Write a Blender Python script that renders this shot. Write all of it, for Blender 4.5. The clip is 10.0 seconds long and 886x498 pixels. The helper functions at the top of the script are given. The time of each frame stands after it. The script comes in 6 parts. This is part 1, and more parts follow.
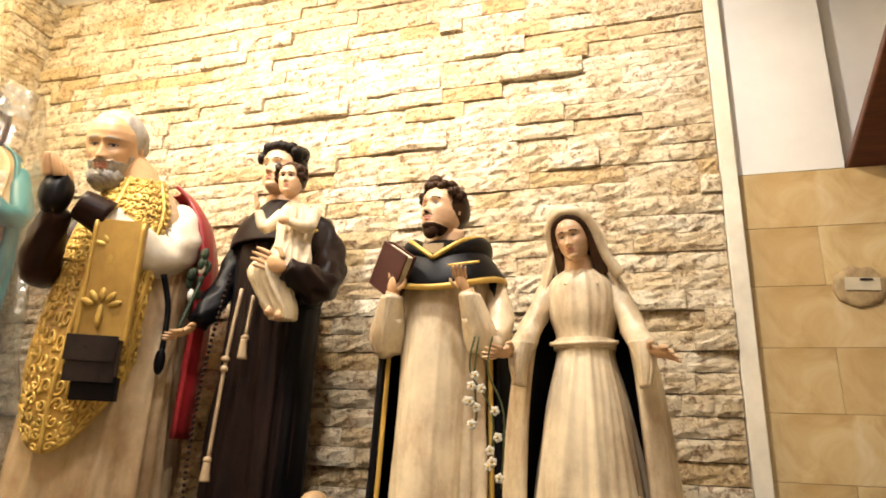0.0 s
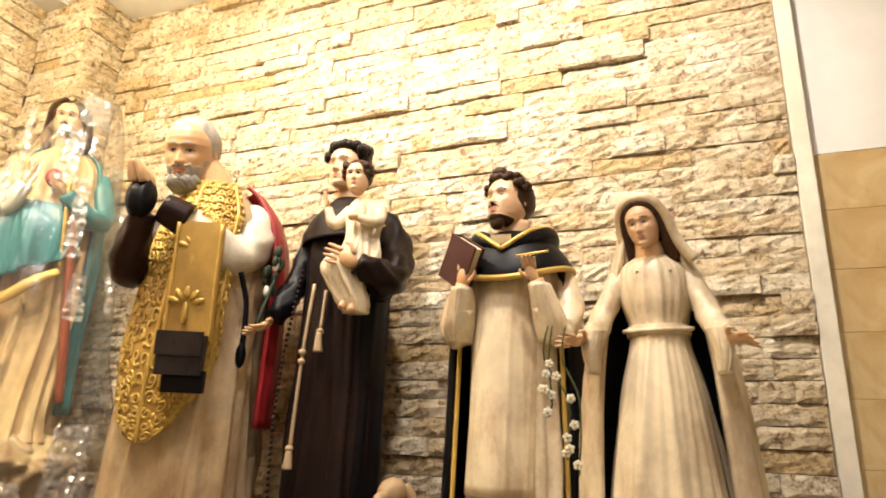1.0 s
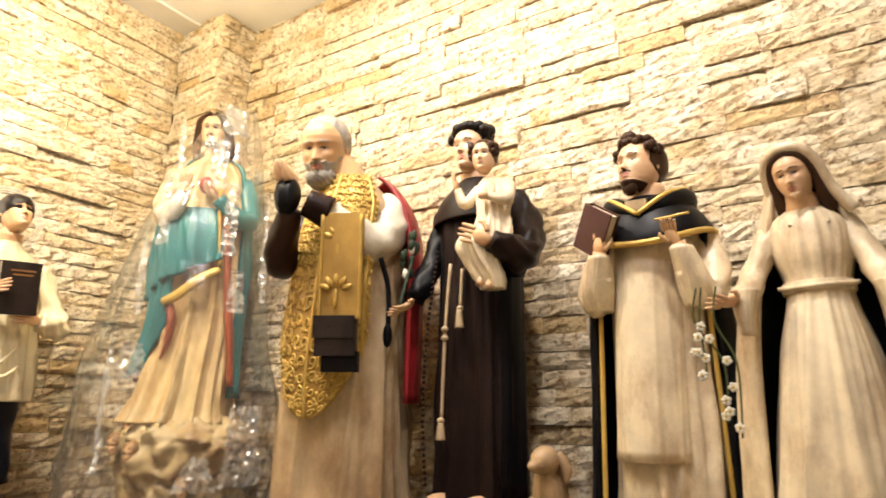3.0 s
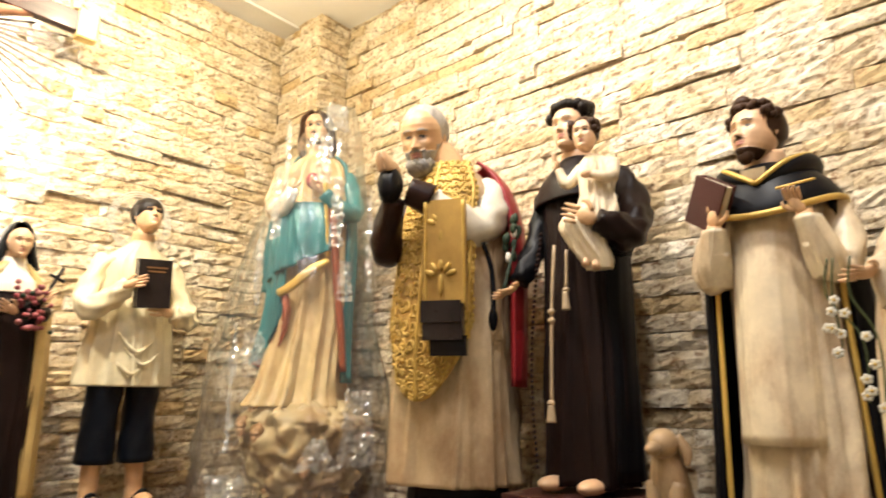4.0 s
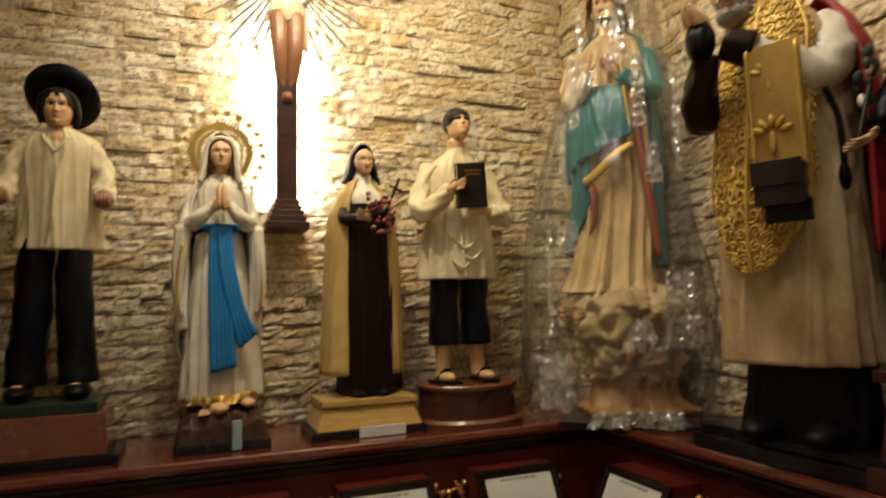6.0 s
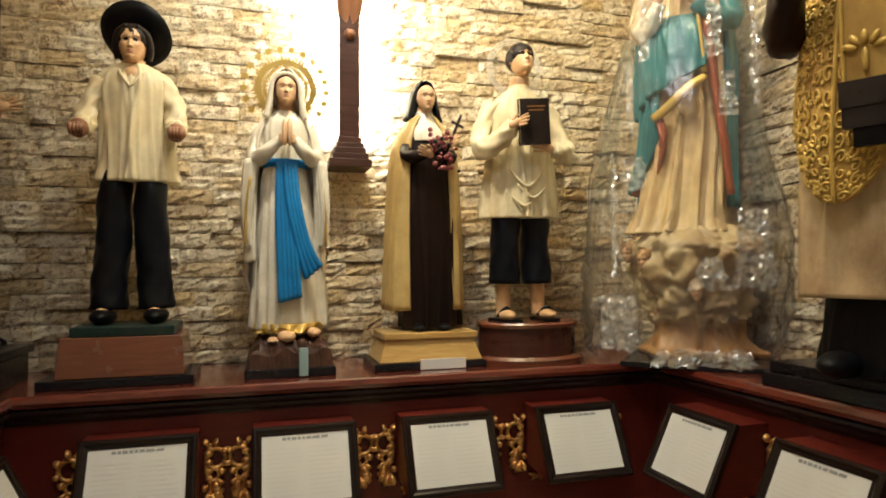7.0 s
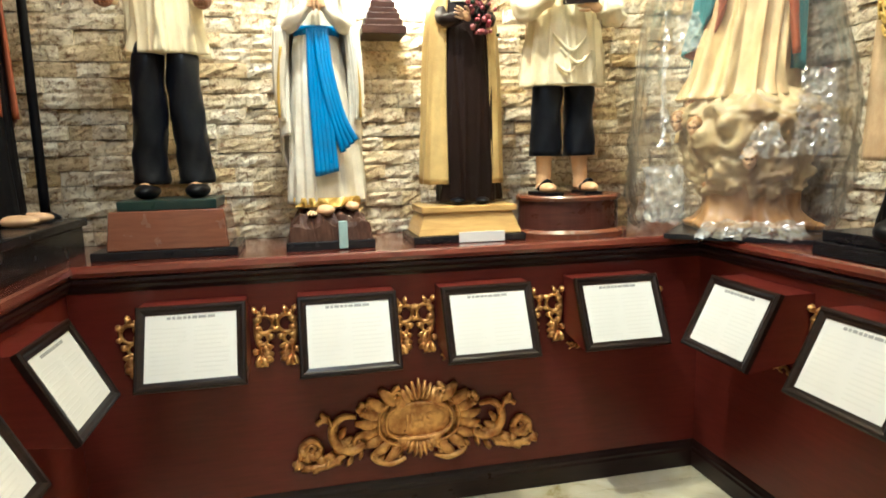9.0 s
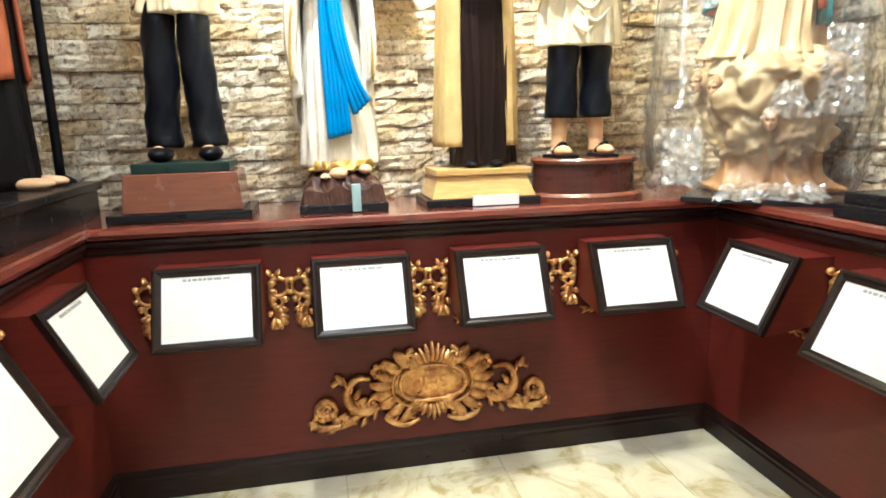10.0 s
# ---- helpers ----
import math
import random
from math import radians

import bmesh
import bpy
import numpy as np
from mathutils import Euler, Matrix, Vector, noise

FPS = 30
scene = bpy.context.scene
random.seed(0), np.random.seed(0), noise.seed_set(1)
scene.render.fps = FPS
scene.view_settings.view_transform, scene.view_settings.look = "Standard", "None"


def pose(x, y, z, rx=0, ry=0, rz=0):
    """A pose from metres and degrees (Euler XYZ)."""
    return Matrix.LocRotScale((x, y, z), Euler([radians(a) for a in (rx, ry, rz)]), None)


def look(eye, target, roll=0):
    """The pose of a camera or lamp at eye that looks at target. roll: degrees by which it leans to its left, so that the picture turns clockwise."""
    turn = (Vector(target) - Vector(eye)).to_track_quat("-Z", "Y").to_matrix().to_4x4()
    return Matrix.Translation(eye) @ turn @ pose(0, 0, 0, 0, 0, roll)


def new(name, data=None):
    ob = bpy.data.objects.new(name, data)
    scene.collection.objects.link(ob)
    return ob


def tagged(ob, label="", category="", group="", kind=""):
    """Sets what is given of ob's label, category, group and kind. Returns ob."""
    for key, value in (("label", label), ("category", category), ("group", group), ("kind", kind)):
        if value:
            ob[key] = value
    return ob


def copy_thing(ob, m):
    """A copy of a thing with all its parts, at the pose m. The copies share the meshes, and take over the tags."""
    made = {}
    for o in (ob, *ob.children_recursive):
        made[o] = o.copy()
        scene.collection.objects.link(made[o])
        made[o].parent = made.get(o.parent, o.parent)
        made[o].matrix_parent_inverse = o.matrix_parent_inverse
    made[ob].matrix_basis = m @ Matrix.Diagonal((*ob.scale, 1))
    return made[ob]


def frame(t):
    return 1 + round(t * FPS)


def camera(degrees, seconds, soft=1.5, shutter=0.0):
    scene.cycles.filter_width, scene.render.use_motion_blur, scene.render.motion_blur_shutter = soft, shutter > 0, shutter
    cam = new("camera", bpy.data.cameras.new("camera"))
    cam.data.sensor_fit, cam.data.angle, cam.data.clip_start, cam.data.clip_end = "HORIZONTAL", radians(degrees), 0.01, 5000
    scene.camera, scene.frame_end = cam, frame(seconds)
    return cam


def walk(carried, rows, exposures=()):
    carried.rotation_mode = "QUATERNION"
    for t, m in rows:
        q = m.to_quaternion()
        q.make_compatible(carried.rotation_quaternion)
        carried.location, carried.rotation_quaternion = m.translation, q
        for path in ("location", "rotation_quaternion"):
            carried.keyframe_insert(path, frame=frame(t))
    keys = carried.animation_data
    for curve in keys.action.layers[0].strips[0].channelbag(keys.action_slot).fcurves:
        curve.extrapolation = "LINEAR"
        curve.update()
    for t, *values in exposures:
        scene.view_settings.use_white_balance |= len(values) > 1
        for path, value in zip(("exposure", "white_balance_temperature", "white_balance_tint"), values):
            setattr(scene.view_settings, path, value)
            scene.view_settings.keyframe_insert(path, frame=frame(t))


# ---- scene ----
cam = camera(70.9, 10.0, 1.7, 0.5)
PATH = [
    (0, (0.314, 0.358, 1.604), (-0.238, 2.18, 2.215), 2.4),
    (0.5, (0.297, 0.337, 1.6), (-0.322, 2.142, 2.198), 2.4),
    (1, (0.279, 0.325, 1.593), (-0.431, 2.102, 2.176), 2.2),
    (1.5, (0.263, 0.313, 1.59), (-0.507, 2.071, 2.151), 1.8),
    (2, (0.25, 0.302, 1.586), (-0.579, 2.037, 2.135), 1.4),
    (2.5, (0.245, 0.28, 1.577), (-0.685, 1.97, 2.103), 0.9),
    (4, (0.221, 0.257, 1.561), (-1.066, 1.715, 2.029), 0.5),
    (4.5, (0.209, 0.241, 1.549), (-1.246, 1.549, 1.965), 0.2),
    (5, (0.179, 0.241, 1.546), (-1.445, 1.355, 1.895), -0.1),
    (5.5, (0.17, 0.218, 1.529), (-1.591, 1.124, 1.808), -1.1),
    (6, (0.162, 0.218, 1.485), (-1.685, 0.962, 1.666), -1.3),
    (6.2, (0.164, 0.217, 1.473), (-1.709, 0.909, 1.589), -1.2),
    (7.3, (0.134, 0.201, 1.37), (-1.796, 0.724, 1.394), -0.2),
    (7.5, (0.131, 0.229, 1.389), (-1.808, 0.717, 1.344), -0.3),
    (8, (0.137, 0.232, 1.359), (-1.799, 0.709, 1.201), -0.5),
    (8.5, (0.12, 0.225, 1.356), (-1.813, 0.686, 1.126), -1.1),
    (9, (0.118, 0.235, 1.336), (-1.813, 0.661, 1.035), -1.2),
    (9.5, (0.115, 0.24, 1.327), (-1.812, 0.641, 0.972), -1.5),
    (10, (0.111, 0.233, 1.315), (-1.811, 0.613, 0.916), -1.4),
]
EXPOSURES = [(0.0, -0.1, 6000, 15), (2.5, -0.12, 5900, 15), (4.0, -0.2, 5600, 13), (4.5, -0.75, 5900, 10), (5.0, -1.25, 6300, 10), (5.6, -1.5, 6300, 10), (6.2, -1.5, 6300, 10), (7.3, -0.3, 5500, 6), (8.0, 0.3, 5200, 4), (9.0, 0.5, 5000, 2), (9.5, 0.5, 5000, 2), (10.0, 1.0, 4700, 6)]
walk(cam, [(t, look(eye, target, roll)) for t, eye, target, roll in PATH], EXPOSURES)

# ---- light ----
world = bpy.data.worlds.new("World")
scene.world = world
world.use_nodes = True
world.node_tree.nodes["Background"].inputs[0].default_value = (1.0, 0.86, 0.66, 1)
world.node_tree.nodes["Background"].inputs[1].default_value = 0.012


def bulb(x, y, z, watts, colour, radius=0.05):
    lamp = bpy.data.lights.new("bulb", "POINT")
    lamp.energy, lamp.color, lamp.shadow_soft_size = watts, colour, radius
    ob = new("bulb_light", lamp)
    ob.location = (x, y, z)
    return ob


def spot(x, y, z, aim, watts, colour, cone=100):
    """A ceiling spotlight that points at the statues and the wall behind them."""
    lamp = bpy.data.lights.new("spotlight", "SPOT")
    lamp.energy, lamp.color, lamp.shadow_soft_size = watts, colour, 0.05
    lamp.spot_size, lamp.spot_blend = radians(cone), 1.0
    ob = new("spotlight", lamp)
    ob.matrix_world = look((x, y, z), aim)
    return ob


def area_light(x, y, z, w, d, watts, colour, turn=(0, 0, 0)):
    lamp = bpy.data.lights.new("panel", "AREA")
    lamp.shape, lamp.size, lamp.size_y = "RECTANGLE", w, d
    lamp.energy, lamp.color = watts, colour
    ob = new("area_light", lamp)
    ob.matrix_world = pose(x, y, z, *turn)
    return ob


WARM, YELLOW, COOL = (1.0, 0.87, 0.68), (1.0, 0.82, 0.48), (1.0, 0.93, 0.84)
spot(-0.98, 1.15, 3.47, (-1.0, 2.2, 2.6), 180, WARM)
spot(-0.02, 1.15, 3.47, (0.05, 2.2, 2.6), 180, WARM)
spot(-1.5, 0.35, 3.47, (-2.6, 0.78, 2.25), 310, (1.0, 0.86, 0.62))
bulb(-1.72, 1.08, 3.4, 85, YELLOW)
# Unseen fill lamp, added overhead to lift the altar fronts and floor.
area_light(-0.2, 0.1, 3.55, 0.6, 0.6, 30, COOL)
# The tube behind the crucifix shines on the stone behind it.
area_light(-2.525, 0.577, 2.5, 1.2, 0.03, 150, (1.0, 0.95, 0.82), (0, 90, 0))

# ---- materials ----


class Mat:
    """A small builder of node materials."""

    def __init__(self, name, rough=0.5, metal=0.0, coat=0.0):
        self.m = bpy.data.materials.new(name)
        self.m.use_nodes = True
        self.t = self.m.node_tree
        self.b = self.t.nodes["Principled BSDF"]
        self.b.inputs["Roughness"].default_value = rough
        self.b.inputs["Metallic"].default_value = metal
        self.b.inputs["Coat Weight"].default_value = coat
        self.b.inputs["Coat Roughness"].default_value = 0.12
        self.co = self.add("ShaderNodeTexCoord").outputs["Object"]

    def add(self, kind, **inputs):
        n = self.t.nodes.new(kind)
        for k, v in inputs.items():
            n.inputs[k.replace("_", " ")].default_value = v
        return n

    def link(self, a, b):
        self.t.links.new(a, b)

    def noise(self, scale, detail=4.0, rough=0.6, stretch=None, distortion=0.0):
        n = self.add("ShaderNodeTexNoise", Scale=scale, Detail=detail, Roughness=rough, Distortion=distortion)
        if stretch:
            mp = self.add("ShaderNodeMapping")
            mp.inputs["Scale"].default_value = stretch
            self.link(self.co, mp.inputs["Vector"])
            self.link(mp.outputs[0], n.inputs["Vector"])
        else:
            self.link(self.co, n.inputs["Vector"])
        return n.outputs["Fac"]

    def ramp(self, fac, *stops):
        r = self.add("ShaderNodeValToRGB").color_ramp
        node = self.t.nodes[-1]
        while len(r.elements) < len(stops):
            r.elements.new(0.5)
        for e, (p, c) in zip(r.elements, stops):
            e.position = p
            e.color = (*c, 1) if len(c) == 3 else c
        self.link(fac, node.inputs["Fac"])
        return node.outputs["Color"]

    def mix(self, fac, a, b, mode="MIX"):
        n = self.add("ShaderNodeMix")
        n.data_type, n.blend_type = "RGBA", mode
        for sock, v in ((0, fac), (6, a), (7, b)):
            if isinstance(v, (int, float)):
                n.inputs[sock].default_value = v
            elif isinstance(v, tuple):
                n.inputs[sock].default_value = (*v, 1)
            else:
                self.link(v, n.inputs[sock])
        return n.outputs[2]

    def colour(self, c):
        if isinstance(c, tuple):
            self.b.inputs["Base Color"].default_value = (*c, 1)
        else:
            self.link(c, self.b.inputs["Base Color"])
        return self

    def bump(self, height, strength=0.3, distance=0.01):
        n = self.add("ShaderNodeBump", Strength=strength, Distance=distance)
        self.link(height, n.inputs["Height"])
        if self.b.inputs["Normal"].is_linked:
            self.link(self.b.inputs["Normal"].links[0].from_socket, n.inputs["Normal"])
        self.link(n.outputs[0], self.b.inputs["Normal"])
        return self

    def roughness(self, fac, lo, hi):
        n = self.add("ShaderNodeMapRange")
        n.inputs["To Min"].default_value, n.inputs["To Max"].default_value = lo, hi
        self.link(fac, n.inputs["Value"])
        self.link(n.outputs[0], self.b.inputs["Roughness"])
        return self


def paint(name, colour, stain=None, rough=0.42, amount=0.5, coat=0.0, scale=9.0, metal=0.0):
    """Hand-painted plaster: an even coat with faint clouding, worn to a stain in patches."""
    m = Mat(name, rough, metal, coat)
    dark = tuple(c * 0.72 for c in colour)
    base = m.ramp(m.noise(scale, 5, 0.65), (0.3, dark), (0.62, colour))
    if stain:
        fac = m.ramp(m.noise(scale * 0.6, 8, 0.72, (1, 1, 0.45)), (0.44, (0, 0, 0)), (0.68, (amount,) * 3))
        base = m.mix(fac, base, stain)
    m.colour(base)
    m.roughness(m.noise(scale * 3, 3), rough - 0.1, rough + 0.14)
    m.bump(m.noise(120, 4, 0.6), 0.12, 0.002)
    if max(colour) < 0.07:
        m.b.inputs["Specular IOR Level"].default_value = 0.15
    return m.m


def stone_material(name, pale, tan, brown):
    m = Mat(name, 0.86)
    rnd = m.add("ShaderNodeObjectInfo").outputs["Random"]
    isl = m.add("ShaderNodeNewGeometry").outputs["Random Per Island"]
    s = m.add("ShaderNodeMath")
    s.operation = "ADD"
    m.link(rnd, s.inputs[0]), m.link(isl, s.inputs[1])
    f = m.add("ShaderNodeMath")
    f.operation = "FRACT"
    m.link(s.outputs[0], f.inputs[0])
    rnd = f.outputs[0]
    m.co = m.add("ShaderNodeNewGeometry").outputs["Position"]
    tone = m.ramp(rnd, (0.0, tan), (0.35, pale), (0.7, tuple(0.5 * (a + b) for a, b in zip(pale, tan))), (1.0, pale))
    blotch = m.ramp(m.noise(11, 8, 0.7), (0.42, (0, 0, 0)), (0.68, (1, 1, 1)))
    c = m.mix(0.85, tone, m.mix(blotch, tone, tuple(0.8 * q for q in tan)))
    vein = m.ramp(m.noise(46, 8, 0.75, None, 0.6), (0.50, (0, 0, 0)), (0.62, (0.9, 0.9, 0.9)))
    c = m.mix(vein, c, brown)
    m.colour(c)
    m.bump(m.noise(52, 9, 0.72, None, 0.8), 1.0, 0.014)
    m.bump(m.noise(150, 5, 0.6), 0.4, 0.004)
    return m.m


M_STONE = stone_material("split_stone", (0.89, 0.805, 0.62), (0.63, 0.46, 0.22), (0.22, 0.105, 0.04))
M_MORTAR = Mat("mortar", 0.95).colour((0.16, 0.10, 0.05)).m


def wood_material(name, a, b, rough, coat=0.5, stretch=(1.5, 1.5, 14)):
    m = Mat(name, rough, 0, coat)
    m.colour(m.ramp(m.noise(5, 6, 0.6, stretch, 0.5), (0.3, a), (0.7, b)))
    m.roughness(m.noise(14, 4), rough - 0.06, rough + 0.12)
    m.bump(m.noise(30, 4, 0.5, stretch), 0.05, 0.002)
    if max(b) < 0.13:
        m.b.inputs["Specular IOR Level"].default_value, m.b.inputs["Coat Weight"].default_value = 0.25, 0.12
    return m.m


M_MAHOG = wood_material("mahogany", (0.084, 0.0115, 0.0078), (0.112, 0.016, 0.0105), 0.34)
M_TOP = wood_material("mahogany_top", (0.085, 0.016, 0.010), (0.15, 0.030, 0.017), 0.2, 0.8)
M_DARK = wood_material("dark_moulding", (0.010, 0.005, 0.005), (0.022, 0.010, 0.008), 0.28)
M_FRAME = wood_material("frame_wood", (0.006, 0.0035, 0.003), (0.016, 0.007, 0.005), 0.3)
M_BLACKWOOD = wood_material("black_lacquer", (0.006, 0.006, 0.008), (0.014, 0.012, 0.014), 0.22)
M_PEDESTAL = wood_material("pedestal_wood", (0.12, 0.036, 0.016), (0.18, 0.057, 0.026), 0.22)
M_PEDDARK = wood_material("pedestal_dark", (0.045, 0.014, 0.011), (0.08, 0.026, 0.018), 0.26)

mm = Mat("white_plaster", 0.85)
mm.colour(mm.ramp(mm.noise(3, 5), (0.3, (0.66, 0.64, 0.6)), (0.7, (0.78, 0.76, 0.72)))).bump(mm.noise(60, 4), 0.1, 0.003)
M_PLASTER = mm.m
M_STRIP = paint("cream_plaster", (0.80, 0.75, 0.63), (0.66, 0.56, 0.40), 0.8, 0.5, scale=5)
mm = Mat("ceiling_paint", 0.9)
mm.colour(mm.ramp(mm.noise(2, 4), (0.3, (0.78, 0.77, 0.73)), (0.7, (0.84, 0.83, 0.8))))
M_CEIL = mm.m
mm = Mat("cream_marble", 0.22, 0, 0.3)
rnd = mm.add("ShaderNodeObjectInfo").outputs["Random"]
pat = mm.ramp(mm.noise(7, 8, 0.62, None, 1.2), (0.32, (0.42, 0.29, 0.12)), (0.5, (0.56, 0.43, 0.22)), (0.72, (0.66, 0.56, 0.36)))
mm.colour(mm.mix(mm.ramp(rnd, (0, (0.0,) * 3), (1, (0.6,) * 3)), pat, (0.44, 0.29, 0.12)))
M_MARBLE = mm.m
mm = Mat("floor_marble", 0.16, 0, 0.3)
mm.co = mm.add("ShaderNodeNewGeometry").outputs["Position"]
mm.colour(mm.ramp(mm.noise(4.2, 7, 0.6, None, 1.5), (0.34, (0.46, 0.36, 0.15)), (0.46, (0.70, 0.63, 0.42)), (0.7, (0.78, 0.73, 0.55))))
M_FLOOR = mm.m
M_GROUT = Mat("grout", 0.9).colour((0.40, 0.33, 0.22)).m
mm = Mat("gilding", 0.4, 0.75)
mm.colour(mm.ramp(mm.noise(22, 6), (0.35, (0.34, 0.14, 0.04)), (0.62, (0.76, 0.45, 0.15)))).bump(mm.noise(90, 5), 0.5, 0.004)
M_GILT = mm.m  # aged gold leaf
mm = Mat("paper", 0.6)
mm.colour(mm.ramp(mm.noise(5, 3), (0.3, (0.70, 0.70, 0.69)), (0.7, (0.75, 0.75, 0.74))))
M_PAPER = mm.m
M_INK = Mat("ink", 0.6).colour((0.30, 0.30, 0.31)).m
M_FAINT = Mat("faint_ink", 0.6).colour((0.69, 0.69, 0.68)).m

# ---- mesh helpers ----


def mesh_of(name, bm, *materials, smooth=False):
    me = bpy.data.meshes.new(name)
    bmesh.ops.recalc_face_normals(bm, faces=bm.faces)
    bm.to_mesh(me)
    bm.free()
    for m in materials:
        me.materials.append(m)
    if smooth:
        me.shade_smooth()
    return me


def part(name, bm, material, parent=None, label="", smooth=False):
    mats = material if isinstance(material, (list, tuple)) else [material]
    ob = new(name, mesh_of(name, bm, *mats, smooth=smooth))
    ob.parent = parent
    if label:
        ob["label"] = label
    return ob


def box(x0, x1, y0, y1, z0, z1, bevel=0.0, bm=None):
    own = bmesh.new()
    bmesh.ops.create_cube(own, size=1, matrix=Matrix.Translation(((x0 + x1) / 2, (y0 + y1) / 2, (z0 + z1) / 2)) @ Matrix.Diagonal((x1 - x0, y1 - y0, z1 - z0, 1)))
    if bevel:
        bmesh.ops.bevel(own, geom=own.edges[:], offset=bevel, segments=2, affect="EDGES", profile=0.5)
    if bm is None:
        return own
    tmp = bpy.data.meshes.new("tmp")
    own.to_mesh(tmp)
    own.free()
    bm.from_mesh(tmp)
    bpy.data.meshes.remove(tmp)
    return bm


def sweep_profile(profile, path, closed=False):
    """A moulding: a profile of (out, up) carried along a plan path with mitred corners; out is to the right of the way."""
    bm = bmesh.new()
    rings = []
    n = len(path)
    for i, p in enumerate(path):
        p = Vector(p)
        a = (p - Vector(path[i - 1])).normalized() if i or closed else None
        b = (Vector(path[(i + 1) % n]) - p).normalized() if i < n - 1 or closed else None
        a, b = a or b, b or a
        na, nb = Vector((a.y, -a.x)), Vector((b.y, -b.x))
        m = (na + nb).normalized()
        m /= max(0.3, m.dot(na))
        rings.append([bm.verts.new((p.x + m.x * o, p.y + m.y * o, u)) for o, u in profile])
    for i in range(n if closed else n - 1):
        r, s = rings[i], rings[(i + 1) % n]
        for j in range(len(profile)):
            k = (j + 1) % len(profile)
            bm.faces.new((r[j], r[k], s[k], s[j]))
    if not closed:
        bm.faces.new(rings[0]), bm.faces.new(rings[-1][::-1])
    return bm


def structure(name, bm, material, label, category):
    return tagged(part(name, bm, material), label, category, kind="structure")


# ---- the room ----
W1_Y, W2_X, W3_Y, CEIL = 2.275, -2.62, -1.05, 3.585
TOP = 1.0
floor = structure("floor", box(-2.9, 2.3, -2.7, 2.5, -0.12, -0.004), M_GROUT, "polished cream marble tile floor with ochre clouding", "floor")
ceiling = structure("ceiling", box(-2.9, 2.3, -2.7, 2.5, CEIL, CEIL + 0.3), M_CEIL, "smooth white painted ceiling", "ceiling")
structure("trim", box(W2_X - 0.01, -2.445, -1.0, 2.05, CEIL - 0.018, CEIL - 0.002, 0.003), M_PLASTER, "flat white ceiling border over the stone wall", "trim")
wall_north = structure("wall_north", box(-2.9, 0.611, W1_Y + 0.012, 2.48, 0, CEIL), M_MORTAR, "wall clad in rough split-face cream stone strips", "wall")
wall_west = structure("wall_west", box(-2.9, W2_X - 0.012, -1.3, 2.285, 0, CEIL), M_MORTAR, "wall clad in rough split-face cream stone strips", "wall")
wall_south = structure("wall_south", box(-2.63, -0.2, -1.25, W3_Y - 0.012, 0, CEIL), M_MORTAR, "stone-clad wall behind the short side of the altar", "wall")
pillar = structure("pillar", box(-2.625, -2.272, 2.068, 2.28, 1.0, CEIL), M_MORTAR, "narrow corner pillar clad in split stone strips", "pillar")
structure("wall_south_plain", box(-0.2, 2.3, -2.7, -2.6, 0, CEIL), M_PLASTER, "plain white plastered wall", "wall")
structure("wall_return", box(-0.3, -0.2, -2.7, W3_Y - 0.012, 0, CEIL), M_PLASTER, "plain white plastered wall", "wall")
structure("wall_east", box(2.2, 2.3, -2.6, 2.28, 0, CEIL), M_PLASTER, "plain white plastered wall", "wall")
wall_marble = structure("wall_marble", box(0.662, 2.2, W1_Y + 0.014, 2.47, 0, 2.436), M_GROUT, "wall faced with honey-coloured marble tiles", "wall")
structure("trim", box(0.613, 0.6605, W1_Y - 0.03, 2.46, 0, CEIL, 0.003), M_STRIP, "cream plaster strip at the end of the stone cladding", "trim")
structure("wall_upper", box(0.660, 0.955, W1_Y + 0.004, 2.46, 2.438, CEIL), M_PLASTER, "white plastered wall above the marble", "wall")
structure("wall_upper_recess", box(0.955, 2.2, W1_Y + 0.07, 2.46, 2.438, CEIL), M_PLASTER, "white plastered wall, slightly set back", "wall")

# ---- altar: three runs of counter in a U ----
PX, PY, PS = -2.10, 1.80, -0.545  # panel faces
altar = tagged(new("altar_counter"), "U-shaped red mahogany altar counter with dark mouldings", "altar")
part("west_panel", box(W2_X, PX, PS - 0.4, PY + 0.44, 0.0, 0.955), M_MAHOG, altar, "glossy red mahogany panel")
part("north_panel", box(PX, 0.611, PY, W1_Y - 0.03, 0.0, 0.955), M_MAHOG, altar, "glossy red mahogany panel")
part("south_panel", box(PX, -0.5, W3_Y + 0.03, PS, 0.0, 0.955), M_MAHOG, altar, "glossy red mahogany panel")
run = [(-0.5, PS), (PX, PS), (PX, PY), (0.611, PY)]
part("worktop", sweep_profile([(-0.485, 0.957), (0.022, 0.957), (0.034, 0.964), (0.04, 0.978), (0.034, 0.994), (0.026, TOP), (-0.485, TOP)], run), M_TOP, altar, "red-brown top with a rounded glossy nosing")
part("cornice", sweep_profile([(-0.004, 0.955), (0.03, 0.955), (0.03, 0.944), (0.018, 0.932), (0.016, 0.92), (0.008, 0.912), (0.004, 0.905), (-0.004, 0.905)], run), M_DARK, altar, "dark moulding under the top")
part("plinth", sweep_profile([(-0.004, 0.002), (0.016, 0.002), (0.016, 0.07), (0.012, 0.08), (0.012, 0.09), (0.006, 0.1), (0.002, 0.115), (-0.004, 0.115)], run), M_DARK, altar, "dark skirting moulding")


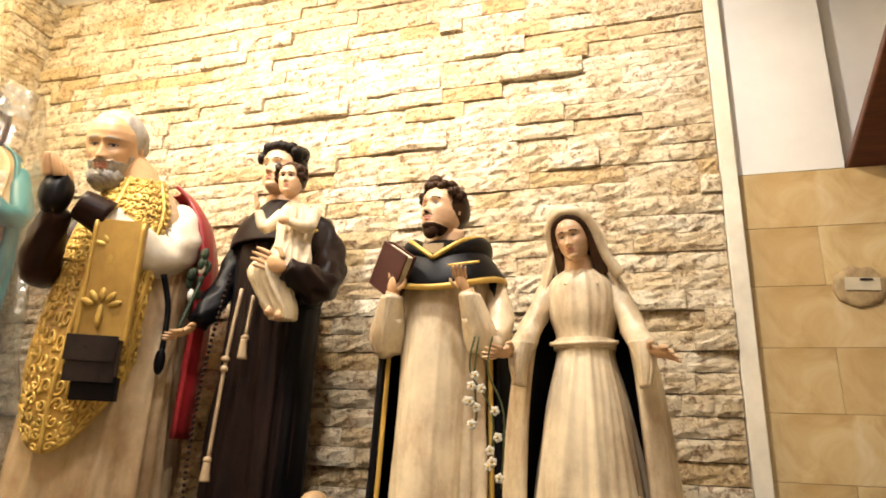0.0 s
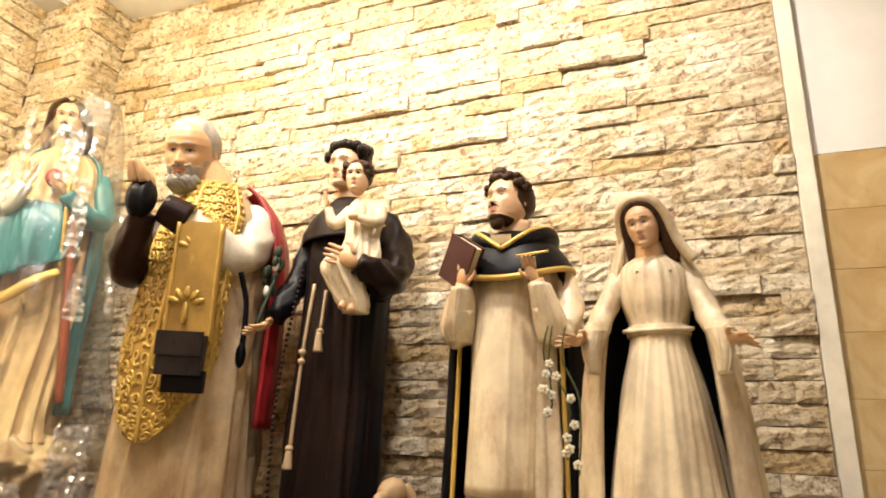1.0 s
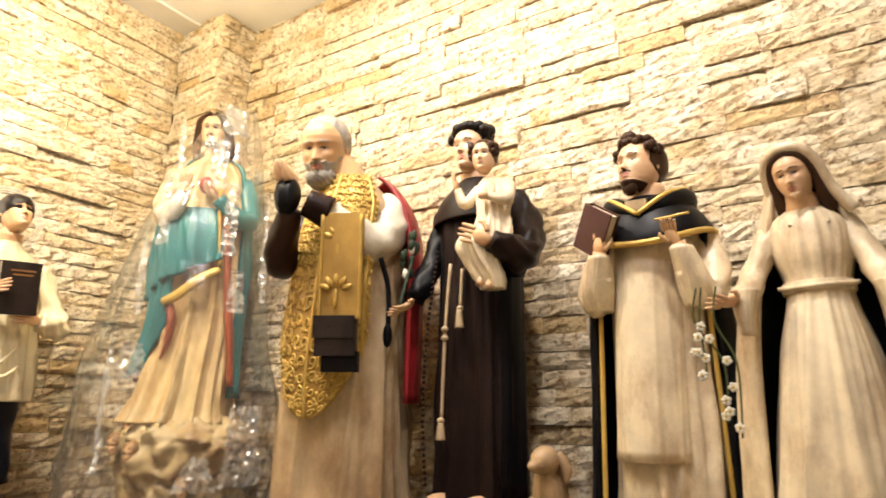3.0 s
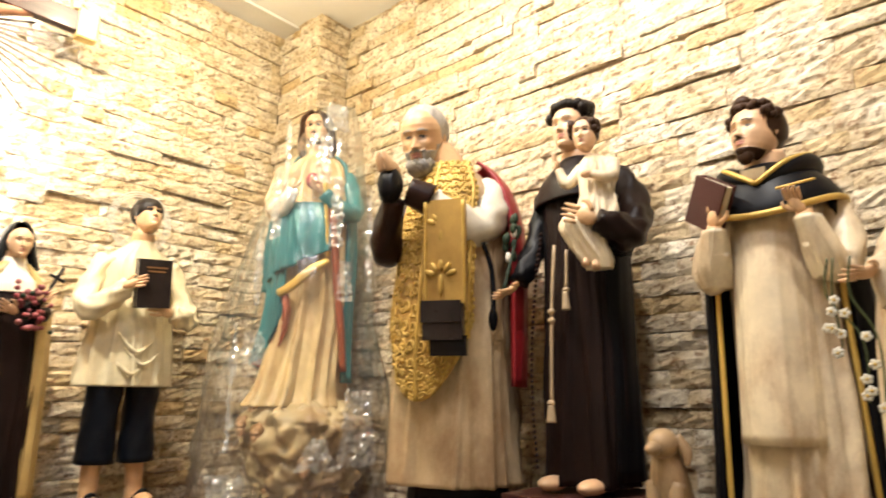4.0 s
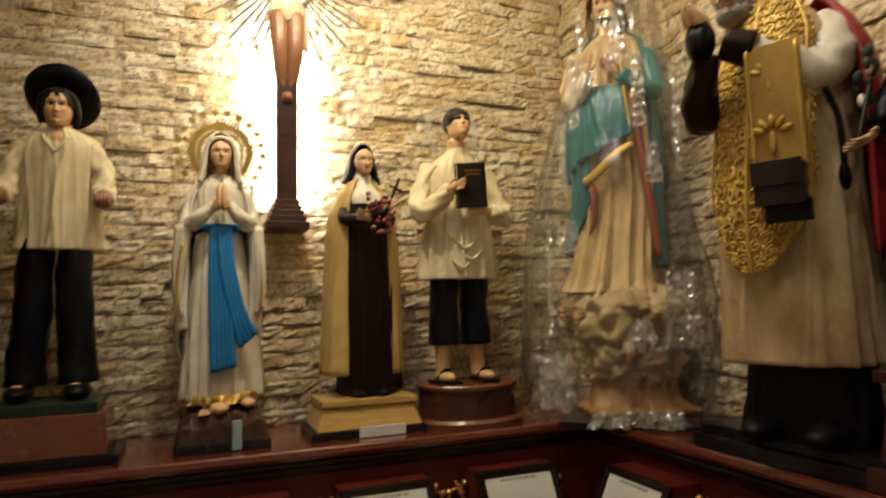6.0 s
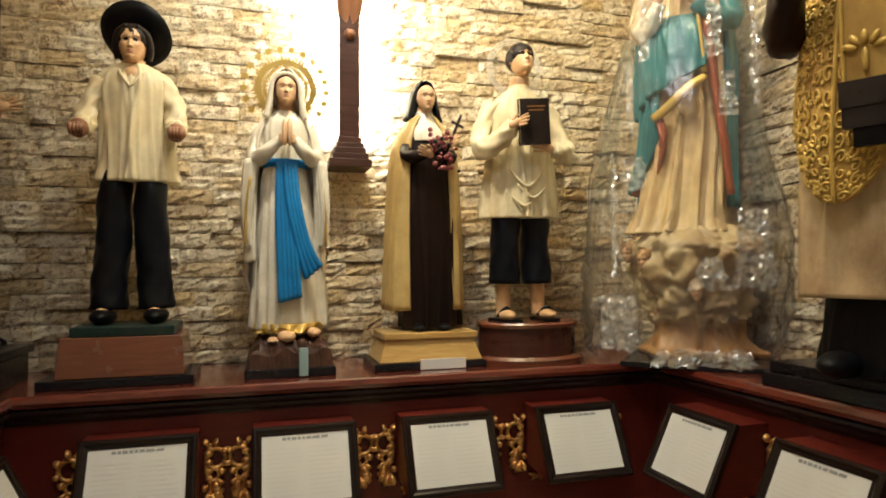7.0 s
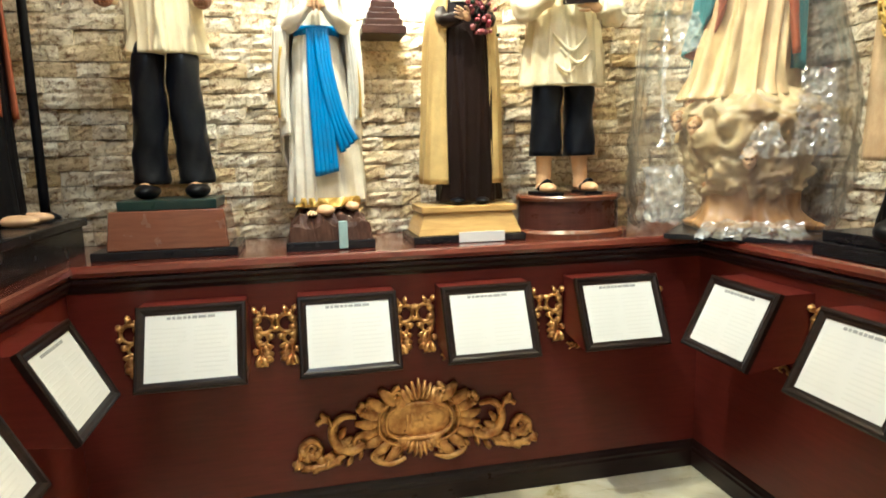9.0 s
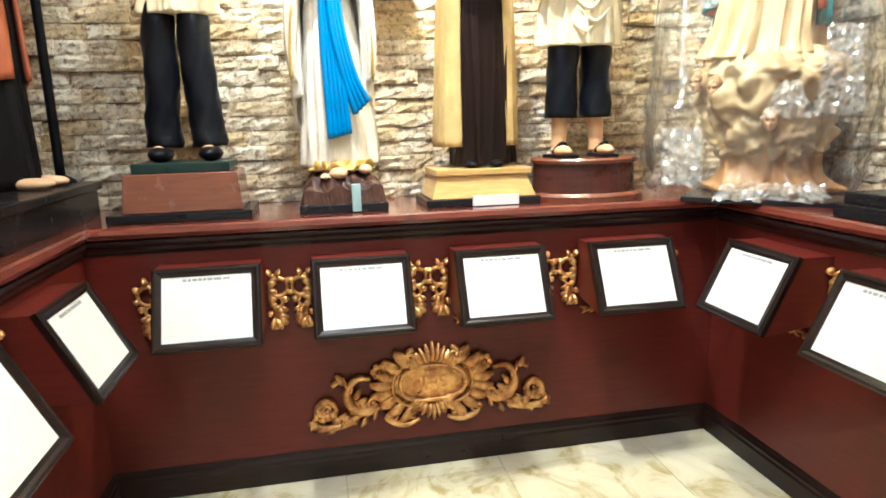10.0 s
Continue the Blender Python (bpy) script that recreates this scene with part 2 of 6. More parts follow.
# ---- framed sheets on sloped boxes ----
def prayer_frame(m, label):
    """Local: x along the panel, -y out of it, z up from the sheet's lower edge."""
    ob = tagged(new("prayer_frame"), label, "framed sheet", "framed prayer sheets along the altar")
    ob.matrix_world = m
    w, e = 0.1395, 0.03
    y_top, y_bot, z_top = -0.117, -0.210, 0.192  # slope of the sheet
    up = Vector((0, y_top - y_bot, z_top)).normalized()
    out = Vector((0, -up.z, up.y))
    o = Vector((0, y_bot, 0))
    long = 0.2135

    def at(x, v, d):
        return o + Vector((x, 0, 0)) + up * v + out * d

    bm = bmesh.new()
    k = w + e
    a, b = at(0, -e, -0.012), at(0, long + e, -0.012)
    side = [(0.024, a.z + 0.03), (a.y, a.z), (b.y, b.z), (0.024, b.z)]
    vs = [[bm.verts.new((s * (k - 0.003), y, z)) for y, z in side] for s in (-1, 1)]
    bm.faces.new(vs[0]), bm.faces.new(vs[1][::-1])
    for i in range(4):
        j = (i + 1) % 4
        bm.faces.new((vs[0][i], vs[0][j], vs[1][j], vs[1][i]))
    part("box", bm, M_MAHOG, ob, "sloped mahogany box")
    prof = [(0, -0.012), (0, 0.004), (0.005, 0.009), (0.012, 0.009), (0.02, 0.004), (e, 0.002), (e, -0.012)]
    corners = [(-k, -e), (k, -e), (k, long + e), (-k, long + e)]
    for i in range(4):
        bm = bmesh.new()
        (x0, v0), (x1, v1) = corners[i], corners[(i + 1) % 4]
        tx, tv = (x1 - x0), (v1 - v0)
        n = math.hypot(tx, tv)
        tx, tv = tx / n, tv / n
        rings = []
        for (x, v, s) in ((x0, v0, 1), (x1, v1, -1)):
            rings.append([bm.verts.new(at(x - tv * q + tx * q * s, v + tx * q + tv * q * s, d)) for q, d in prof])
        for j in range(len(prof)):
            q = (j + 1) % len(prof)
            bm.faces.new((rings[0][j], rings[0][q], rings[1][q], rings[1][j]))
        bm.faces.new(rings[0]), bm.faces.new(rings[1][::-1])
        part("frame_bar", bm, M_FRAME, ob)

    def flat(name, x0, x1, v0, v1, d, mat, parent, lab=""):
        b2 = bmesh.new()
        lo = [b2.verts.new(at(x, v, d - 0.0008)) for x, v in ((x0, v0), (x1, v0), (x1, v1), (x0, v1))]
        hi = [b2.verts.new(at(x, v, d)) for x, v in ((x0, v0), (x1, v0), (x1, v1), (x0, v1))]
        b2.faces.new(hi), b2.faces.new(lo[::-1])
        for i in range(4):
            b2.faces.new((lo[i], lo[(i + 1) % 4], hi[(i + 1) % 4], hi[i]))
        return part(name, b2, mat, parent, lab)

    sheet = flat("sheet", -w, w, 0, long, -0.0005, M_PAPER, ob, "white printed sheet")
    x = -0.075
    rng = random.Random(4)
    while x < 0.07:
        l = rng.uniform(0.008, 0.026)
        flat("heading_bar", x, x + l, long - 0.017, long - 0.008, 0.0006, M_INK, sheet)
        x += l + 0.004
    for c in (-1, 1):
        for r in range(11):
            a0 = -0.124 if c < 0 else 0.008
            flat("text_bar", a0, a0 + rng.uniform(0.08, 0.116), 0.022 + r * 0.0145, 0.0265 + r * 0.0145, 0.0005, M_FAINT, sheet)
    return ob


SHEET_Z = 0.650
first = prayer_frame(pose(PX, -0.143, SHEET_Z, 0, 0, 90), "white printed prayer sheet in dark frame fixed to the altar")
for yc in (0.36, 0.857, 1.366):
    copy_thing(first, pose(PX, yc, SHEET_Z, 0, 0, 90))
for xc in (-1.675, -1.18, -0.69):
    copy_thing(first, pose(xc, PY - 0.022, SHEET_Z + 0.012, 0, 0, 0))
for xc in (-1.66, -1.13):
    copy_thing(first, pose(xc, PS - 0.015, SHEET_Z + 0.018, 0, 0, 180))

# ---- dark canopy board leaning out over the marble ----
board = tagged(part("leaning_board", box(0, 0.6, -0.03, 0, 0, 0.8, 0.006), wood_material("board_wood", (0.07, 0.022, 0.012), (0.12, 0.04, 0.02), 0.35)), "dark brown wooden canopy board sloping out from the wall", "board")
board.matrix_world = pose(0.962, W1_Y + 0.064, 2.442, 66, 0, 0)

# ---- painted plaster statues ----
P_CREAM = paint("cream_robe", (0.80, 0.68, 0.47), (0.30, 0.16, 0.06), 0.42, 0.95)
P_OLDCREAM = paint("aged_cream_robe", (0.62, 0.47, 0.28), (0.27, 0.14, 0.055), 0.4, 0.85)
P_WHITE = paint("white_garment", (0.84, 0.785, 0.66), (0.55, 0.44, 0.29), 0.36, 0.5)
P_SHIRT = paint("pale_yellow_shirt", (0.80, 0.70, 0.46), (0.60, 0.44, 0.20), 0.42, 0.5)
P_GOLD = paint("gold_vestment", (0.54, 0.34, 0.075), (0.30, 0.16, 0.03), 0.44, 0.8, metal=0.15)
P_TRIM = paint("gold_trim", (0.66, 0.45, 0.10), (0.4, 0.22, 0.03), 0.38, 0.5, metal=0.3)
P_BLACK = paint("black_habit", (0.003, 0.003, 0.0045), (0.008, 0.006, 0.006), 0.42, 0.5)
P_NAVY = paint("dark_trousers", (0.0035, 0.0045, 0.008), (0.016, 0.016, 0.018), 0.34, 0.6)
P_BROWN = paint("brown_habit", (0.014, 0.0065, 0.005), (0.006, 0.0035, 0.003), 0.42, 0.8)
P_DKBROWN = paint("dark_brown_cuff", (0.024, 0.010, 0.007), (0.010, 0.006, 0.005), 0.34, 0.7)
P_RED = paint("crimson_cape", (0.33, 0.018, 0.022), (0.18, 0.01, 0.012), 0.36, 0.6)
P_RUST = paint("rust_lining", (0.34, 0.085, 0.03), (0.2, 0.05, 0.03), 0.4, 0.6)
P_TEAL = paint("teal_mantle", (0.035, 0.20, 0.215), (0.015, 0.085, 0.10), 0.36, 0.8)
P_BLUE = paint("blue_sash", (0.012, 0.19, 0.50), (0.008, 0.10, 0.3), 0.3, 0.5)
P_TAN = paint("golden_tan_cloak", (0.58, 0.42, 0.16), (0.36, 0.21, 0.06), 0.36, 0.7)
P_DKTAN = paint("brown_cloak_lining", (0.26, 0.13, 0.045), (0.14, 0.06, 0.02), 0.4, 0.7)
P_SKIN = paint("painted_skin", (0.68, 0.43, 0.22), (0.52, 0.25, 0.11), 0.38, 0.6)
P_PALE = paint("pale_skin", (0.72, 0.47, 0.27), (0.56, 0.27, 0.14), 0.36, 0.4)
P_DKSKIN = paint("dark_skin", (0.32, 0.15, 0.08), (0.16, 0.06, 0.03), 0.34, 0.5)
P_HAIR = paint("black_hair", (0.016, 0.011, 0.009), None, 0.36)
P_BRHAIR = paint("brown_hair", (0.05, 0.024, 0.012), None, 0.4)
P_GREY = paint("grey_hair", (0.40, 0.37, 0.32), (0.17, 0.15, 0.13), 0.5, 0.8, scale=30)
P_EYE = Mat("eye_dark", 0.55).colour((0.012, 0.008, 0.006)).m
P_EYEW = Mat("eye_white", 0.5).colour((0.42, 0.33, 0.25)).m
P_LIP = paint("lips", (0.50, 0.20, 0.13), None, 0.4)
P_ROSE = paint("rose_red", (0.22, 0.02, 0.03), (0.45, 0.2, 0.2), 0.4, 0.8, scale=40)
P_PINK = paint("faded_rose", (0.36, 0.12, 0.11), (0.22, 0.05, 0.05), 0.4, 0.7, scale=40)
P_LEAF = paint("dull_leaf", (0.03, 0.045, 0.025), None, 0.45)
P_CLOUD = paint("cloud_base", (0.54, 0.41, 0.20), (0.22, 0.095, 0.03), 0.45, 0.95, scale=6)
P_FOOTROCK = paint("amber_rock", (0.48, 0.25, 0.075), (0.16, 0.06, 0.02), 0.42, 0.9, scale=7)
P_HOUND = paint("tan_coat", (0.44, 0.30, 0.16), (0.16, 0.08, 0.04), 0.45, 0.8)
P_CURLS = paint("golden_curls", (0.36, 0.19, 0.06), (0.16, 0.07, 0.03), 0.45, 0.8, scale=30)
P_AMBER = paint("amber_gown", (0.74, 0.56, 0.27), (0.34, 0.17, 0.05), 0.4, 0.95)
P_BOOK = paint("book_cover", (0.06, 0.016, 0.014), None, 0.35)
P_BLKBOOK = paint("black_leather", (0.024, 0.018, 0.017), (0.05, 0.04, 0.036), 0.3, 0.6)
P_PAGE = paint("page_edges", (0.66, 0.58, 0.42), None, 0.6)
P_CORD = paint("pale_cord", (0.46, 0.34, 0.20), (0.3, 0.18, 0.1), 0.5, 0.6)


def smooth_path(pts, sub=6):
    """Points along a Catmull-Rom curve through rows of numbers."""
    pts = [np.array(p, float) for p in pts]
    out = []
    for i in range(len(pts) - 1):
        p0, p1, p2, p3 = pts[max(i - 1, 0)], pts[i], pts[i + 1], pts[min(i + 2, len(pts) - 1)]
        for k in range(sub):
            t = k / sub
            out.append(0.5 * (2 * p1 + (p2 - p0) * t + (2 * p0 - 5 * p1 + 4 * p2 - p3) * t * t + (3 * p1 - p0 - 3 * p2 + p3) * t**3))
    return out + [pts[-1]]


class Sculpt:
    """Builds one figure as one mesh. s: to the side, d: depth (front is minus), z: height in the room."""

    def __init__(self, x, y, z0, turn, seed=1):
        self.bm, self.mats, self.place, self.z0 = bmesh.new(), [], (x, y, z0, turn), z0
        self.rng, self.size = random.Random(seed), 1.0

    def slot(self, mat):
        if mat not in self.mats:
            self.mats.append(mat)
        return self.mats.index(mat)

    def grid(self, rows, mat, close=True, caps=True):
        k, vs = self.slot(mat), [[self.bm.verts.new((p[0], p[1], p[2] - self.z0)) for p in r] for r in rows]
        for a, b in zip(vs, vs[1:]):
            n = len(a)
            for j in range(n if close else n - 1):
                self.bm.faces.new((a[j], a[(j + 1) % n], b[(j + 1) % n], b[j])).material_index = k
        if caps and close:
            self.bm.faces.new(vs[0][::-1]).material_index = k
            self.bm.faces.new(vs[-1]).material_index = k
        return vs

    def folds(self, count=30):
        r = self.rng
        return [(r.uniform(0, 6.283), r.uniform(0.03, 0.095), r.uniform(0.3, 1.0), r.uniform(-0.45, 0.45)) for _ in range(count)]

    def pleat(self, fold, th, v):
        """The height of hanging folds at an angle; v: 0 at the hem, 1 at the top."""
        out = 0.0
        for t0, w, h, drift in fold:
            d = (th - t0 - drift * v + math.pi) % (2 * math.pi) - math.pi
            if abs(d) < 3 * w:
                out += h * math.exp(-((d / w) ** 2))
        return out - 0.5

    def loft(self, rows, mat, n=110, amp=0.0, top=0.25, fold=None, hem=None):
        """rows: (z, s, d, rs, rd) from the bottom up. amp: depth of the folds at the bottom, top: their share at the top."""
        fold = fold or self.folds()
        path, out = smooth_path(rows), []
        zs = [p[0] for p in path]
        for p in path:
            z, s, d, a, b = p
            v = (z - zs[0]) / max(1e-6, zs[-1] - zs[0])
            w = amp * (1 - (1 - top) * v)
            ring = []
            for j in range(n):
                th = 2 * math.pi * j / n
                f = 1 + 1.4 * w * self.pleat(fold, th, v)
                lift = hem(th) * (1 - v) ** 3 if hem else 0
                ring.append((s + a * f * math.cos(th), d + b * f * math.sin(th), z + lift))
            out.append(ring)
        self.grid(out, mat)

    def cloak(self, rows, a0, a1, mat, inner=None, thick=0.012, n=72, amp=0.0, fold=None, hem=None, edge=0.0):
        """A cloth round part of the figure, from angle a0 to a1 in degrees (front -90, the viewer's right 0). hem(q), q 0 to 1 along it: lifts its lower edge."""
        fold = fold or self.folds()
        path = smooth_path(rows)
        z_lo, z_hi = path[0][0], path[-1][0]
        outer, inside = [], []
        for p in path:
            z, s, d, a, b = p[:5]
            v = (z - z_lo) / (z_hi - z_lo)
            ro, ri = [], []
            for j in range(n + 1):
                q = j / n
                g = edge * (1 - v)
                th = math.radians(a0 - g + (a1 - a0 + 2 * g) * q)
                f = 1 + 0.9 * amp * (1 - 0.7 * v) * self.pleat(fold, th, v)
                zz = z + (hem(q) * (1 - v) ** 2 if hem else 0)
                ro.append((s + a * f * math.cos(th), d + b * f * math.sin(th), zz))
                ri.append((s + (a * f - thick) * math.cos(th), d + (b * f - thick) * math.sin(th), zz))
            outer.append(ro), inside.append(ri)
        vo = self.grid(outer, mat, close=False)
        vi = self.grid(inside, inner or mat, close=False)
        k = self.slot(mat)
        rim = lambda g: [r[0] for r in g] + g[-1][1:] + [r[-1] for r in g[-2::-1]] + g[0][-2:0:-1]  # noqa: E731
        a, b = rim(vo), rim(vi)
        for j in range(len(a)):
            i = (j + 1) % len(a)
            self.bm.faces.new((a[j], a[i], b[i], b[j])).material_index = k
        return outer

    def tube(self, pts, radii, mat, n=14, flat=1.0, amp=0.0, sub=5):
        rows = smooth_path([(*p, r) for p, r in zip(pts, radii)], sub)
        out, ref, amp = [], None, amp * 1.5
        slim = 0.80 if amp else 1.0
        for i, p in enumerate(rows):
            a, b = rows[max(i - 1, 0)][:3], rows[min(i + 1, len(rows) - 1)][:3]
            t = Vector(b - a).normalized()
            ref = ref or (Vector((0, 0, 1)) if abs(t.z) < 0.8 else Vector((0, 1, 0)))
            u = ref - t * ref.dot(t)
            u.normalize()
            ref, w = u, t.cross(u)
            r = max(p[3] * slim, 0.0005)
            ring = []
            for j in range(n):
                th = 2 * math.pi * j / n
                g = r * (1 + amp * math.sin(3 * th + i * 0.9) + amp * math.sin(5 * th - i * 1.3) + 0.35 * amp * math.sin(2.3 * i + th))
                c = Vector(p[:3]) + u * g * math.cos(th) + w * g * flat * math.sin(th)
                ring.append(tuple(c))
            out.append(ring)
        self.grid(out, mat)

    def ball(self, c, r, mat, rot=None, fn=None, nu=20, nv=13):
        r = (r, r, r) if isinstance(r, (int, float)) else r
        rows = []
        for i in range(nv + 1):
            ph = math.pi * (0.001 + 0.998 * i / nv) - math.pi / 2
            ring = []
            for j in range(nu):
                th = 2 * math.pi * j / nu
                v = Vector((math.cos(ph) * math.cos(th), math.cos(ph) * math.sin(th), math.sin(ph)))
                v = fn(v) if fn else v
                v = Vector((v.x * r[0], v.y * r[1], v.z * r[2]))
                ring.append(tuple(Vector(c) + (rot @ v if rot else v)))
            rows.append(ring)
        self.grid(rows, mat)

    def slab(self, m, w, t, h, mat):
        k = self.slot(mat)
        vs = [m @ Vector((a * w / 2, b * t / 2, c * h / 2)) - Vector((0, 0, self.z0)) for a in (-1, 1) for b in (-1, 1) for c in (-1, 1)]
        for f in ((0, 1, 3, 2), (4, 6, 7, 5), (0, 4, 5, 1), (2, 3, 7, 6), (0, 2, 6, 4), (1, 5, 7, 3)):
            self.bm.faces.new([self.bm.verts.new(vs[i]) for i in f]).material_index = k

    def head(self, c, h, yaw=0, pitch=0, skin=None, brow=None, lip=None, roll=0, eyes=1.0, beard=None, full=False):
        """A modelled and painted face of height h from chin to crown, looking to the front. eyes: how far they are open."""
        skin, brow, lip = skin or P_PALE, brow or P_HAIR, lip or P_LIP
        c, h = Vector((c[0], c[1], c[2] - 0.04 * h)), h * 0.92
        rot = Euler([radians(a) for a in (pitch, roll, yaw)]).to_matrix()
        levels = (-1, -0.93, -0.8, -0.6, -0.4, -0.2, 0, 0.2, 0.4, 0.6, 0.8, 0.93, 1)
        wide = (0.16, 0.42, 0.60, 0.77, 0.87, 0.94, 0.97, 0.98, 0.95, 0.84, 0.61, 0.36, 0.0)
        fore = (0.66, 0.84, 0.91, 0.91, 0.92, 0.91, 0.91, 0.97, 0.95, 0.86, 0.66, 0.42, 0.0)
        back = (0.30, 0.36, 0.42, 0.55, 0.72, 0.88, 0.98, 1.0, 0.97, 0.86, 0.62, 0.38, 0.0)
        nu, nv = (96, 100) if h > 0.1 else (52, 56)

        def bell(a, wa, b, wb):
            return math.exp(-((a / wa) ** 2) - (b / wb) ** 2)

        def relief(x, z):
            ax, t = abs(x), min(1.0, max(0.0, (0.12 - z) / 0.46))
            amp = 0.03 + 0.23 * t**1.3
            amp *= math.exp(-(((z + 0.34) / 0.05) ** 2)) if z < -0.34 else math.exp(-(((z - 0.12) / 0.08) ** 2)) if z > 0.12 else 1
            y = -amp * math.exp(-((x / (0.085 + 0.06 * t)) ** 2)) - 0.07 * bell(ax - 0.14, 0.06, z + 0.31, 0.06)
            y += 0.12 * bell(ax - 0.34, 0.2, z - 0.03, 0.11) - 0.065 * bell(ax - 0.35, 0.14, z - 0.01, 0.06)
            y -= 0.04 * bell(ax - 0.32, 0.25, z - 0.18, 0.06) + 0.045 * bell(ax - 0.5, 0.2, z + 0.22, 0.16)
            y -= 0.055 * bell(x, 0.2, z + 0.51, 0.045) + 0.06 * bell(x, 0.17, z + 0.61, 0.05) + 0.06 * bell(x, 0.2, z + 0.86, 0.1)
            return y + 0.035 * bell(x, 0.3, z + 0.72, 0.06)

        k_beard = self.slot(beard) if beard else 0

        def bearded(x, z):
            ax = abs(x)
            n = 0.05 * noise.noise(Vector((x * 9, z * 9, 5)))
            jaw = z < -0.42 + n and ax > 0.30 + n if full else False
            side = full and z < -0.22 + n and ax > 0.82 + n
            return beard and (z < -0.73 + n or jaw or side or (-0.47 < z + n < -0.395 and ax < 0.3)) and not (ax < 0.26 and -0.68 < z < -0.47)

        k_skin, k_brow, k_lip, k_dark, k_white = (self.slot(q) for q in (skin, brow, lip, P_EYE, P_EYEW))

        def tone(x, z):
            ax = abs(x)
            dx = ax - 0.35
            lid = 0.042 * eyes * max(0.0, 1 - (dx / 0.17) ** 2)
            if abs(z) < lid:
                return k_dark if abs(dx) < 0.075 else k_white
            if abs(dx) < 0.19 and 0 <= z - lid < 0.034:
                return k_dark
            if 0.13 < ax < 0.60 and abs(z - 0.215 + 0.5 * (dx + 0.03) ** 2) < 0.026:
                return k_brow
            if bearded(x, z):
                return k_beard
            if (x / 0.23) ** 2 + ((z + 0.56) / 0.10) ** 2 < 1:
                return k_lip
            return k_skin

        rows, marks = [], []
        for i in range(nv + 1):
            z = math.sin(math.pi * (0.003 + 0.994 * i / nv) - math.pi / 2)
            w, f, b = (float(np.interp(z, levels, q)) for q in (wide, fore, back))
            ring, mark = [], []
            for j in range(nu):
                t = 2 * j / nu - 1
                a = math.pi * t * (0.5 + 0.5 * abs(t))
                x, y = w * math.sin(a), -math.cos(a)
                if y < 0:
                    y = -f * (-y) ** 0.85 + relief(x, z) * min(1.0, -y * 2.2)
                    if bearded(x, z):
                        y -= 0.05 + 0.03 * noise.noise(Vector((x * 16, z * 7, 2)))
                    mark.append((x, z))
                else:
                    y *= b
                    mark.append(None)
                p = c + rot @ Vector((x * 0.345 * h, y * 0.44 * h, z * 0.5 * h))
                ring.append(self.bm.verts.new((p.x, p.y, p.z - self.z0)))
            rows.append(ring), marks.append(mark)
        for i in range(nv):
            for j in range(nu):
                n = (j + 1) % nu
                m0, m1 = marks[i][j], marks[i + 1][n]
                k = tone((m0[0] + m1[0]) / 2, (m0[1] + m1[1]) / 2) if m0 and m1 else k_skin
                self.bm.faces.new((rows[i][j], rows[i][n], rows[i + 1][n], rows[i + 1][j])).material_index = k
        self.bm.faces.new(rows[0][::-1]).material_index = k_skin
        self.bm.faces.new(rows[-1]).material_index = k_skin

        def at(x, y, z):
            return c + rot @ Vector((x * h, y * h, z * h))

        for s in (-1, 1):
            self.ball(at(s * 0.335, 0.04, 0.0), (0.03 * h, 0.065 * h, 0.1 * h), skin, rot, None, 12, 8)
        return at, rot

    def hair(self, at, rot, h, mat, front=0.04, low=0.16):
        """A cap of hair over crown and nape."""
        self.ball(at(0, front, low), (0.385 * h, 0.445 * h, 0.40 * h), mat, rot, lambda v: v * (1 + 0.02 * math.sin(13 * v.x + 5 * v.z) + 0.015 * math.sin(23 * v.y)), 40, 24)

    def hand(self, at, way, across, size, mat, spread=0.25, curl=0.0):
        """A palm with four fingers and a thumb, from the wrist along way; across points to the thumb."""
        way, across = Vector(way).normalized(), Vector(across).normalized()
        nrm = way.cross(across).normalized()
        o = Vector(at)
        rot = Matrix((across, way, nrm)).transposed()
        self.ball(o + way * size * 0.28, (size * 0.24, size * 0.33, size * 0.12), mat, rot, None, 12, 8)
        for i in range(4):
            k = (i - 1.5) / 1.5
            a = o + way * size * 0.5 + across * (-k * size * 0.19)
            w2 = (way - across * k * spread).normalized()
            b = a + w2 * size * 0.28 + nrm * curl * size * 0.12
            e = b + (w2 + nrm * curl * 1.4).normalized() * size * (0.22 if i in (1, 2) else 0.15)
            self.tube([a, b, e], [size * 0.068, size * 0.06, size * 0.03], mat, 8, sub=3)
        a = o + way * size * 0.12 + across * size * 0.2
        b = a + (way * 0.6 + across * 0.7).normalized() * size * 0.28
        self.tube([a, b, b + way * size * 0.16], [size * 0.08, size * 0.065, size * 0.035], mat, 8, sub=3)

    def done(self, name, label, category="statue", group=""):
        ob = new(name, mesh_of(name, self.bm, *self.mats, smooth=True))
        x, y, z, turn = self.place
        if turn == 90:
            ob.matrix_world = pose(x - 0.065, y, z, 0, 0, turn)
        else:
            k = 0.03 if self.size > 1 else 0
            ob.matrix_world = pose(x + k * (x - 0.25), y + k * (y - 0.3), z, 0, 0, turn) @ Matrix.Scale(self.size, 4)
        return tagged(ob, label, category, group)


STATUES = "saint statues on the altar counter"


def curls(S, at, h, mat, spots, size=0.1):
    for x, y, z in spots:
        k = size * S.rng.uniform(0.7, 1.25) * h
        S.ball(at(x + S.rng.uniform(-0.03, 0.03), y, z + S.rng.uniform(-0.03, 0.03)), (k, k, k * 0.9), mat, None, None, 8, 6)


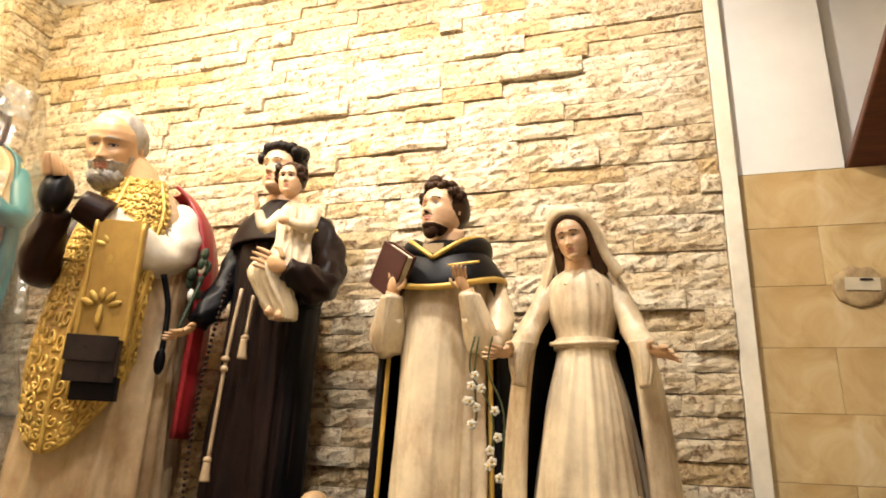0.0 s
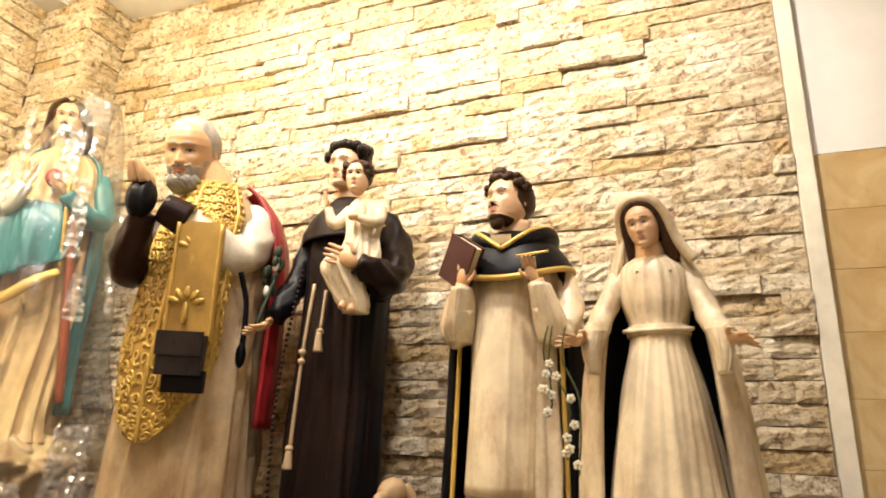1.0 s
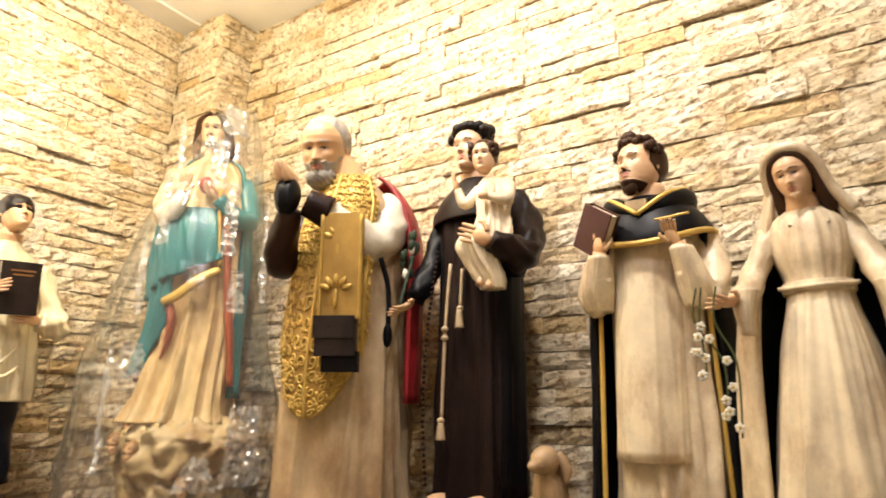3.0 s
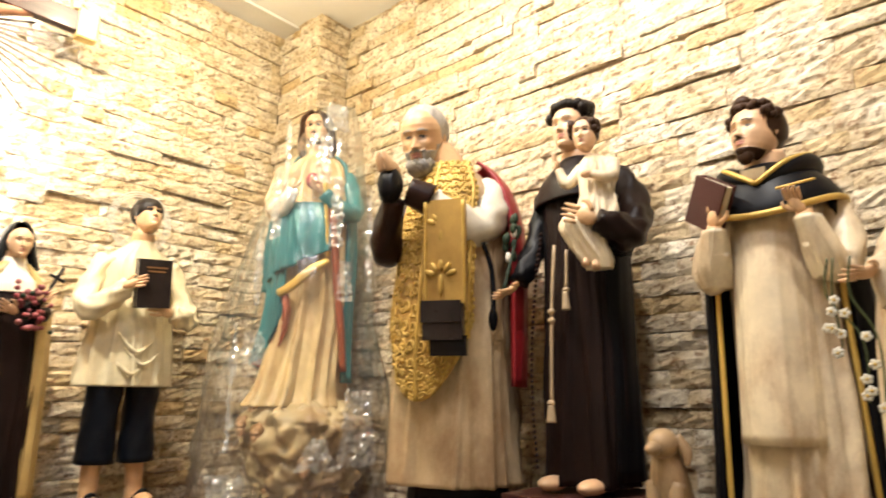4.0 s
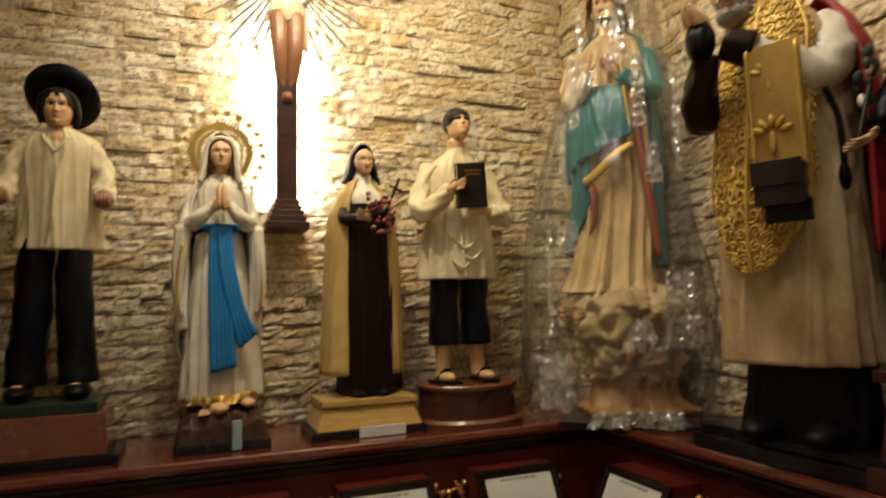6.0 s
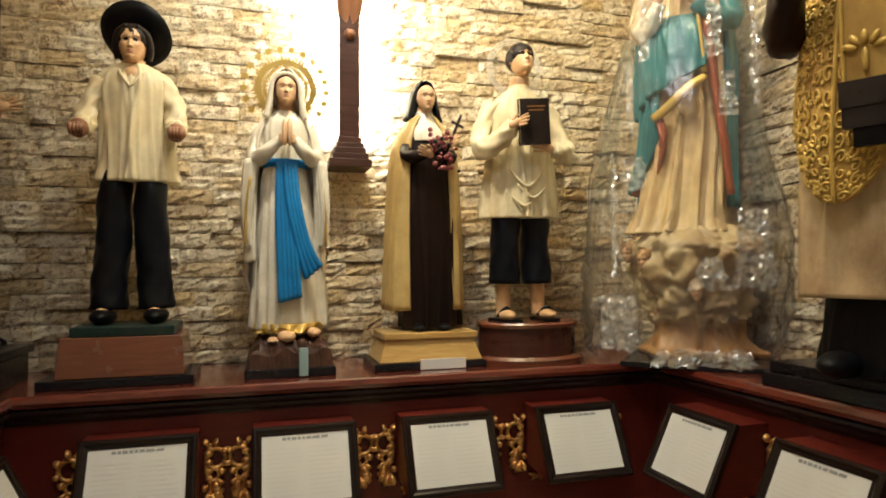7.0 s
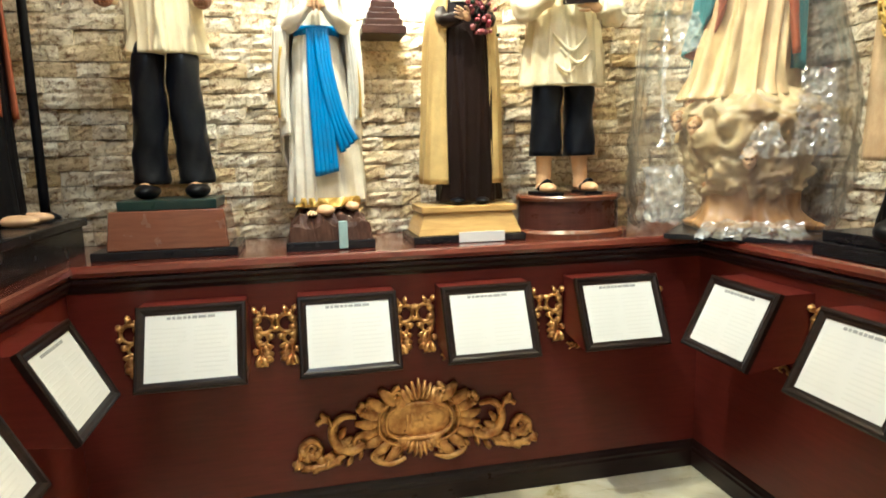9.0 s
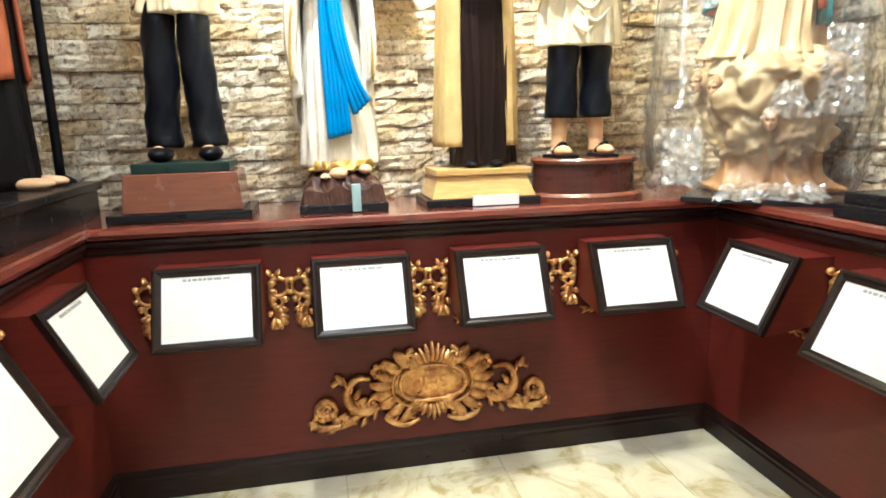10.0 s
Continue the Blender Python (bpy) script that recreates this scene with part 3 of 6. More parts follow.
# Bearded friar in a gold chasuble and red cape
S = Sculpt(-1.030, 1.720, 1.125, 0, 2)
S.size, S.place = 1.096, (-1.125, 1.862, 1.080, 18)
S.loft([(1.125, 0, 0, 0.17, 0.13), (1.2, 0, 0, 0.165, 0.13), (1.36, 0, 0.01, 0.15, 0.12)], P_BLACK, amp=0.05)
for sx in (-0.07, 0.08):
    S.ball((sx, -0.12, 1.155), (0.05, 0.1, 0.035), P_BLACK)
S.loft([(1.322, 0, -0.01, 0.178, 0.165), (1.45, 0, -0.01, 0.17, 0.155), (1.7, 0, -0.005, 0.158, 0.15), (1.95, 0, 0, 0.152, 0.145), (2.12, 0, 0, 0.15, 0.13), (2.22, 0, -0.005, 0.125, 0.105), (2.29, 0, -0.02, 0.07, 0.07)], P_OLDCREAM, amp=0.16, top=0.15)
S.cloak([(1.6, 0.02, 0.03, 0.19, 0.15), (1.85, 0.02, 0.03, 0.196, 0.155), (2.08, 0.018, 0.03, 0.196, 0.155), (2.2, 0.01, 0.025, 0.176, 0.138), (2.28, 0, 0.02, 0.135, 0.105), (2.32, 0, 0.01, 0.09, 0.08)], -24, 188, P_RED, None, 0.016, amp=0.03)
chasuble = S.cloak([(1.64, -0.025, -0.01, 0.17, 0.195), (1.75, -0.025, -0.01, 0.17, 0.20), (1.95, -0.015, -0.01, 0.162, 0.19), (2.1, -0.01, -0.012, 0.155, 0.17), (2.2, 0, -0.015, 0.14, 0.14), (2.3, 0, -0.02, 0.09, 0.095)], -152, -40, P_GOLD, P_RUST, 0.014, amp=0.015, hem=lambda q: -0.085 + 0.30 * abs(q - 0.5) ** 2 * 4 * 0.75)
r = S.rng
nr, nc = len(chasuble) - 1, len(chasuble[0]) - 1


def on_vest(v, u, off=0.003):
    a, b = min(max(int(v * nr), 0), nr - 1), min(max(int(u * nc), 0), nc - 1)
    f, g = min(max(v * nr - a, 0), 1), min(max(u * nc - b, 0), 1)
    p = [Vector(chasuble[a + c][b + d]) for c in (0, 1) for d in (0, 1)]
    q = (p[0] * (1 - g) + p[1] * g) * (1 - f) + (p[2] * (1 - g) + p[3] * g) * f
    return q + Vector((q.x, q.y, 0)).normalized() * off


for row in range(21):  # raised embroidery: rows of scrolls with small leaves
    for col in range(10):
        v0, u0, hand_way = 0.03 + 0.046 * row, 0.06 + 0.098 * col + r.uniform(-0.01, 0.01), 1 if (row + col) % 2 else -1
        arc = [(v0 + 0.021 * (1 - k / 11) * math.sin(hand_way * k * 0.85 + row), u0 + 0.042 * (1 - k / 11) * math.cos(hand_way * k * 0.85 + row)) for k in range(10)]
        S.tube([on_vest(v, u) for v, u in arc], [0.0042] * 3 + [0.0034] * 7, P_TRIM, 6, sub=2)
        S.ball(on_vest(v0 + 0.03, u0 + 0.05), (0.006, 0.004, 0.008), P_TRIM, None, None, 8, 5)
for q in (4, 36, 68):  # braid along the vestment
    S.tube([Vector(row[q]) + Vector((row[q][0], row[q][1], 0)).normalized() * 0.004 for row in chasuble[::3]], [0.006] * len(chasuble[::3]), P_TRIM, 6, sub=2)
S.tube([(0.10, 0.0, 2.235), (0.118, -0.03, 2.14), (0.10, -0.09, 2.075), (0.035, -0.175, 2.10), (-0.01, -0.21, 2.14)], [0.058, 0.075, 0.078, 0.064, 0.054], P_WHITE, 20, amp=0.05)
S.tube([(0.0, -0.215, 2.138), (-0.06, -0.25, 2.165)], [0.05, 0.04], P_DKBROWN, 16)
S.tube([(-0.14, 0.0, 2.2), (-0.185, -0.05, 2.1), (-0.185, -0.13, 2.02), (-0.14, -0.22, 2.07), (-0.1, -0.265, 2.14)], [0.06, 0.07, 0.068, 0.055, 0.04], P_DKBROWN, 18, amp=0.04)
S.ball((-0.105, -0.278, 2.178), (0.037, 0.046, 0.062), P_BLACK, Euler((radians(-18), 0, radians(12))).to_matrix(), lambda v: v * (1 - 0.10 * math.exp(-((v.x / 0.18) ** 2)) + 0.03 * math.sin(9 * v.y)), 30, 20)
for sx in (-1, 1):
    for j in range(4):
        a = Vector((sx * 0.013 - 0.107, -0.305 + 0.018 * j, 2.215))
        S.tube([a, a + Vector((-0.004, -0.012, 0.03)), a + Vector((-0.008 - sx * 0.006, -0.018, 0.056 - 0.006 * j))], [0.0115, 0.0105, 0.006], P_SKIN, 8, sub=3)
# stole over the forearm, with the pouch hung from it
S.slab(pose(0.055, -0.232, 1.965, 4, 0, 8), 0.125, 0.016, 0.32, P_GOLD)
m = pose(0.055, -0.232, 1.965, 4, 0, 8)
for sx in (-0.056, 0.056):
    S.tube([m @ Vector((sx, -0.009, z)) for z in (-0.155, 0, 0.155)], [0.005] * 3, P_TRIM, 6)
for z in (1.9, 2.05):
    for k in range(5):
        th = radians(20 + 35 * k)
        S.ball(Vector((0.045, -0.239, z)) + Vector((math.cos(th) * 0.032, -0.004 + math.cos(th) * 0.008, math.sin(th) * 0.032)), (0.018, 0.006, 0.008), P_TRIM, Euler((0, -th, 0)).to_matrix(), None, 10, 6)
    S.ball((0.045, -0.241, z - 0.022), (0.008, 0.006, 0.03), P_TRIM, None, None, 8, 6)
S.slab(pose(0.058, -0.25, 1.77, 3, 0, 8), 0.112, 0.03, 0.10, P_BLKBOOK)
S.slab(pose(0.07, -0.24, 1.705, 3, 0, 8), 0.1, 0.024, 0.055, P_BLACK)
S.slab(pose(0.057, -0.268, 1.797, 3, 0, 8), 0.114, 0.006, 0.06, P_BLKBOOK)
S.tube([(0.13, -0.12, 2.02), (0.15, -0.1, 1.93), (0.155, -0.105, 1.80)], [0.008, 0.008, 0.008], P_BLACK, 8)
S.ball((0.155, -0.108, 1.79), (0.014, 0.014, 0.035), P_BLACK)
S.tube([(0, -0.03, 2.2), (-0.03, -0.04, 2.3), (-0.07, -0.075, 2.36)], [0.085, 0.07, 0.064], P_SKIN)
at, rot = S.head((-0.082, -0.10, 2.40), 0.224, 4, 16, P_SKIN, P_GREY, None, 0, 0.7, P_GREY, True)
S.ball(at(0, 0.105, 0.15), (0.079, 0.09, 0.088), P_GREY, rot, lambda v: v * (1 + 0.02 * math.sin(19 * v.x + 5 * v.z) + 0.02 * math.sin(27 * v.y + 8 * v.z)), 48, 30)
S.ball(at(0, -0.20, -0.43), (0.050, 0.048, 0.040), P_GREY, rot, lambda v: v * (1 + 0.06 * math.sin(21 * v.x + 9 * v.z) + 0.05 * math.sin(37 * v.x - 14 * v.z)), 48, 30)
S.done("friar_statue", "bearded grey-haired friar statue in gold chasuble and red cape", "statue", STATUES)

# Friar in brown habit carrying a child
S = Sculpt(-0.660, 1.830, 1.325, 0, 3)
S.size, S.place = 1.096, (-0.703, 1.976, 1.299, 0)
S.loft([(1.345, 0, 0, 0.122, 0.115), (1.5, 0, 0, 0.12, 0.112), (1.75, 0, 0, 0.116, 0.105), (1.95, 0, 0, 0.11, 0.1), (2.1, 0, 0, 0.125, 0.095), (2.2, 0, 0, 0.125, 0.085), (2.26, 0, 0, 0.05, 0.05)], P_BROWN, amp=0.17, top=0.2)
S.cloak([(1.36, 0, 0.01, 0.135, 0.128), (1.7, 0, 0.01, 0.13, 0.12), (2.0, 0, 0.01, 0.128, 0.11), (2.18, 0, 0.005, 0.132, 0.098), (2.25, 0, 0.0, 0.08, 0.07)], -38, 215, P_BLACK, P_BROWN, 0.012, amp=0.05, edge=5)
S.cloak([(2.13, 0, 0.0, 0.15, 0.115), (2.2, 0, 0.0, 0.132, 0.1), (2.27, 0, 0.0, 0.06, 0.06)], -180, 179, P_BROWN, None, 0.008, amp=0.01)
S.tube([(0.145 * math.cos(radians(a)), 0.113 * math.sin(radians(a)), 2.142 + 0.03 * math.sin(radians(a + 90))) for a in range(-60, 61, 20)], [0.007] * 7, P_TRIM, 8)
S.tube([(0.12, 0, 2.2), (0.172, -0.03, 2.09), (0.185, -0.09, 2.0), (0.175, -0.17, 2.0), (0.15, -0.205, 2.015)], [0.048, 0.058, 0.06, 0.046, 0.034], P_BROWN, 20, amp=0.07)
S.loft([(1.955, 0.135, -0.05, 0.03, 0.045), (2.0, 0.14, -0.05, 0.042, 0.055), (2.06, 0.15, -0.045, 0.036, 0.045)], P_BLACK, amp=0.15)
S.hand((0.15, -0.212, 2.015), (-0.9, -0.1, 0.35), (0.3, -0.2, 1), 0.095, P_SKIN, 0.1, -0.3)
S.tube([(-0.11, 0, 2.19), (-0.135, -0.03, 2.05), (-0.14, -0.08, 1.96), (-0.15, -0.12, 1.9)], [0.045, 0.044, 0.042, 0.034], P_BLACK, 16, amp=0.08)
S.hand((-0.152, -0.13, 1.885), (-0.3, -0.7, -0.45), (0.6, -0.3, 0.3), 0.085, P_SKIN, 0.2, 0.5)
S.tube([(-0.17, -0.17, 1.87), (-0.175, -0.12, 1.98), (-0.18, -0.08, 2.06)], [0.005, 0.005, 0.004], P_LEAF, 6)
for k in range(13):
    p = Vector((-0.175 + r.uniform(-0.03, 0.03), -0.1 + r.uniform(-0.03, 0.03), r.uniform(1.97, 2.1)))
    S.ball(p, (0.010, 0.008, 0.018), P_WHITE if k < 2 else P_LEAF, None, None, 8, 5)
S.tube([(-0.03, -0.118, 1.99), (-0.035, -0.135, 1.8), (-0.04, -0.142, 1.545)], [0.005, 0.005, 0.005], P_CORD, 8)
S.tube([(0.01, -0.12, 1.97), (0.012, -0.133, 1.86)], [0.0045, 0.0045], P_CORD, 8)
for p in ((-0.035, -0.138, 1.80), (-0.035, -0.138, 1.775), (-0.04, -0.145, 1.555), (0.012, -0.135, 1.855)):
    S.ball(p, (0.011, 0.010, 0.009), P_CORD, None, None, 10, 6)
S.loft([(1.505, -0.04, -0.145, 0.014, 0.012), (1.55, -0.04, -0.145, 0.008, 0.008)], P_CORD, 16, 0.1)
S.loft([(1.80, 0.012, -0.138, 0.013, 0.011), (1.85, 0.012, -0.138, 0.008, 0.008)], P_CORD, 16, 0.1)
for k in range(44):
    v = k / 43
    S.ball((-0.075 - 0.035 * math.sin(v * 2.6), -0.115 - 0.02 * v, 2.03 - 0.64 * v), 0.0058, P_DKBROWN, None, None, 6, 4)
S.tube([(0, 0, 2.22), (-0.01, -0.015, 2.3)], [0.052, 0.046], P_PALE)
at, rot = S.head((-0.004, -0.035, 2.372), 0.168, -4, -3, P_PALE)
S.hair(at, rot, 0.16, P_HAIR, 0.09, 0.15)
for k in range(46):
    a = radians(-20 + 220 * k / 45)
    S.ball(at(0.38 * math.cos(a) * (1 if k % 2 else 1.05), 0.36 * math.sin(a) - 0.08, 0.32 + 0.06 * math.sin(3 * a) + r.uniform(-0.05, 0.05)), r.uniform(0.014, 0.02), P_HAIR, None, None, 8, 6)
for k in range(14):
    a = radians(190 + 160 * k / 13)
    S.ball(at(0.33 * math.cos(a), 0.38 * math.sin(a) + 0.02, 0.37 + r.uniform(-0.03, 0.05)), r.uniform(0.013, 0.018), P_HAIR, None, None, 8, 6)
# the child on his arm
body = set(S.bm.verts)
S.loft([(2.035, 0.115, -0.150, 0.052, 0.045), (2.085, 0.116, -0.145, 0.056, 0.046), (2.135, 0.118, -0.14, 0.046, 0.042), (2.19, 0.116, -0.135, 0.052, 0.042), (2.225, 0.112, -0.132, 0.046, 0.036), (2.25, 0.105, -0.13, 0.022, 0.024)], P_CREAM, amp=0.16, top=0.4)
S.loft([(1.925, 0.126, -0.155, 0.034, 0.024), (1.955, 0.120, -0.160, 0.044, 0.032), (2.0, 0.100, -0.168, 0.05, 0.038), (2.045, 0.09, -0.175, 0.054, 0.044), (2.085, 0.095, -0.165, 0.042, 0.036), (2.1, 0.1, -0.155, 0.02, 0.02)], P_CREAM, amp=0.24, top=0.6, fold=S.folds(24))
S.tube([(0.125, -0.160, 1.970), (0.125, -0.180, 1.925)], [0.016, 0.012], P_PALE, 8)
S.tube([(0.100, -0.160, 1.975), (0.095, -0.180, 1.935)], [0.016, 0.012], P_PALE, 8)
S.tube([(0.075, -0.140, 2.220), (0.040, -0.160, 2.175), (0.020, -0.170, 2.220)], [0.017, 0.017, 0.011], P_CREAM, 12)
S.hand((0.018, -0.170, 2.220), (-0.2, -0.2, 1), (0.7, -0.7, 0), 0.05, P_PALE, 0.2)
S.tube([(0.170, -0.140, 2.215), (0.175, -0.175, 2.165), (0.130, -0.195, 2.175)], [0.017, 0.018, 0.011], P_CREAM, 12)
S.ball((0.120, -0.200, 2.177), (0.018, 0.012, 0.012), P_PALE)
at, rot = S.head((0.092, -0.145, 2.316), 0.106, 12, 0, P_PALE, P_BRHAIR)
S.hair(at, rot, 0.106, P_BRHAIR, 0.08, 0.14)
for k in range(30):
    a = radians(-35 + 250 * k / 29)
    S.ball(at(0.37 * math.cos(a), 0.34 * math.sin(a) - 0.04, 0.20 + 0.2 * abs(math.sin(a)) + r.uniform(-0.22, 0.06)), r.uniform(0.008, 0.012), P_BRHAIR, None, None, 8, 6)
bmesh.ops.translate(S.bm, verts=[v for v in S.bm.verts if v not in body], vec=(0.004, 0, -0.03))
for sx in (-0.06, 0.055):
    S.ball((sx, -0.115, 1.35), (0.032, 0.055, 0.02), P_PALE)
S.done("child_bearer_statue", "brown-habited friar statue holding a child and lilies", "statue", STATUES)

# Friar in white with a black cape and an open book
S = Sculpt(-0.140, 1.780, 1.22, 0, 4)
S.size, S.place = 1.096, (-0.148, 1.921, 1.184, 0)
S.loft([(1.235, 0, 0, 0.125, 0.11), (1.4, 0, 0, 0.115, 0.1), (1.7, 0, 0, 0.11, 0.095), (1.9, 0, 0, 0.11, 0.09), (2.03, 0, 0, 0.105, 0.08), (2.08, 0, 0, 0.05, 0.05)], P_CREAM, amp=0.16, top=0.2)
S.cloak([(1.475, -0.015, -0.005, 0.095, 0.125), (1.7, -0.01, -0.005, 0.09, 0.12), (1.9, -0.005, -0.005, 0.09, 0.112), (2.03, 0, 0, 0.085, 0.09), (2.07, 0, 0, 0.05, 0.06)], -160, -20, P_CREAM, None, 0.01, amp=0.03)
S.cloak([(1.30, -0.005, 0.02, 0.188, 0.12), (1.6, 0, 0.02, 0.18, 0.118), (1.85, 0, 0.015, 0.17, 0.112), (2.02, 0, 0.01, 0.14, 0.1), (2.07, 0, 0.005, 0.08, 0.07)], -30, 210, P_BLACK, None, 0.012, amp=0.05, edge=6)
for a in (-32, 212):
    S.tube([((0.165 - 0.02 * v) * math.cos(radians(a)), 0.02 + 0.118 * math.sin(radians(a)), 1.31 + 0.62 * v) for v in (0, 0.25, 0.5, 0.75, 1)], [0.006] * 5, P_TRIM, 8)
cap = S.cloak([(1.975, 0, -0.005, 0.15, 0.13), (2.0, 0, -0.005, 0.148, 0.128), (2.06, 0, -0.003, 0.115, 0.1), (2.1, 0, 0, 0.062, 0.062)], -180, 179, P_BLACK, None, 0.01, amp=0.012, hem=lambda q: 0.02 * math.cos(4 * math.pi * q))
S.tube([Vector(p) + Vector((0, -0.003, 0.004)) for p in cap[0][::4]], [0.0075] * len(cap[0][::4]), P_TRIM, 8, sub=2)
for sx in (-1, 1):  # hood collar with gilt edge
    S.tube([(sx * 0.075, 0.06, 2.09), (sx * 0.085, -0.01, 2.09), (sx * 0.055, -0.075, 2.07), (0.0, -0.105, 2.035)], [0.03, 0.03, 0.024, 0.012], P_BLACK, 12)
    S.tube([(sx * 0.09, 0.03, 2.118), (sx * 0.095, -0.02, 2.112), (sx * 0.06, -0.095, 2.082), (0.0, -0.122, 2.035)], [0.006] * 4, P_TRIM, 8)
S.slab(pose(-0.004, -0.108, 2.06, 20, 0, 0), 0.05, 0.01, 0.03, P_CREAM)
for sx, hz in ((-1, 1.98), (1, 1.975)):
    S.tube([(sx * 0.12, 0.0, 2.0), (sx * 0.145, -0.03, 1.9), (sx * 0.125, -0.07, 1.84), (sx * 0.1, -0.115, 1.9)], [0.035, 0.042, 0.046, 0.036], P_CREAM, 16, amp=0.05)
    S.loft([(1.815, sx * 0.115, -0.075, 0.03, 0.035), (1.86, sx * 0.112, -0.09, 0.038, 0.045), (1.94, sx * 0.094, -0.128, 0.026, 0.03)], P_CREAM, amp=0.1)
    S.tube([(sx * 0.1, -0.115, 1.9), (sx * 0.09, -0.14, 1.95)], [0.02, 0.016], P_SKIN, 12)
S.hand((-0.09, -0.14, 1.945), (0.15, -0.15, 1), (0.9, -0.2, 0), 0.074, P_SKIN, 0.15, 0.4)
S.hand((0.085, -0.14, 1.945), (-0.3, -0.3, 1), (-0.8, -0.5, 0), 0.066, P_SKIN, 0.1, 1.0)
S.tube([(0.05, -0.17, 2.0), (0.12, -0.15, 2.012)], [0.003, 0.003], P_TRIM, 6)
m = pose(-0.098, -0.13, 2.005, 10, 34, -22) @ Matrix.Scale(0.9, 4)
S.slab(m, 0.09, 0.026, 0.115, P_PAGE)
S.slab(m @ pose(0, -0.015, 0), 0.1, 0.006, 0.125, P_BOOK)
S.slab(m @ pose(0, 0.015, 0), 0.1, 0.006, 0.125, P_BOOK)
S.slab(m @ pose(-0.049, 0, 0), 0.006, 0.034, 0.125, P_BOOK)
S.tube([(0, 0, 2.07), (0, -0.01, 2.14)], [0.05, 0.043], P_PALE)
at, rot = S.head((-0.008, -0.03, 2.19), 0.158, -22, -8, P_PALE, None, None, 0, 0.9, P_BRHAIR)
S.ball(at(0, -0.26, -0.45), (0.02, 0.018, 0.024), P_BRHAIR, rot)
S.hair(at, rot, 0.152, P_BRHAIR, 0.1, 0.13)
for k in range(40):
    a = radians(-30 + 240 * k / 39)
    S.ball(at(0.38 * math.cos(a), 0.36 * math.sin(a) - 0.06, 0.22 + 0.12 * abs(math.sin(a)) + r.uniform(-0.06, 0.06)), r.uniform(0.008, 0.013), P_BRHAIR, None, None, 8, 6)
for k in range(16):
    a = radians(195 + 150 * k / 15)
    S.ball(at(0.35 * math.cos(a), 0.38 * math.sin(a) + 0.02, 0.38 + r.uniform(-0.03, 0.05)), r.uniform(0.007, 0.012), P_BRHAIR, None, None, 8, 6)
S.ball(at(-0.03, -0.28, 0.5), (0.022, 0.02, 0.018), P_BRHAIR)
S.done("preacher_statue", "friar statue in white habit and black gilt-edged cape with book", "statue", STATUES)

# Small dog at his feet
S = Sculpt(-0.400, 1.720, 1.22, 0, 5)
S.size, S.place = 1.096, (-0.433, 1.855, 1.184, 0)
S.loft([(1.225, 0, 0.03, 0.05, 0.07), (1.3, 0, 0.03, 0.048, 0.065), (1.4, 0, 0.0, 0.04, 0.05), (1.46, 0, -0.01, 0.025, 0.03)], P_HOUND, amp=0.08)
for sx in (-0.025, 0.025):
    S.tube([(sx, -0.02, 1.38), (sx, -0.045, 1.3), (sx, -0.05, 1.232)], [0.02, 0.016, 0.016], P_HOUND, 10)
S.ball((0.005, -0.035, 1.468), (0.034, 0.042, 0.034), P_HOUND)
S.ball((0.0, -0.078, 1.458), (0.017, 0.03, 0.016), P_HOUND)
S.tube([(0.03, -0.02, 1.485), (0.05, -0.015, 1.45), (0.05, -0.02, 1.42)], [0.012, 0.014, 0.006], P_HOUND, 8)
S.done("dog_figurine", "small tan dog figurine sitting beside the preacher statue", "figurine")

# Lady in white with open hands
S = Sculpt(0.190, 1.700, 1.13, 0, 6)
S.size, S.place = 1.096, (0.213, 1.833, 1.085, 0)
S.loft([(1.15, 0.005, 0, 0.15, 0.12), (1.3, 0.005, 0, 0.135, 0.115), (1.5, 0.005, 0, 0.115, 0.105), (1.7, 0.005, 0, 0.085, 0.08), (1.825, 0.005, 0, 0.06, 0.055), (1.9, 0.003, -0.005, 0.075, 0.06), (1.965, 0, 0, 0.075, 0.055), (2.0, 0, 0, 0.035, 0.035)], P_CREAM, amp=0.09, top=0.3, fold=S.folds(38))
S.cloak([(1.15, 0.005, 0.025, 0.195, 0.11), (1.4, 0.005, 0.025, 0.187, 0.1), (1.65, 0.0, 0.02, 0.17, 0.085), (1.8, 0, 0.02, 0.15, 0.078), (1.93, 0, 0.02, 0.112, 0.068), (2.0, -0.002, 0.015, 0.084, 0.066), (2.07, -0.005, 0.01, 0.063, 0.07), (2.115, -0.006, 0.005, 0.046, 0.06), (2.138, -0.006, 0.0, 0.015, 0.02)], -42, 222, P_CREAM, P_BLACK, 0.01, amp=0.05, edge=4)
S.loft([(1.819, 0.005, 0, 0.066, 0.061), (1.829, 0.005, 0, 0.0675, 0.0625), (1.84, 0.005, 0, 0.066, 0.061)], P_CREAM)
S.tube([(-0.065, -0.03, 1.829), (0.005, -0.066, 1.826), (0.075, -0.03, 1.832)], [0.005, 0.005, 0.005], P_CREAM, 8)
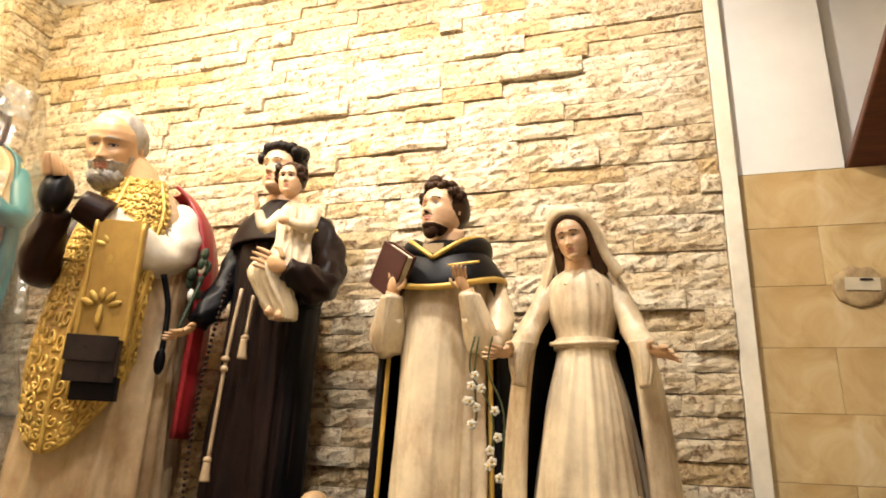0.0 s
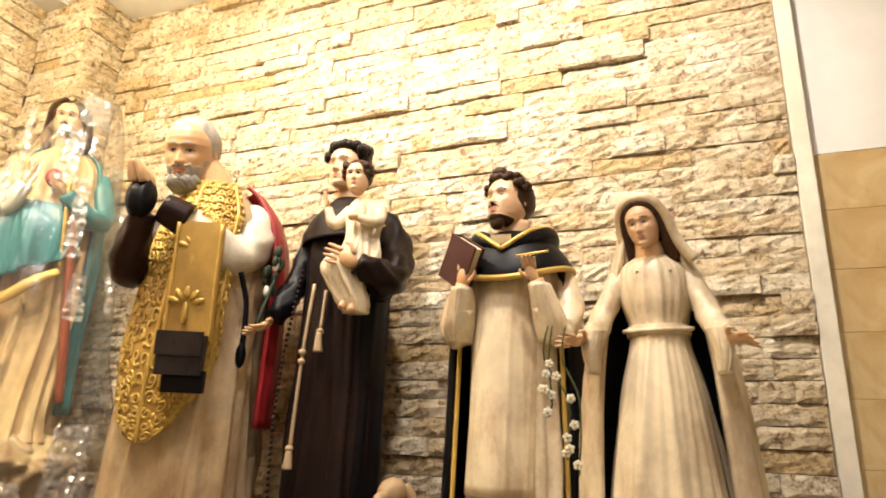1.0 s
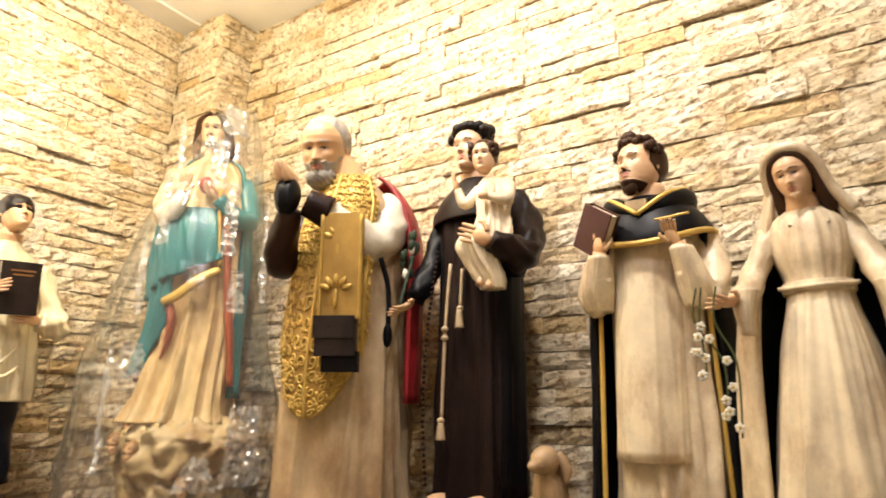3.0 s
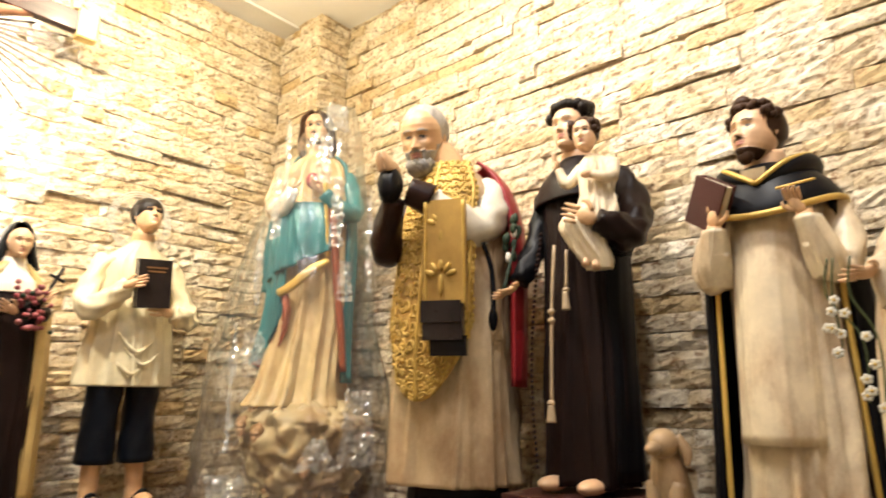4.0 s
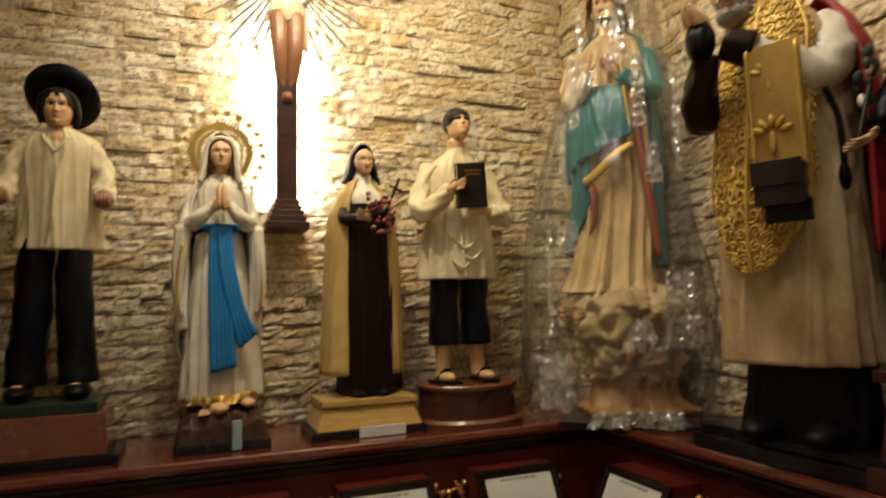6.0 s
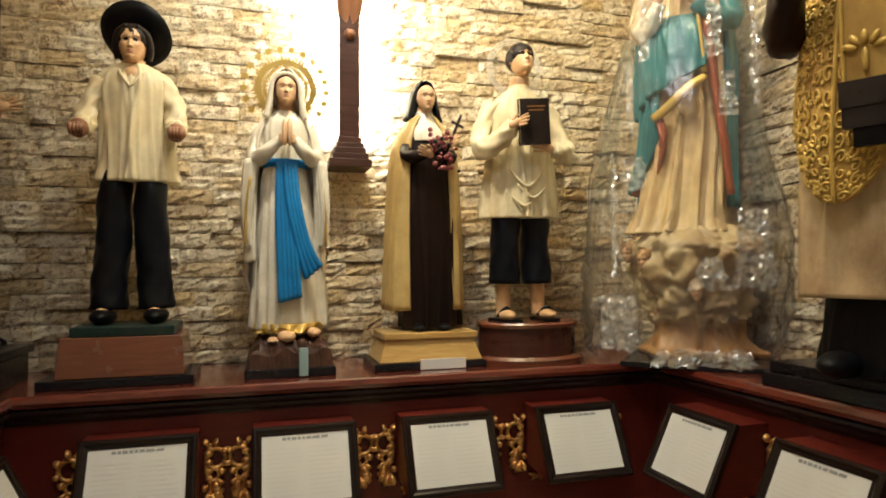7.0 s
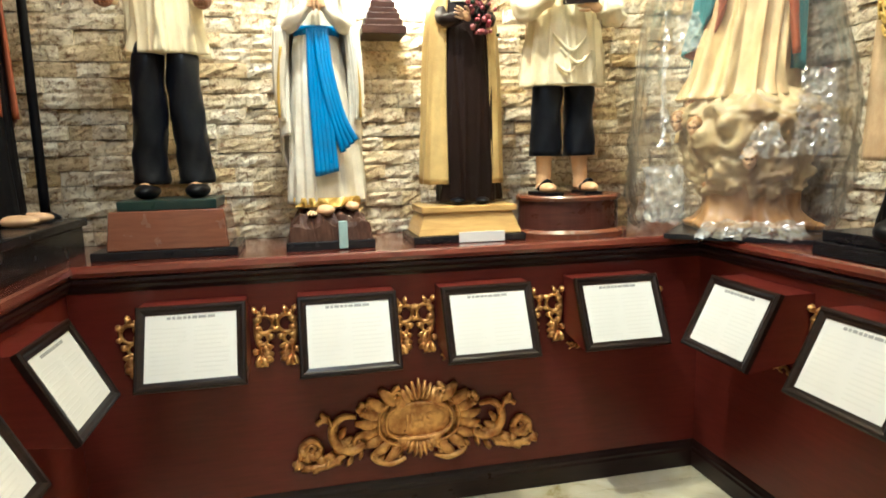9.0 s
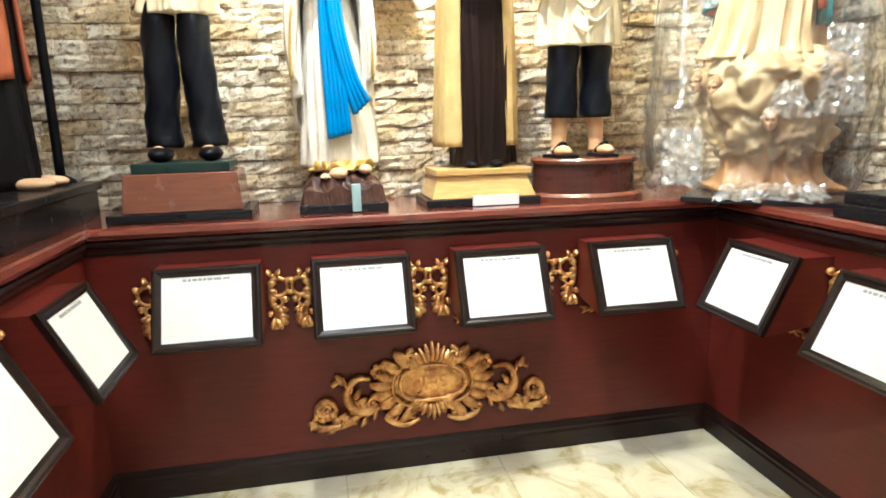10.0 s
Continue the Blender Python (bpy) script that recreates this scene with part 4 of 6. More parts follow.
for sx in (-1, 1):
    S.tube([(sx * 0.07, 0, 1.955), (sx * 0.1, -0.02, 1.885), (sx * 0.118, -0.055, 1.83), (sx * 0.135, -0.09, 1.805)], [0.03, 0.032, 0.032, 0.028], P_CREAM, 16, amp=0.04)
    S.loft([(1.735, sx * 0.126, -0.07, 0.012, 0.03), (1.78, sx * 0.128, -0.075, 0.02, 0.034), (1.825, sx * 0.122, -0.07, 0.028, 0.034)], P_CREAM, amp=0.1)
    S.hand((sx * 0.137, -0.095, 1.802), (sx * 0.6, -0.65, -0.12), (-sx * 0.5, -0.6, 0.5), 0.072, P_PALE, 0.25, 0.25)
S.tube([(0, -0.005, 1.97), (-0.005, -0.015, 2.04)], [0.036, 0.03], P_PALE)
S.loft([(1.955, 0, -0.012, 0.06, 0.048), (1.98, 0, -0.008, 0.048, 0.042), (2.0, 0, 0, 0.03, 0.03)], P_CREAM, amp=0.1)
at, rot = S.head((-0.010, -0.034, 2.072), 0.118, -16, 12, P_PALE, P_BRHAIR, None, -7, 0.6)
S.ball(at(0, 0.12, 0.05), (0.045, 0.045, 0.062), P_BLACK, rot)
for sx in (-1, 1):
    S.tube([at(0, -0.3, 0.44), at(sx * 0.27, -0.22, 0.3), at(sx * 0.39, -0.08, -0.05), at(sx * 0.4, 0.05, -0.55), at(sx * 0.42, 0.1, -0.85)], [0.006, 0.01, 0.012, 0.016, 0.012], P_BRHAIR, 10)
veil = [at(sx * x, y, z) for sx, rowp in ((-1, ((0.62, 0.1, -0.95), (0.5, 0.0, -0.4), (0.46, -0.1, 0.05), (0.36, -0.2, 0.35), (0.15, -0.26, 0.52))), (1, ((0.15, -0.26, 0.52), (0.36, -0.2, 0.35), (0.46, -0.1, 0.05), (0.52, 0.0, -0.4), (0.75, 0.1, -0.95)))) for x, y, z in rowp]
S.tube(veil, [0.012] * len(veil), P_CREAM, 10)
S.done("lady_statue", "aged cream lady statue with veil and open hands", "statue", STATUES)

# Sacred figure on clouds in the corner
S = Sculpt(-1.800, 1.760, 1.07, 47, 7)
S.size, S.place = 1.096, (-1.968, 1.899, 1.020, 47)
S.loft([(1.53, -0.05, -0.03, 0.178, 0.14), (1.60, -0.04, -0.02, 0.155, 0.125), (1.75, -0.02, -0.01, 0.135, 0.115), (1.95, 0, 0, 0.125, 0.105), (2.15, -0.01, 0, 0.13, 0.1), (2.38, -0.01, 0, 0.13, 0.095), (2.5, -0.01, 0, 0.125, 0.08), (2.57, -0.01, 0, 0.05, 0.05)], P_AMBER, amp=0.34, top=0.3, fold=S.folds(34))
S.cloak([(1.62, -0.005, 0.01, 0.165, 0.12), (1.9, -0.01, 0.01, 0.165, 0.12), (2.2, -0.015, 0.005, 0.172, 0.122), (2.4, -0.012, 0.005, 0.155, 0.108), (2.52, -0.01, 0.0, 0.13, 0.09), (2.57, -0.01, 0, 0.08, 0.065)], -30, 205, P_TEAL, P_RUST, 0.014, amp=0.07, edge=3)
# the mantle's fall on one side, and its fold drawn across the waist
S.cloak([(1.60, -0.03, -0.005, 0.17, 0.13), (1.8, -0.025, -0.005, 0.165, 0.135), (2.0, -0.02, -0.008, 0.165, 0.14), (2.15, -0.02, -0.01, 0.165, 0.14)], -200, -122, P_TEAL, P_RUST, 0.012, amp=0.16, fold=S.folds(46), hem=lambda q: 0.02 + 0.25 * q * q)
S.cloak([(2.06, -0.02, -0.01, 0.165, 0.145), (2.16, -0.02, -0.012, 0.17, 0.15), (2.25, -0.02, -0.012, 0.168, 0.145), (2.30, -0.02, -0.01, 0.16, 0.13), (2.33, -0.02, -0.01, 0.145, 0.115)], -195, -42, P_TEAL, P_RUST, 0.014, amp=0.16, fold=S.folds(46), hem=lambda q: -0.10 + 0.19 * q)
S.tube([(-0.125, -0.125, 1.955), (-0.07, -0.15, 1.985), (0.0, -0.163, 2.045), (0.06, -0.15, 2.085)], [0.017, 0.02, 0.02, 0.014], P_TRIM, 10, 0.6)
S.tube([(-0.10, -0.115, 1.95), (-0.09, -0.12, 1.88), (-0.095, -0.115, 1.82), (-0.115, -0.11, 1.75)], [0.026, 0.03, 0.022, 0.008], P_RUST, 14, 0.6, amp=0.12)
S.tube([(-0.14, 0.0, 2.5), (-0.165, -0.03, 2.40), (-0.17, -0.06, 2.30), (-0.13, -0.12, 2.29)], [0.05, 0.056, 0.05, 0.034], P_CREAM, 16, amp=0.05)
S.tube([(0.06, -0.13, 2.34), (0.085, -0.125, 2.1), (0.115, -0.12, 1.85), (0.135, -0.11, 1.66)], [0.028, 0.026, 0.026, 0.022], P_RUST, 12, 0.7, amp=0.05)
S.tube([(0.03, -0.125, 2.42), (0.045, -0.14, 2.25), (0.06, -0.14, 2.1)], [0.016, 0.018, 0.016], P_TRIM, 10, 0.5)
S.tube([(-0.12, 0.0, 2.48), (-0.165, -0.05, 2.34), (-0.14, -0.12, 2.29), (-0.09, -0.165, 2.37)], [0.04, 0.044, 0.044, 0.03], P_WHITE, 16, amp=0.05)
S.hand((-0.1, -0.17, 2.36), (0.2, -0.2, 1), (0.8, -0.4, 0), 0.09, P_PALE, 0.2)
S.tube([(0.11, 0.0, 2.48), (0.15, -0.05, 2.32), (0.1, -0.12, 2.3), (0.03, -0.15, 2.36)], [0.045, 0.048, 0.044, 0.034], P_TEAL, 16, amp=0.05)
S.hand((0.03, -0.15, 2.36), (-0.7, -0.2, 0.6), (0, -0.5, 0.8), 0.08, P_PALE, 0.1)
S.ball((-0.02, -0.125, 2.42), (0.028, 0.018, 0.034), P_RED)
S.tube([(-0.01, 0, 2.53), (-0.015, -0.015, 2.62)], [0.05, 0.043], P_PALE)
at, rot = S.head((-0.025, -0.03, 2.69), 0.165, -8, 4, P_PALE, P_BRHAIR, None, 0, 0.9, P_BRHAIR)
S.hair(at, rot, 0.165, P_BRHAIR, 0.08, 0.13)
S.ball(at(0, -0.27, -0.42), (0.014, 0.014, 0.014), P_BRHAIR, rot)
for sx in (-1, 1):
    S.tube([at(sx * 0.06, -0.3, 0.45), at(sx * 0.34, -0.16, 0.25), at(sx * 0.42, 0.0, -0.2), at(sx * 0.44, 0.04, -0.6), at(sx * 0.36, -0.1, -0.85)], [0.012, 0.018, 0.022, 0.022, 0.01], P_BRHAIR, 12, amp=0.06)
rows = []  # clouds under the feet, over a rocky foot
for z, w in smooth_path([(1.19, 0.13), (1.22, 0.165), (1.28, 0.185), (1.36, 0.205), (1.44, 0.23), (1.50, 0.215), (1.54, 0.165), (1.555, 0.10)], 9):
    ring = []
    for k in range(128):
        a = 2 * math.pi * k / 128
        q = Vector((math.cos(a) * 2.0, math.sin(a) * 2.0, z * 9))
        g = w * (0.84 + 0.34 * abs(noise.noise(q)) + 0.24 * abs(noise.noise(q * 1.9)) + 0.14 * abs(noise.noise(q * 3.7)))
        ring.append((g * 1.02 * math.cos(a), g * 0.85 * math.sin(a) - 0.015, z + 0.02 * noise.noise(q * 1.5)))
    rows.append(ring)
S.grid(rows, P_CLOUD)
rows = []
for z, w in smooth_path([(1.072, 0.20), (1.09, 0.21), (1.11, 0.18), (1.16, 0.155), (1.24, 0.165)], 7):
    ring = []
    for k in range(96):
        a = 2 * math.pi * k / 96
        q = Vector((math.cos(a) * 1.6, math.sin(a) * 1.6, z * 4 + a))
        g = w * (0.92 + 0.3 * noise.noise(q) + 0.12 * noise.noise(q * 3))
        ring.append((g * 1.1 * math.cos(a), g * 0.85 * math.sin(a) - 0.01, z))
    rows.append(ring)
S.grid(rows, P_FOOTROCK)
for x, y, z in ((-0.225, -0.10, 1.46), (-0.16, -0.16, 1.435), (-0.19, -0.07, 1.51), (0.20, -0.11, 1.45), (0.02, -0.195, 1.325)):
    a2, _ = S.head((x, y, z), 0.072, x * 90, 8, P_SKIN, P_BRHAIR, P_SKIN)
    S.ball(a2(0, 0.08, 0.16), (0.029, 0.032, 0.03), P_CURLS, None, lambda v: v * (1 + 0.08 * math.sin(9 * v.x + 7 * v.z)), 16, 10)
S.done("sacred_statue", "teal-mantled holy figure statue on clouds, wrapped in plastic", "statue", STATUES)

# Young man with a book, pale yellow shirt and short trousers
S = Sculpt(-2.24, 1.28, 1.165, 90, 8)
for sx in (-1, 1):
    S.tube([(sx * 0.068, 0, 1.62), (sx * 0.07, 0, 1.47), (sx * 0.074, 0, 1.32)], [0.082, 0.078, 0.086], P_NAVY, 28, 0.95, 0.03)
    S.tube([(sx * 0.075, 0.005, 1.34), (sx * 0.08, 0.0, 1.24), (sx * 0.082, 0.0, 1.19)], [0.036, 0.03, 0.03], P_SKIN, 14)
    S.ball((sx * 0.09, -0.05, 1.192), (0.034, 0.075, 0.024), P_SKIN)
    S.slab(pose(sx * 0.09, -0.045, 1.170, 0, 0, -sx * 6), 0.072, 0.17, 0.012, P_BLACK)
    S.tube([(sx * 0.09 - 0.034, -0.05, 1.185), (sx * 0.09, -0.065, 1.222), (sx * 0.09 + 0.034, -0.05, 1.185)], [0.009] * 3, P_BLACK, 8)
S.loft([(1.595, 0, 0, 0.155, 0.105), (1.68, 0, 0, 0.15, 0.105), (1.85, 0, 0, 0.135, 0.1), (1.98, 0, 0, 0.138, 0.094), (2.06, 0, 0, 0.135, 0.082), (2.11, 0, -0.004, 0.095, 0.066), (2.145, 0, -0.01, 0.052, 0.05), (2.16, 0, -0.014, 0.044, 0.044)], P_SHIRT, amp=0.2, top=0.2)
for x0, z0, x1, dz in ((-0.08, 1.79, 0.06, 0.07), (-0.05, 1.735, 0.08, 0.06), (-0.07, 1.68, 0.02, 0.04)):
    S.tube([(x0, -0.09, z0), ((x0 + x1) / 2, -0.108, z0 - dz), (x1, -0.094, z0 - 0.01)], [0.004, 0.008, 0.003], P_SHIRT, 8)
S.tube([(-0.12, 0, 2.08), (-0.175, -0.02, 1.95), (-0.185, -0.07, 1.87), (-0.12, -0.125, 1.92), (-0.085, -0.15, 1.97)], [0.048, 0.05, 0.054, 0.046, 0.034], P_SHIRT, 20, amp=0.09)
S.tube([(0.12, 0, 2.08), (0.175, -0.02, 1.95), (0.185, -0.07, 1.86), (0.13, -0.12, 1.865), (0.09, -0.14, 1.875)], [0.048, 0.05, 0.052, 0.046, 0.034], P_SHIRT, 20, amp=0.09)
S.hand((-0.112, -0.168, 1.955), (0.8, -0.2, 0.3), (0.2, 0, 1), 0.085, P_SKIN, 0.15, 0.3)
S.hand((0.09, -0.145, 1.875), (-0.8, -0.1, 0.1), (-0.1, 0, 1), 0.1, P_SKIN, 0.15, 0.3)
m = pose(-0.005, -0.165, 1.975, 6, -5, 0) @ Matrix.Scale(0.92, 4)
S.slab(m, 0.128, 0.022, 0.19, P_PAGE)
S.slab(m @ pose(0, -0.013, 0), 0.138, 0.006, 0.2, P_BLKBOOK)
S.slab(m @ pose(0, 0.013, 0), 0.138, 0.006, 0.2, P_BLKBOOK)
for w, z in ((0.086, 0.066), (0.07, 0.05)):
    S.slab(m @ pose(0.005, -0.0172, z), w, 0.0016, 0.007, P_DKTAN)
S.tube([(0, 0, 2.12), (0, -0.02, 2.2)], [0.046, 0.042], P_SKIN)
at, rot = S.head((0, -0.035, 2.268), 0.155, 0, -20, P_SKIN)
S.hair(at, rot, 0.155, P_HAIR, 0.05, 0.17)
S.done("martyr_statue", "young man statue in pale yellow shirt holding a dark book", "statue", STATUES)

# Nun with roses
S = Sculpt(-2.26, 0.865, 1.14, 90, 9)
S.loft([(1.15, 0.015, 0, 0.125, 0.1), (1.3, 0.015, 0, 0.12, 0.1), (1.55, 0.015, 0, 0.118, 0.096), (1.8, 0.01, 0, 0.108, 0.085), (1.92, 0, 0, 0.095, 0.07), (2.0, 0, 0, 0.04, 0.04)], P_BROWN, amp=0.1, top=0.2)
S.cloak([(1.22, 0, 0.02, 0.172, 0.12), (1.45, 0, 0.02, 0.165, 0.115), (1.7, 0, 0.015, 0.155, 0.11), (1.88, 0, 0.01, 0.135, 0.095), (1.97, 0, 0.005, 0.085, 0.07), (2.01, 0, 0, 0.05, 0.05)], -52, 236, P_TAN, P_DKTAN, 0.012, amp=0.11, edge=4)
S.cloak([(2.0, 0, 0.02, 0.085, 0.06), (2.06, 0, 0.02, 0.066, 0.062), (2.11, 0, 0.015, 0.054, 0.06), (2.145, 0, 0.005, 0.036, 0.05), (2.162, 0, 0.0, 0.012, 0.02)], -52, 232, P_BLACK, None, 0.01, amp=0.02)
S.loft([(1.9, 0, -0.055, 0.06, 0.025), (1.94, 0, -0.04, 0.065, 0.035), (1.98, 0, -0.01, 0.05, 0.045), (2.03, 0, 0, 0.034, 0.036)], P_WHITE, amp=0.05)
for sx in (-1, 1):
    S.tube([(sx * 0.08, -0.02, 1.9), (sx * 0.09, -0.075, 1.835), (sx * 0.05, -0.115, 1.83), (0.0 + sx * 0.02, -0.13, 1.85)], [0.028, 0.032, 0.03, 0.024], P_BROWN, 14, amp=0.05)
S.hand((0.0, -0.135, 1.83), (-0.6, -0.3, 0.15), (0, -0.4, 0.9), 0.075, P_PALE, 0.15, 0.2)
S.hand((0.05, -0.13, 1.86), (0.5, -0.4, 0.6), (0.3, -0.4, -0.5), 0.075, P_PALE, 0.15, 0.2)
for k in range(48):
    v = r.random()
    S.ball((0.02 + r.gauss(0, 0.025) + 0.035 * v, -0.155 + r.gauss(0, 0.012), 1.93 - 0.17 * v), r.uniform(0.006, 0.011), P_ROSE if k % 4 else P_PINK if k % 8 else P_LEAF, None, lambda q: q * (1 + 0.15 * math.sin(8 * q.x) * math.cos(9 * q.z)), 10, 7)
S.tube([(0.05, -0.15, 1.84), (0.115, -0.14, 1.995)], [0.006, 0.006], P_BLKBOOK, 6)
S.tube([(0.075, -0.145, 1.965), (0.125, -0.14, 1.945)], [0.006, 0.006], P_BLKBOOK, 6)
for sx in (-0.05, 0.05):
    S.ball((sx, -0.09, 1.155), (0.028, 0.045, 0.014), P_BLACK)
S.tube([(0, 0, 1.99), (0, -0.01, 2.05)], [0.034, 0.03], P_PALE)
at, rot = S.head((0, -0.032, 2.085), 0.118, 0, 0, P_PALE, P_BRHAIR)
S.done("nun_statue", "nun statue in golden cloak and brown habit holding roses", "statue", STATUES)

# Lady with blue sash and rayed halo
S = Sculpt(-2.27, 0.31, 1.10, 90, 10)
S.loft([(1.16, 0.01, 0, 0.125, 0.1), (1.3, 0.01, 0, 0.118, 0.095), (1.5, 0.005, 0, 0.108, 0.09), (1.72, 0, 0, 0.085, 0.075), (1.79, 0, 0, 0.075, 0.068), (1.88, 0, 0, 0.09, 0.07), (1.95, 0, 0, 0.085, 0.06), (2.0, 0, 0, 0.035, 0.035)], P_WHITE, amp=0.13, top=0.3)
S.loft([(1.152, 0.01, 0, 0.128, 0.103), (1.17, 0.01, 0, 0.13, 0.105), (1.185, 0.01, 0, 0.126, 0.101)], P_TRIM, amp=0.13)
S.cloak([(1.3, 0, 0.02, 0.155, 0.1), (1.46, 0, 0.02, 0.158, 0.1), (1.7, 0, 0.015, 0.15, 0.095), (1.88, 0, 0.01, 0.13, 0.085), (1.97, 0, 0.01, 0.085, 0.07), (2.04, 0, 0.01, 0.066, 0.068), (2.12, 0, 0.005, 0.056, 0.062), (2.155, 0, 0.0, 0.035, 0.045), (2.17, 0, 0, 0.012, 0.015)], -40, 220, P_WHITE, None, 0.012, amp=0.08, edge=3, hem=lambda q: 0.12 * math.cos(6.28 * q))
S.loft([(1.775, 0, 0, 0.083, 0.076), (1.79, 0, 0, 0.086, 0.078), (1.805, 0, 0, 0.083, 0.076)], P_BLUE)
for k in range(5):
    o = (k - 2) * 0.012
    S.tube([(-0.005 + o, -0.085, 1.79), (-0.004 + o * 1.1, -0.1, 1.6), (0.005 + o * 1.25, -0.113, 1.42), (0.012 + o * 1.35, -0.118, 1.265 + 0.004 * k)], [0.010, 0.0115, 0.0125, 0.0125], P_BLUE, 10)
for k in range(4):
    o = (k - 1.5) * 0.012
    S.tube([(0.012 + o, -0.09, 1.79), (0.024 + o, -0.106, 1.64), (0.058 + o * 1.1, -0.113, 1.48), (0.098 + o * 1.3, -0.108, 1.352 + 0.014 * k)], [0.010, 0.0115, 0.0125, 0.0125], P_BLUE, 10)
for sx in (-1, 1):
    S.tube([(sx * 0.09, 0, 1.93), (sx * 0.118, -0.03, 1.81), (sx * 0.075, -0.095, 1.82), (sx * 0.022, -0.12, 1.87)], [0.03, 0.036, 0.034, 0.022], P_WHITE, 16, amp=0.06)
    S.loft([(1.47, sx * 0.135, -0.02, 0.014, 0.04), (1.6, sx * 0.14, -0.03, 0.024, 0.045), (1.8, sx * 0.125, -0.04, 0.03, 0.04)], P_WHITE, amp=0.15)
    S.tube([(sx * 0.13, -0.075, 1.73), (sx * 0.145, -0.07, 1.6), (sx * 0.147, -0.06, 1.48)], [0.006] * 3, P_TRIM, 6)
    S.ball((sx * 0.009, -0.13, 1.895), (0.011, 0.022, 0.055), P_PALE, Euler((radians(-10), 0, 0)).to_matrix())
    S.tube([(sx * 0.02, -0.12, 1.86), (sx * 0.012, -0.13, 1.885)], [0.022, 0.016], P_PALE, 10)
S.tube([(0, 0, 1.98), (0, -0.01, 2.05)], [0.034, 0.03], P_PALE)
at, rot = S.head((0, -0.032, 2.075), 0.128, 0, -8, P_PALE, P_BRHAIR)
for sx in (-1, 1):
    S.tube([at(0.0, -0.28, 0.46), at(sx * 0.3, -0.2, 0.28), at(sx * 0.37, -0.08, -0.1), at(sx * 0.36, -0.04, -0.6)], [0.003, 0.005, 0.006, 0.006], P_BRHAIR, 10)
for sx in (-1, 1):
    S.tube([at(0, -0.27, 0.53), at(sx * 0.3, -0.2, 0.42), at(sx * 0.46, -0.1, 0.05), at(sx * 0.5, -0.02, -0.4), at(sx * 0.62, 0.05, -0.9)], [0.009, 0.010, 0.011, 0.012, 0.012], P_WHITE, 12)
S.hand((-0.05, -0.1, 1.135), (0, -1, -0.1), (1, 0, 0), 0.07, P_PALE, 0.05)
S.ball((0.0, -0.105, 1.14), (0.034, 0.06, 0.022), P_PALE)
S.ball((0.10, -0.085, 1.150), (0.026, 0.048, 0.018), P_PALE)
S.done("blue_sash_statue", "white-robed lady statue with blue sash and praying hands", "statue", STATUES)

# Farmer in straw hat
S = Sculpt(-2.27, -0.225, 1.20, 90, 11)
for sx in (-1, 1):
    S.tube([(sx * 0.05, 0, 1.78), (sx * 0.058, 0, 1.68), (sx * 0.062, 0, 1.5), (sx * 0.074, 0, 1.36), (sx * 0.078, 0, 1.25)], [0.05, 0.072, 0.076, 0.076, 0.084], P_NAVY, 28, 0.95, 0.03)
    S.ball((sx * 0.085, -0.045, 1.226), (0.042, 0.086, 0.028), P_BLACK)
    S.ball((sx * 0.083, -0.03, 1.246), (0.03, 0.05, 0.016), P_SKIN)
    S.ball((sx * 0.08, 0.0, 1.25), (0.035, 0.04, 0.03), P_SKIN)
S.loft([(1.705, 0, 0, 0.112, 0.088), (1.8, 0, 0, 0.106, 0.085), (1.95, 0, 0, 0.112, 0.085), (2.05, 0, 0, 0.12, 0.08), (2.1, 0, 0, 0.1, 0.065), (2.14, 0, 0, 0.04, 0.04)], P_SHIRT, amp=0.2, top=0.4, fold=S.folds(44))
for sx in (-1, 1):
    S.tube([(sx * 0.095, 0, 2.07), (sx * 0.138, -0.01, 1.98), (sx * 0.148, -0.05, 1.9), (sx * 0.152, -0.09, 1.885)], [0.044, 0.046, 0.044, 0.038], P_SHIRT, 20, amp=0.09)
    S.ball((sx * 0.155, -0.105, 1.875), (0.032, 0.036, 0.034), P_DKSKIN)
    for j in range(4):
        S.tube([(sx * (0.138 + 0.011 * j), -0.13, 1.885), (sx * (0.138 + 0.011 * j), -0.142, 1.865), (sx * (0.138 + 0.011 * j), -0.125, 1.85)], [0.009, 0.009, 0.007], P_DKSKIN, 8, sub=3)
    S.tube([(0.0, -0.082, 2.035), (sx * 0.035, -0.07, 2.085), (sx * 0.045, -0.02, 2.115)], [0.006, 0.006, 0.006], P_SHIRT, 8)
S.tube([(0, 0, 2.08), (0, -0.01, 2.15)], [0.046, 0.038], P_SKIN)
S.ball((0, -0.045, 2.085), (0.035, 0.03, 0.035), P_SKIN)
at, rot = S.head((0, -0.03, 2.205), 0.15, 0, -2, P_SKIN)
S.hair(at, rot, 0.15, P_HAIR, 0.07, 0.15)
for sx in (-1, 1):
    S.tube([at(sx * 0.1, -0.28, 0.4), at(sx * 0.33, -0.14, 0.25), at(sx * 0.39, 0.0, -0.1), at(sx * 0.36, 0.1, -0.35)], [0.012, 0.014, 0.016, 0.012], P_HAIR, 10)
hat = Matrix.Translation((0.0, 0.035, 2.262)) @ pose(0, 0, 0, -52, 10, 0)
rows = []
for rad, z in ((0.002, 0.085), (0.045, 0.082), (0.062, 0.06), (0.068, 0.01), (0.09, 0.0), (0.122, 0.008), (0.124, 0.0), (0.09, -0.01), (0.055, -0.012), (0.002, -0.012)):
    rows.append([tuple(hat @ Vector((rad * math.cos(t), rad * math.sin(t), z + 0.006 * math.sin(3 * t) * rad / 0.12))) for t in np.linspace(0, 2 * math.pi, 33)[:-1]])
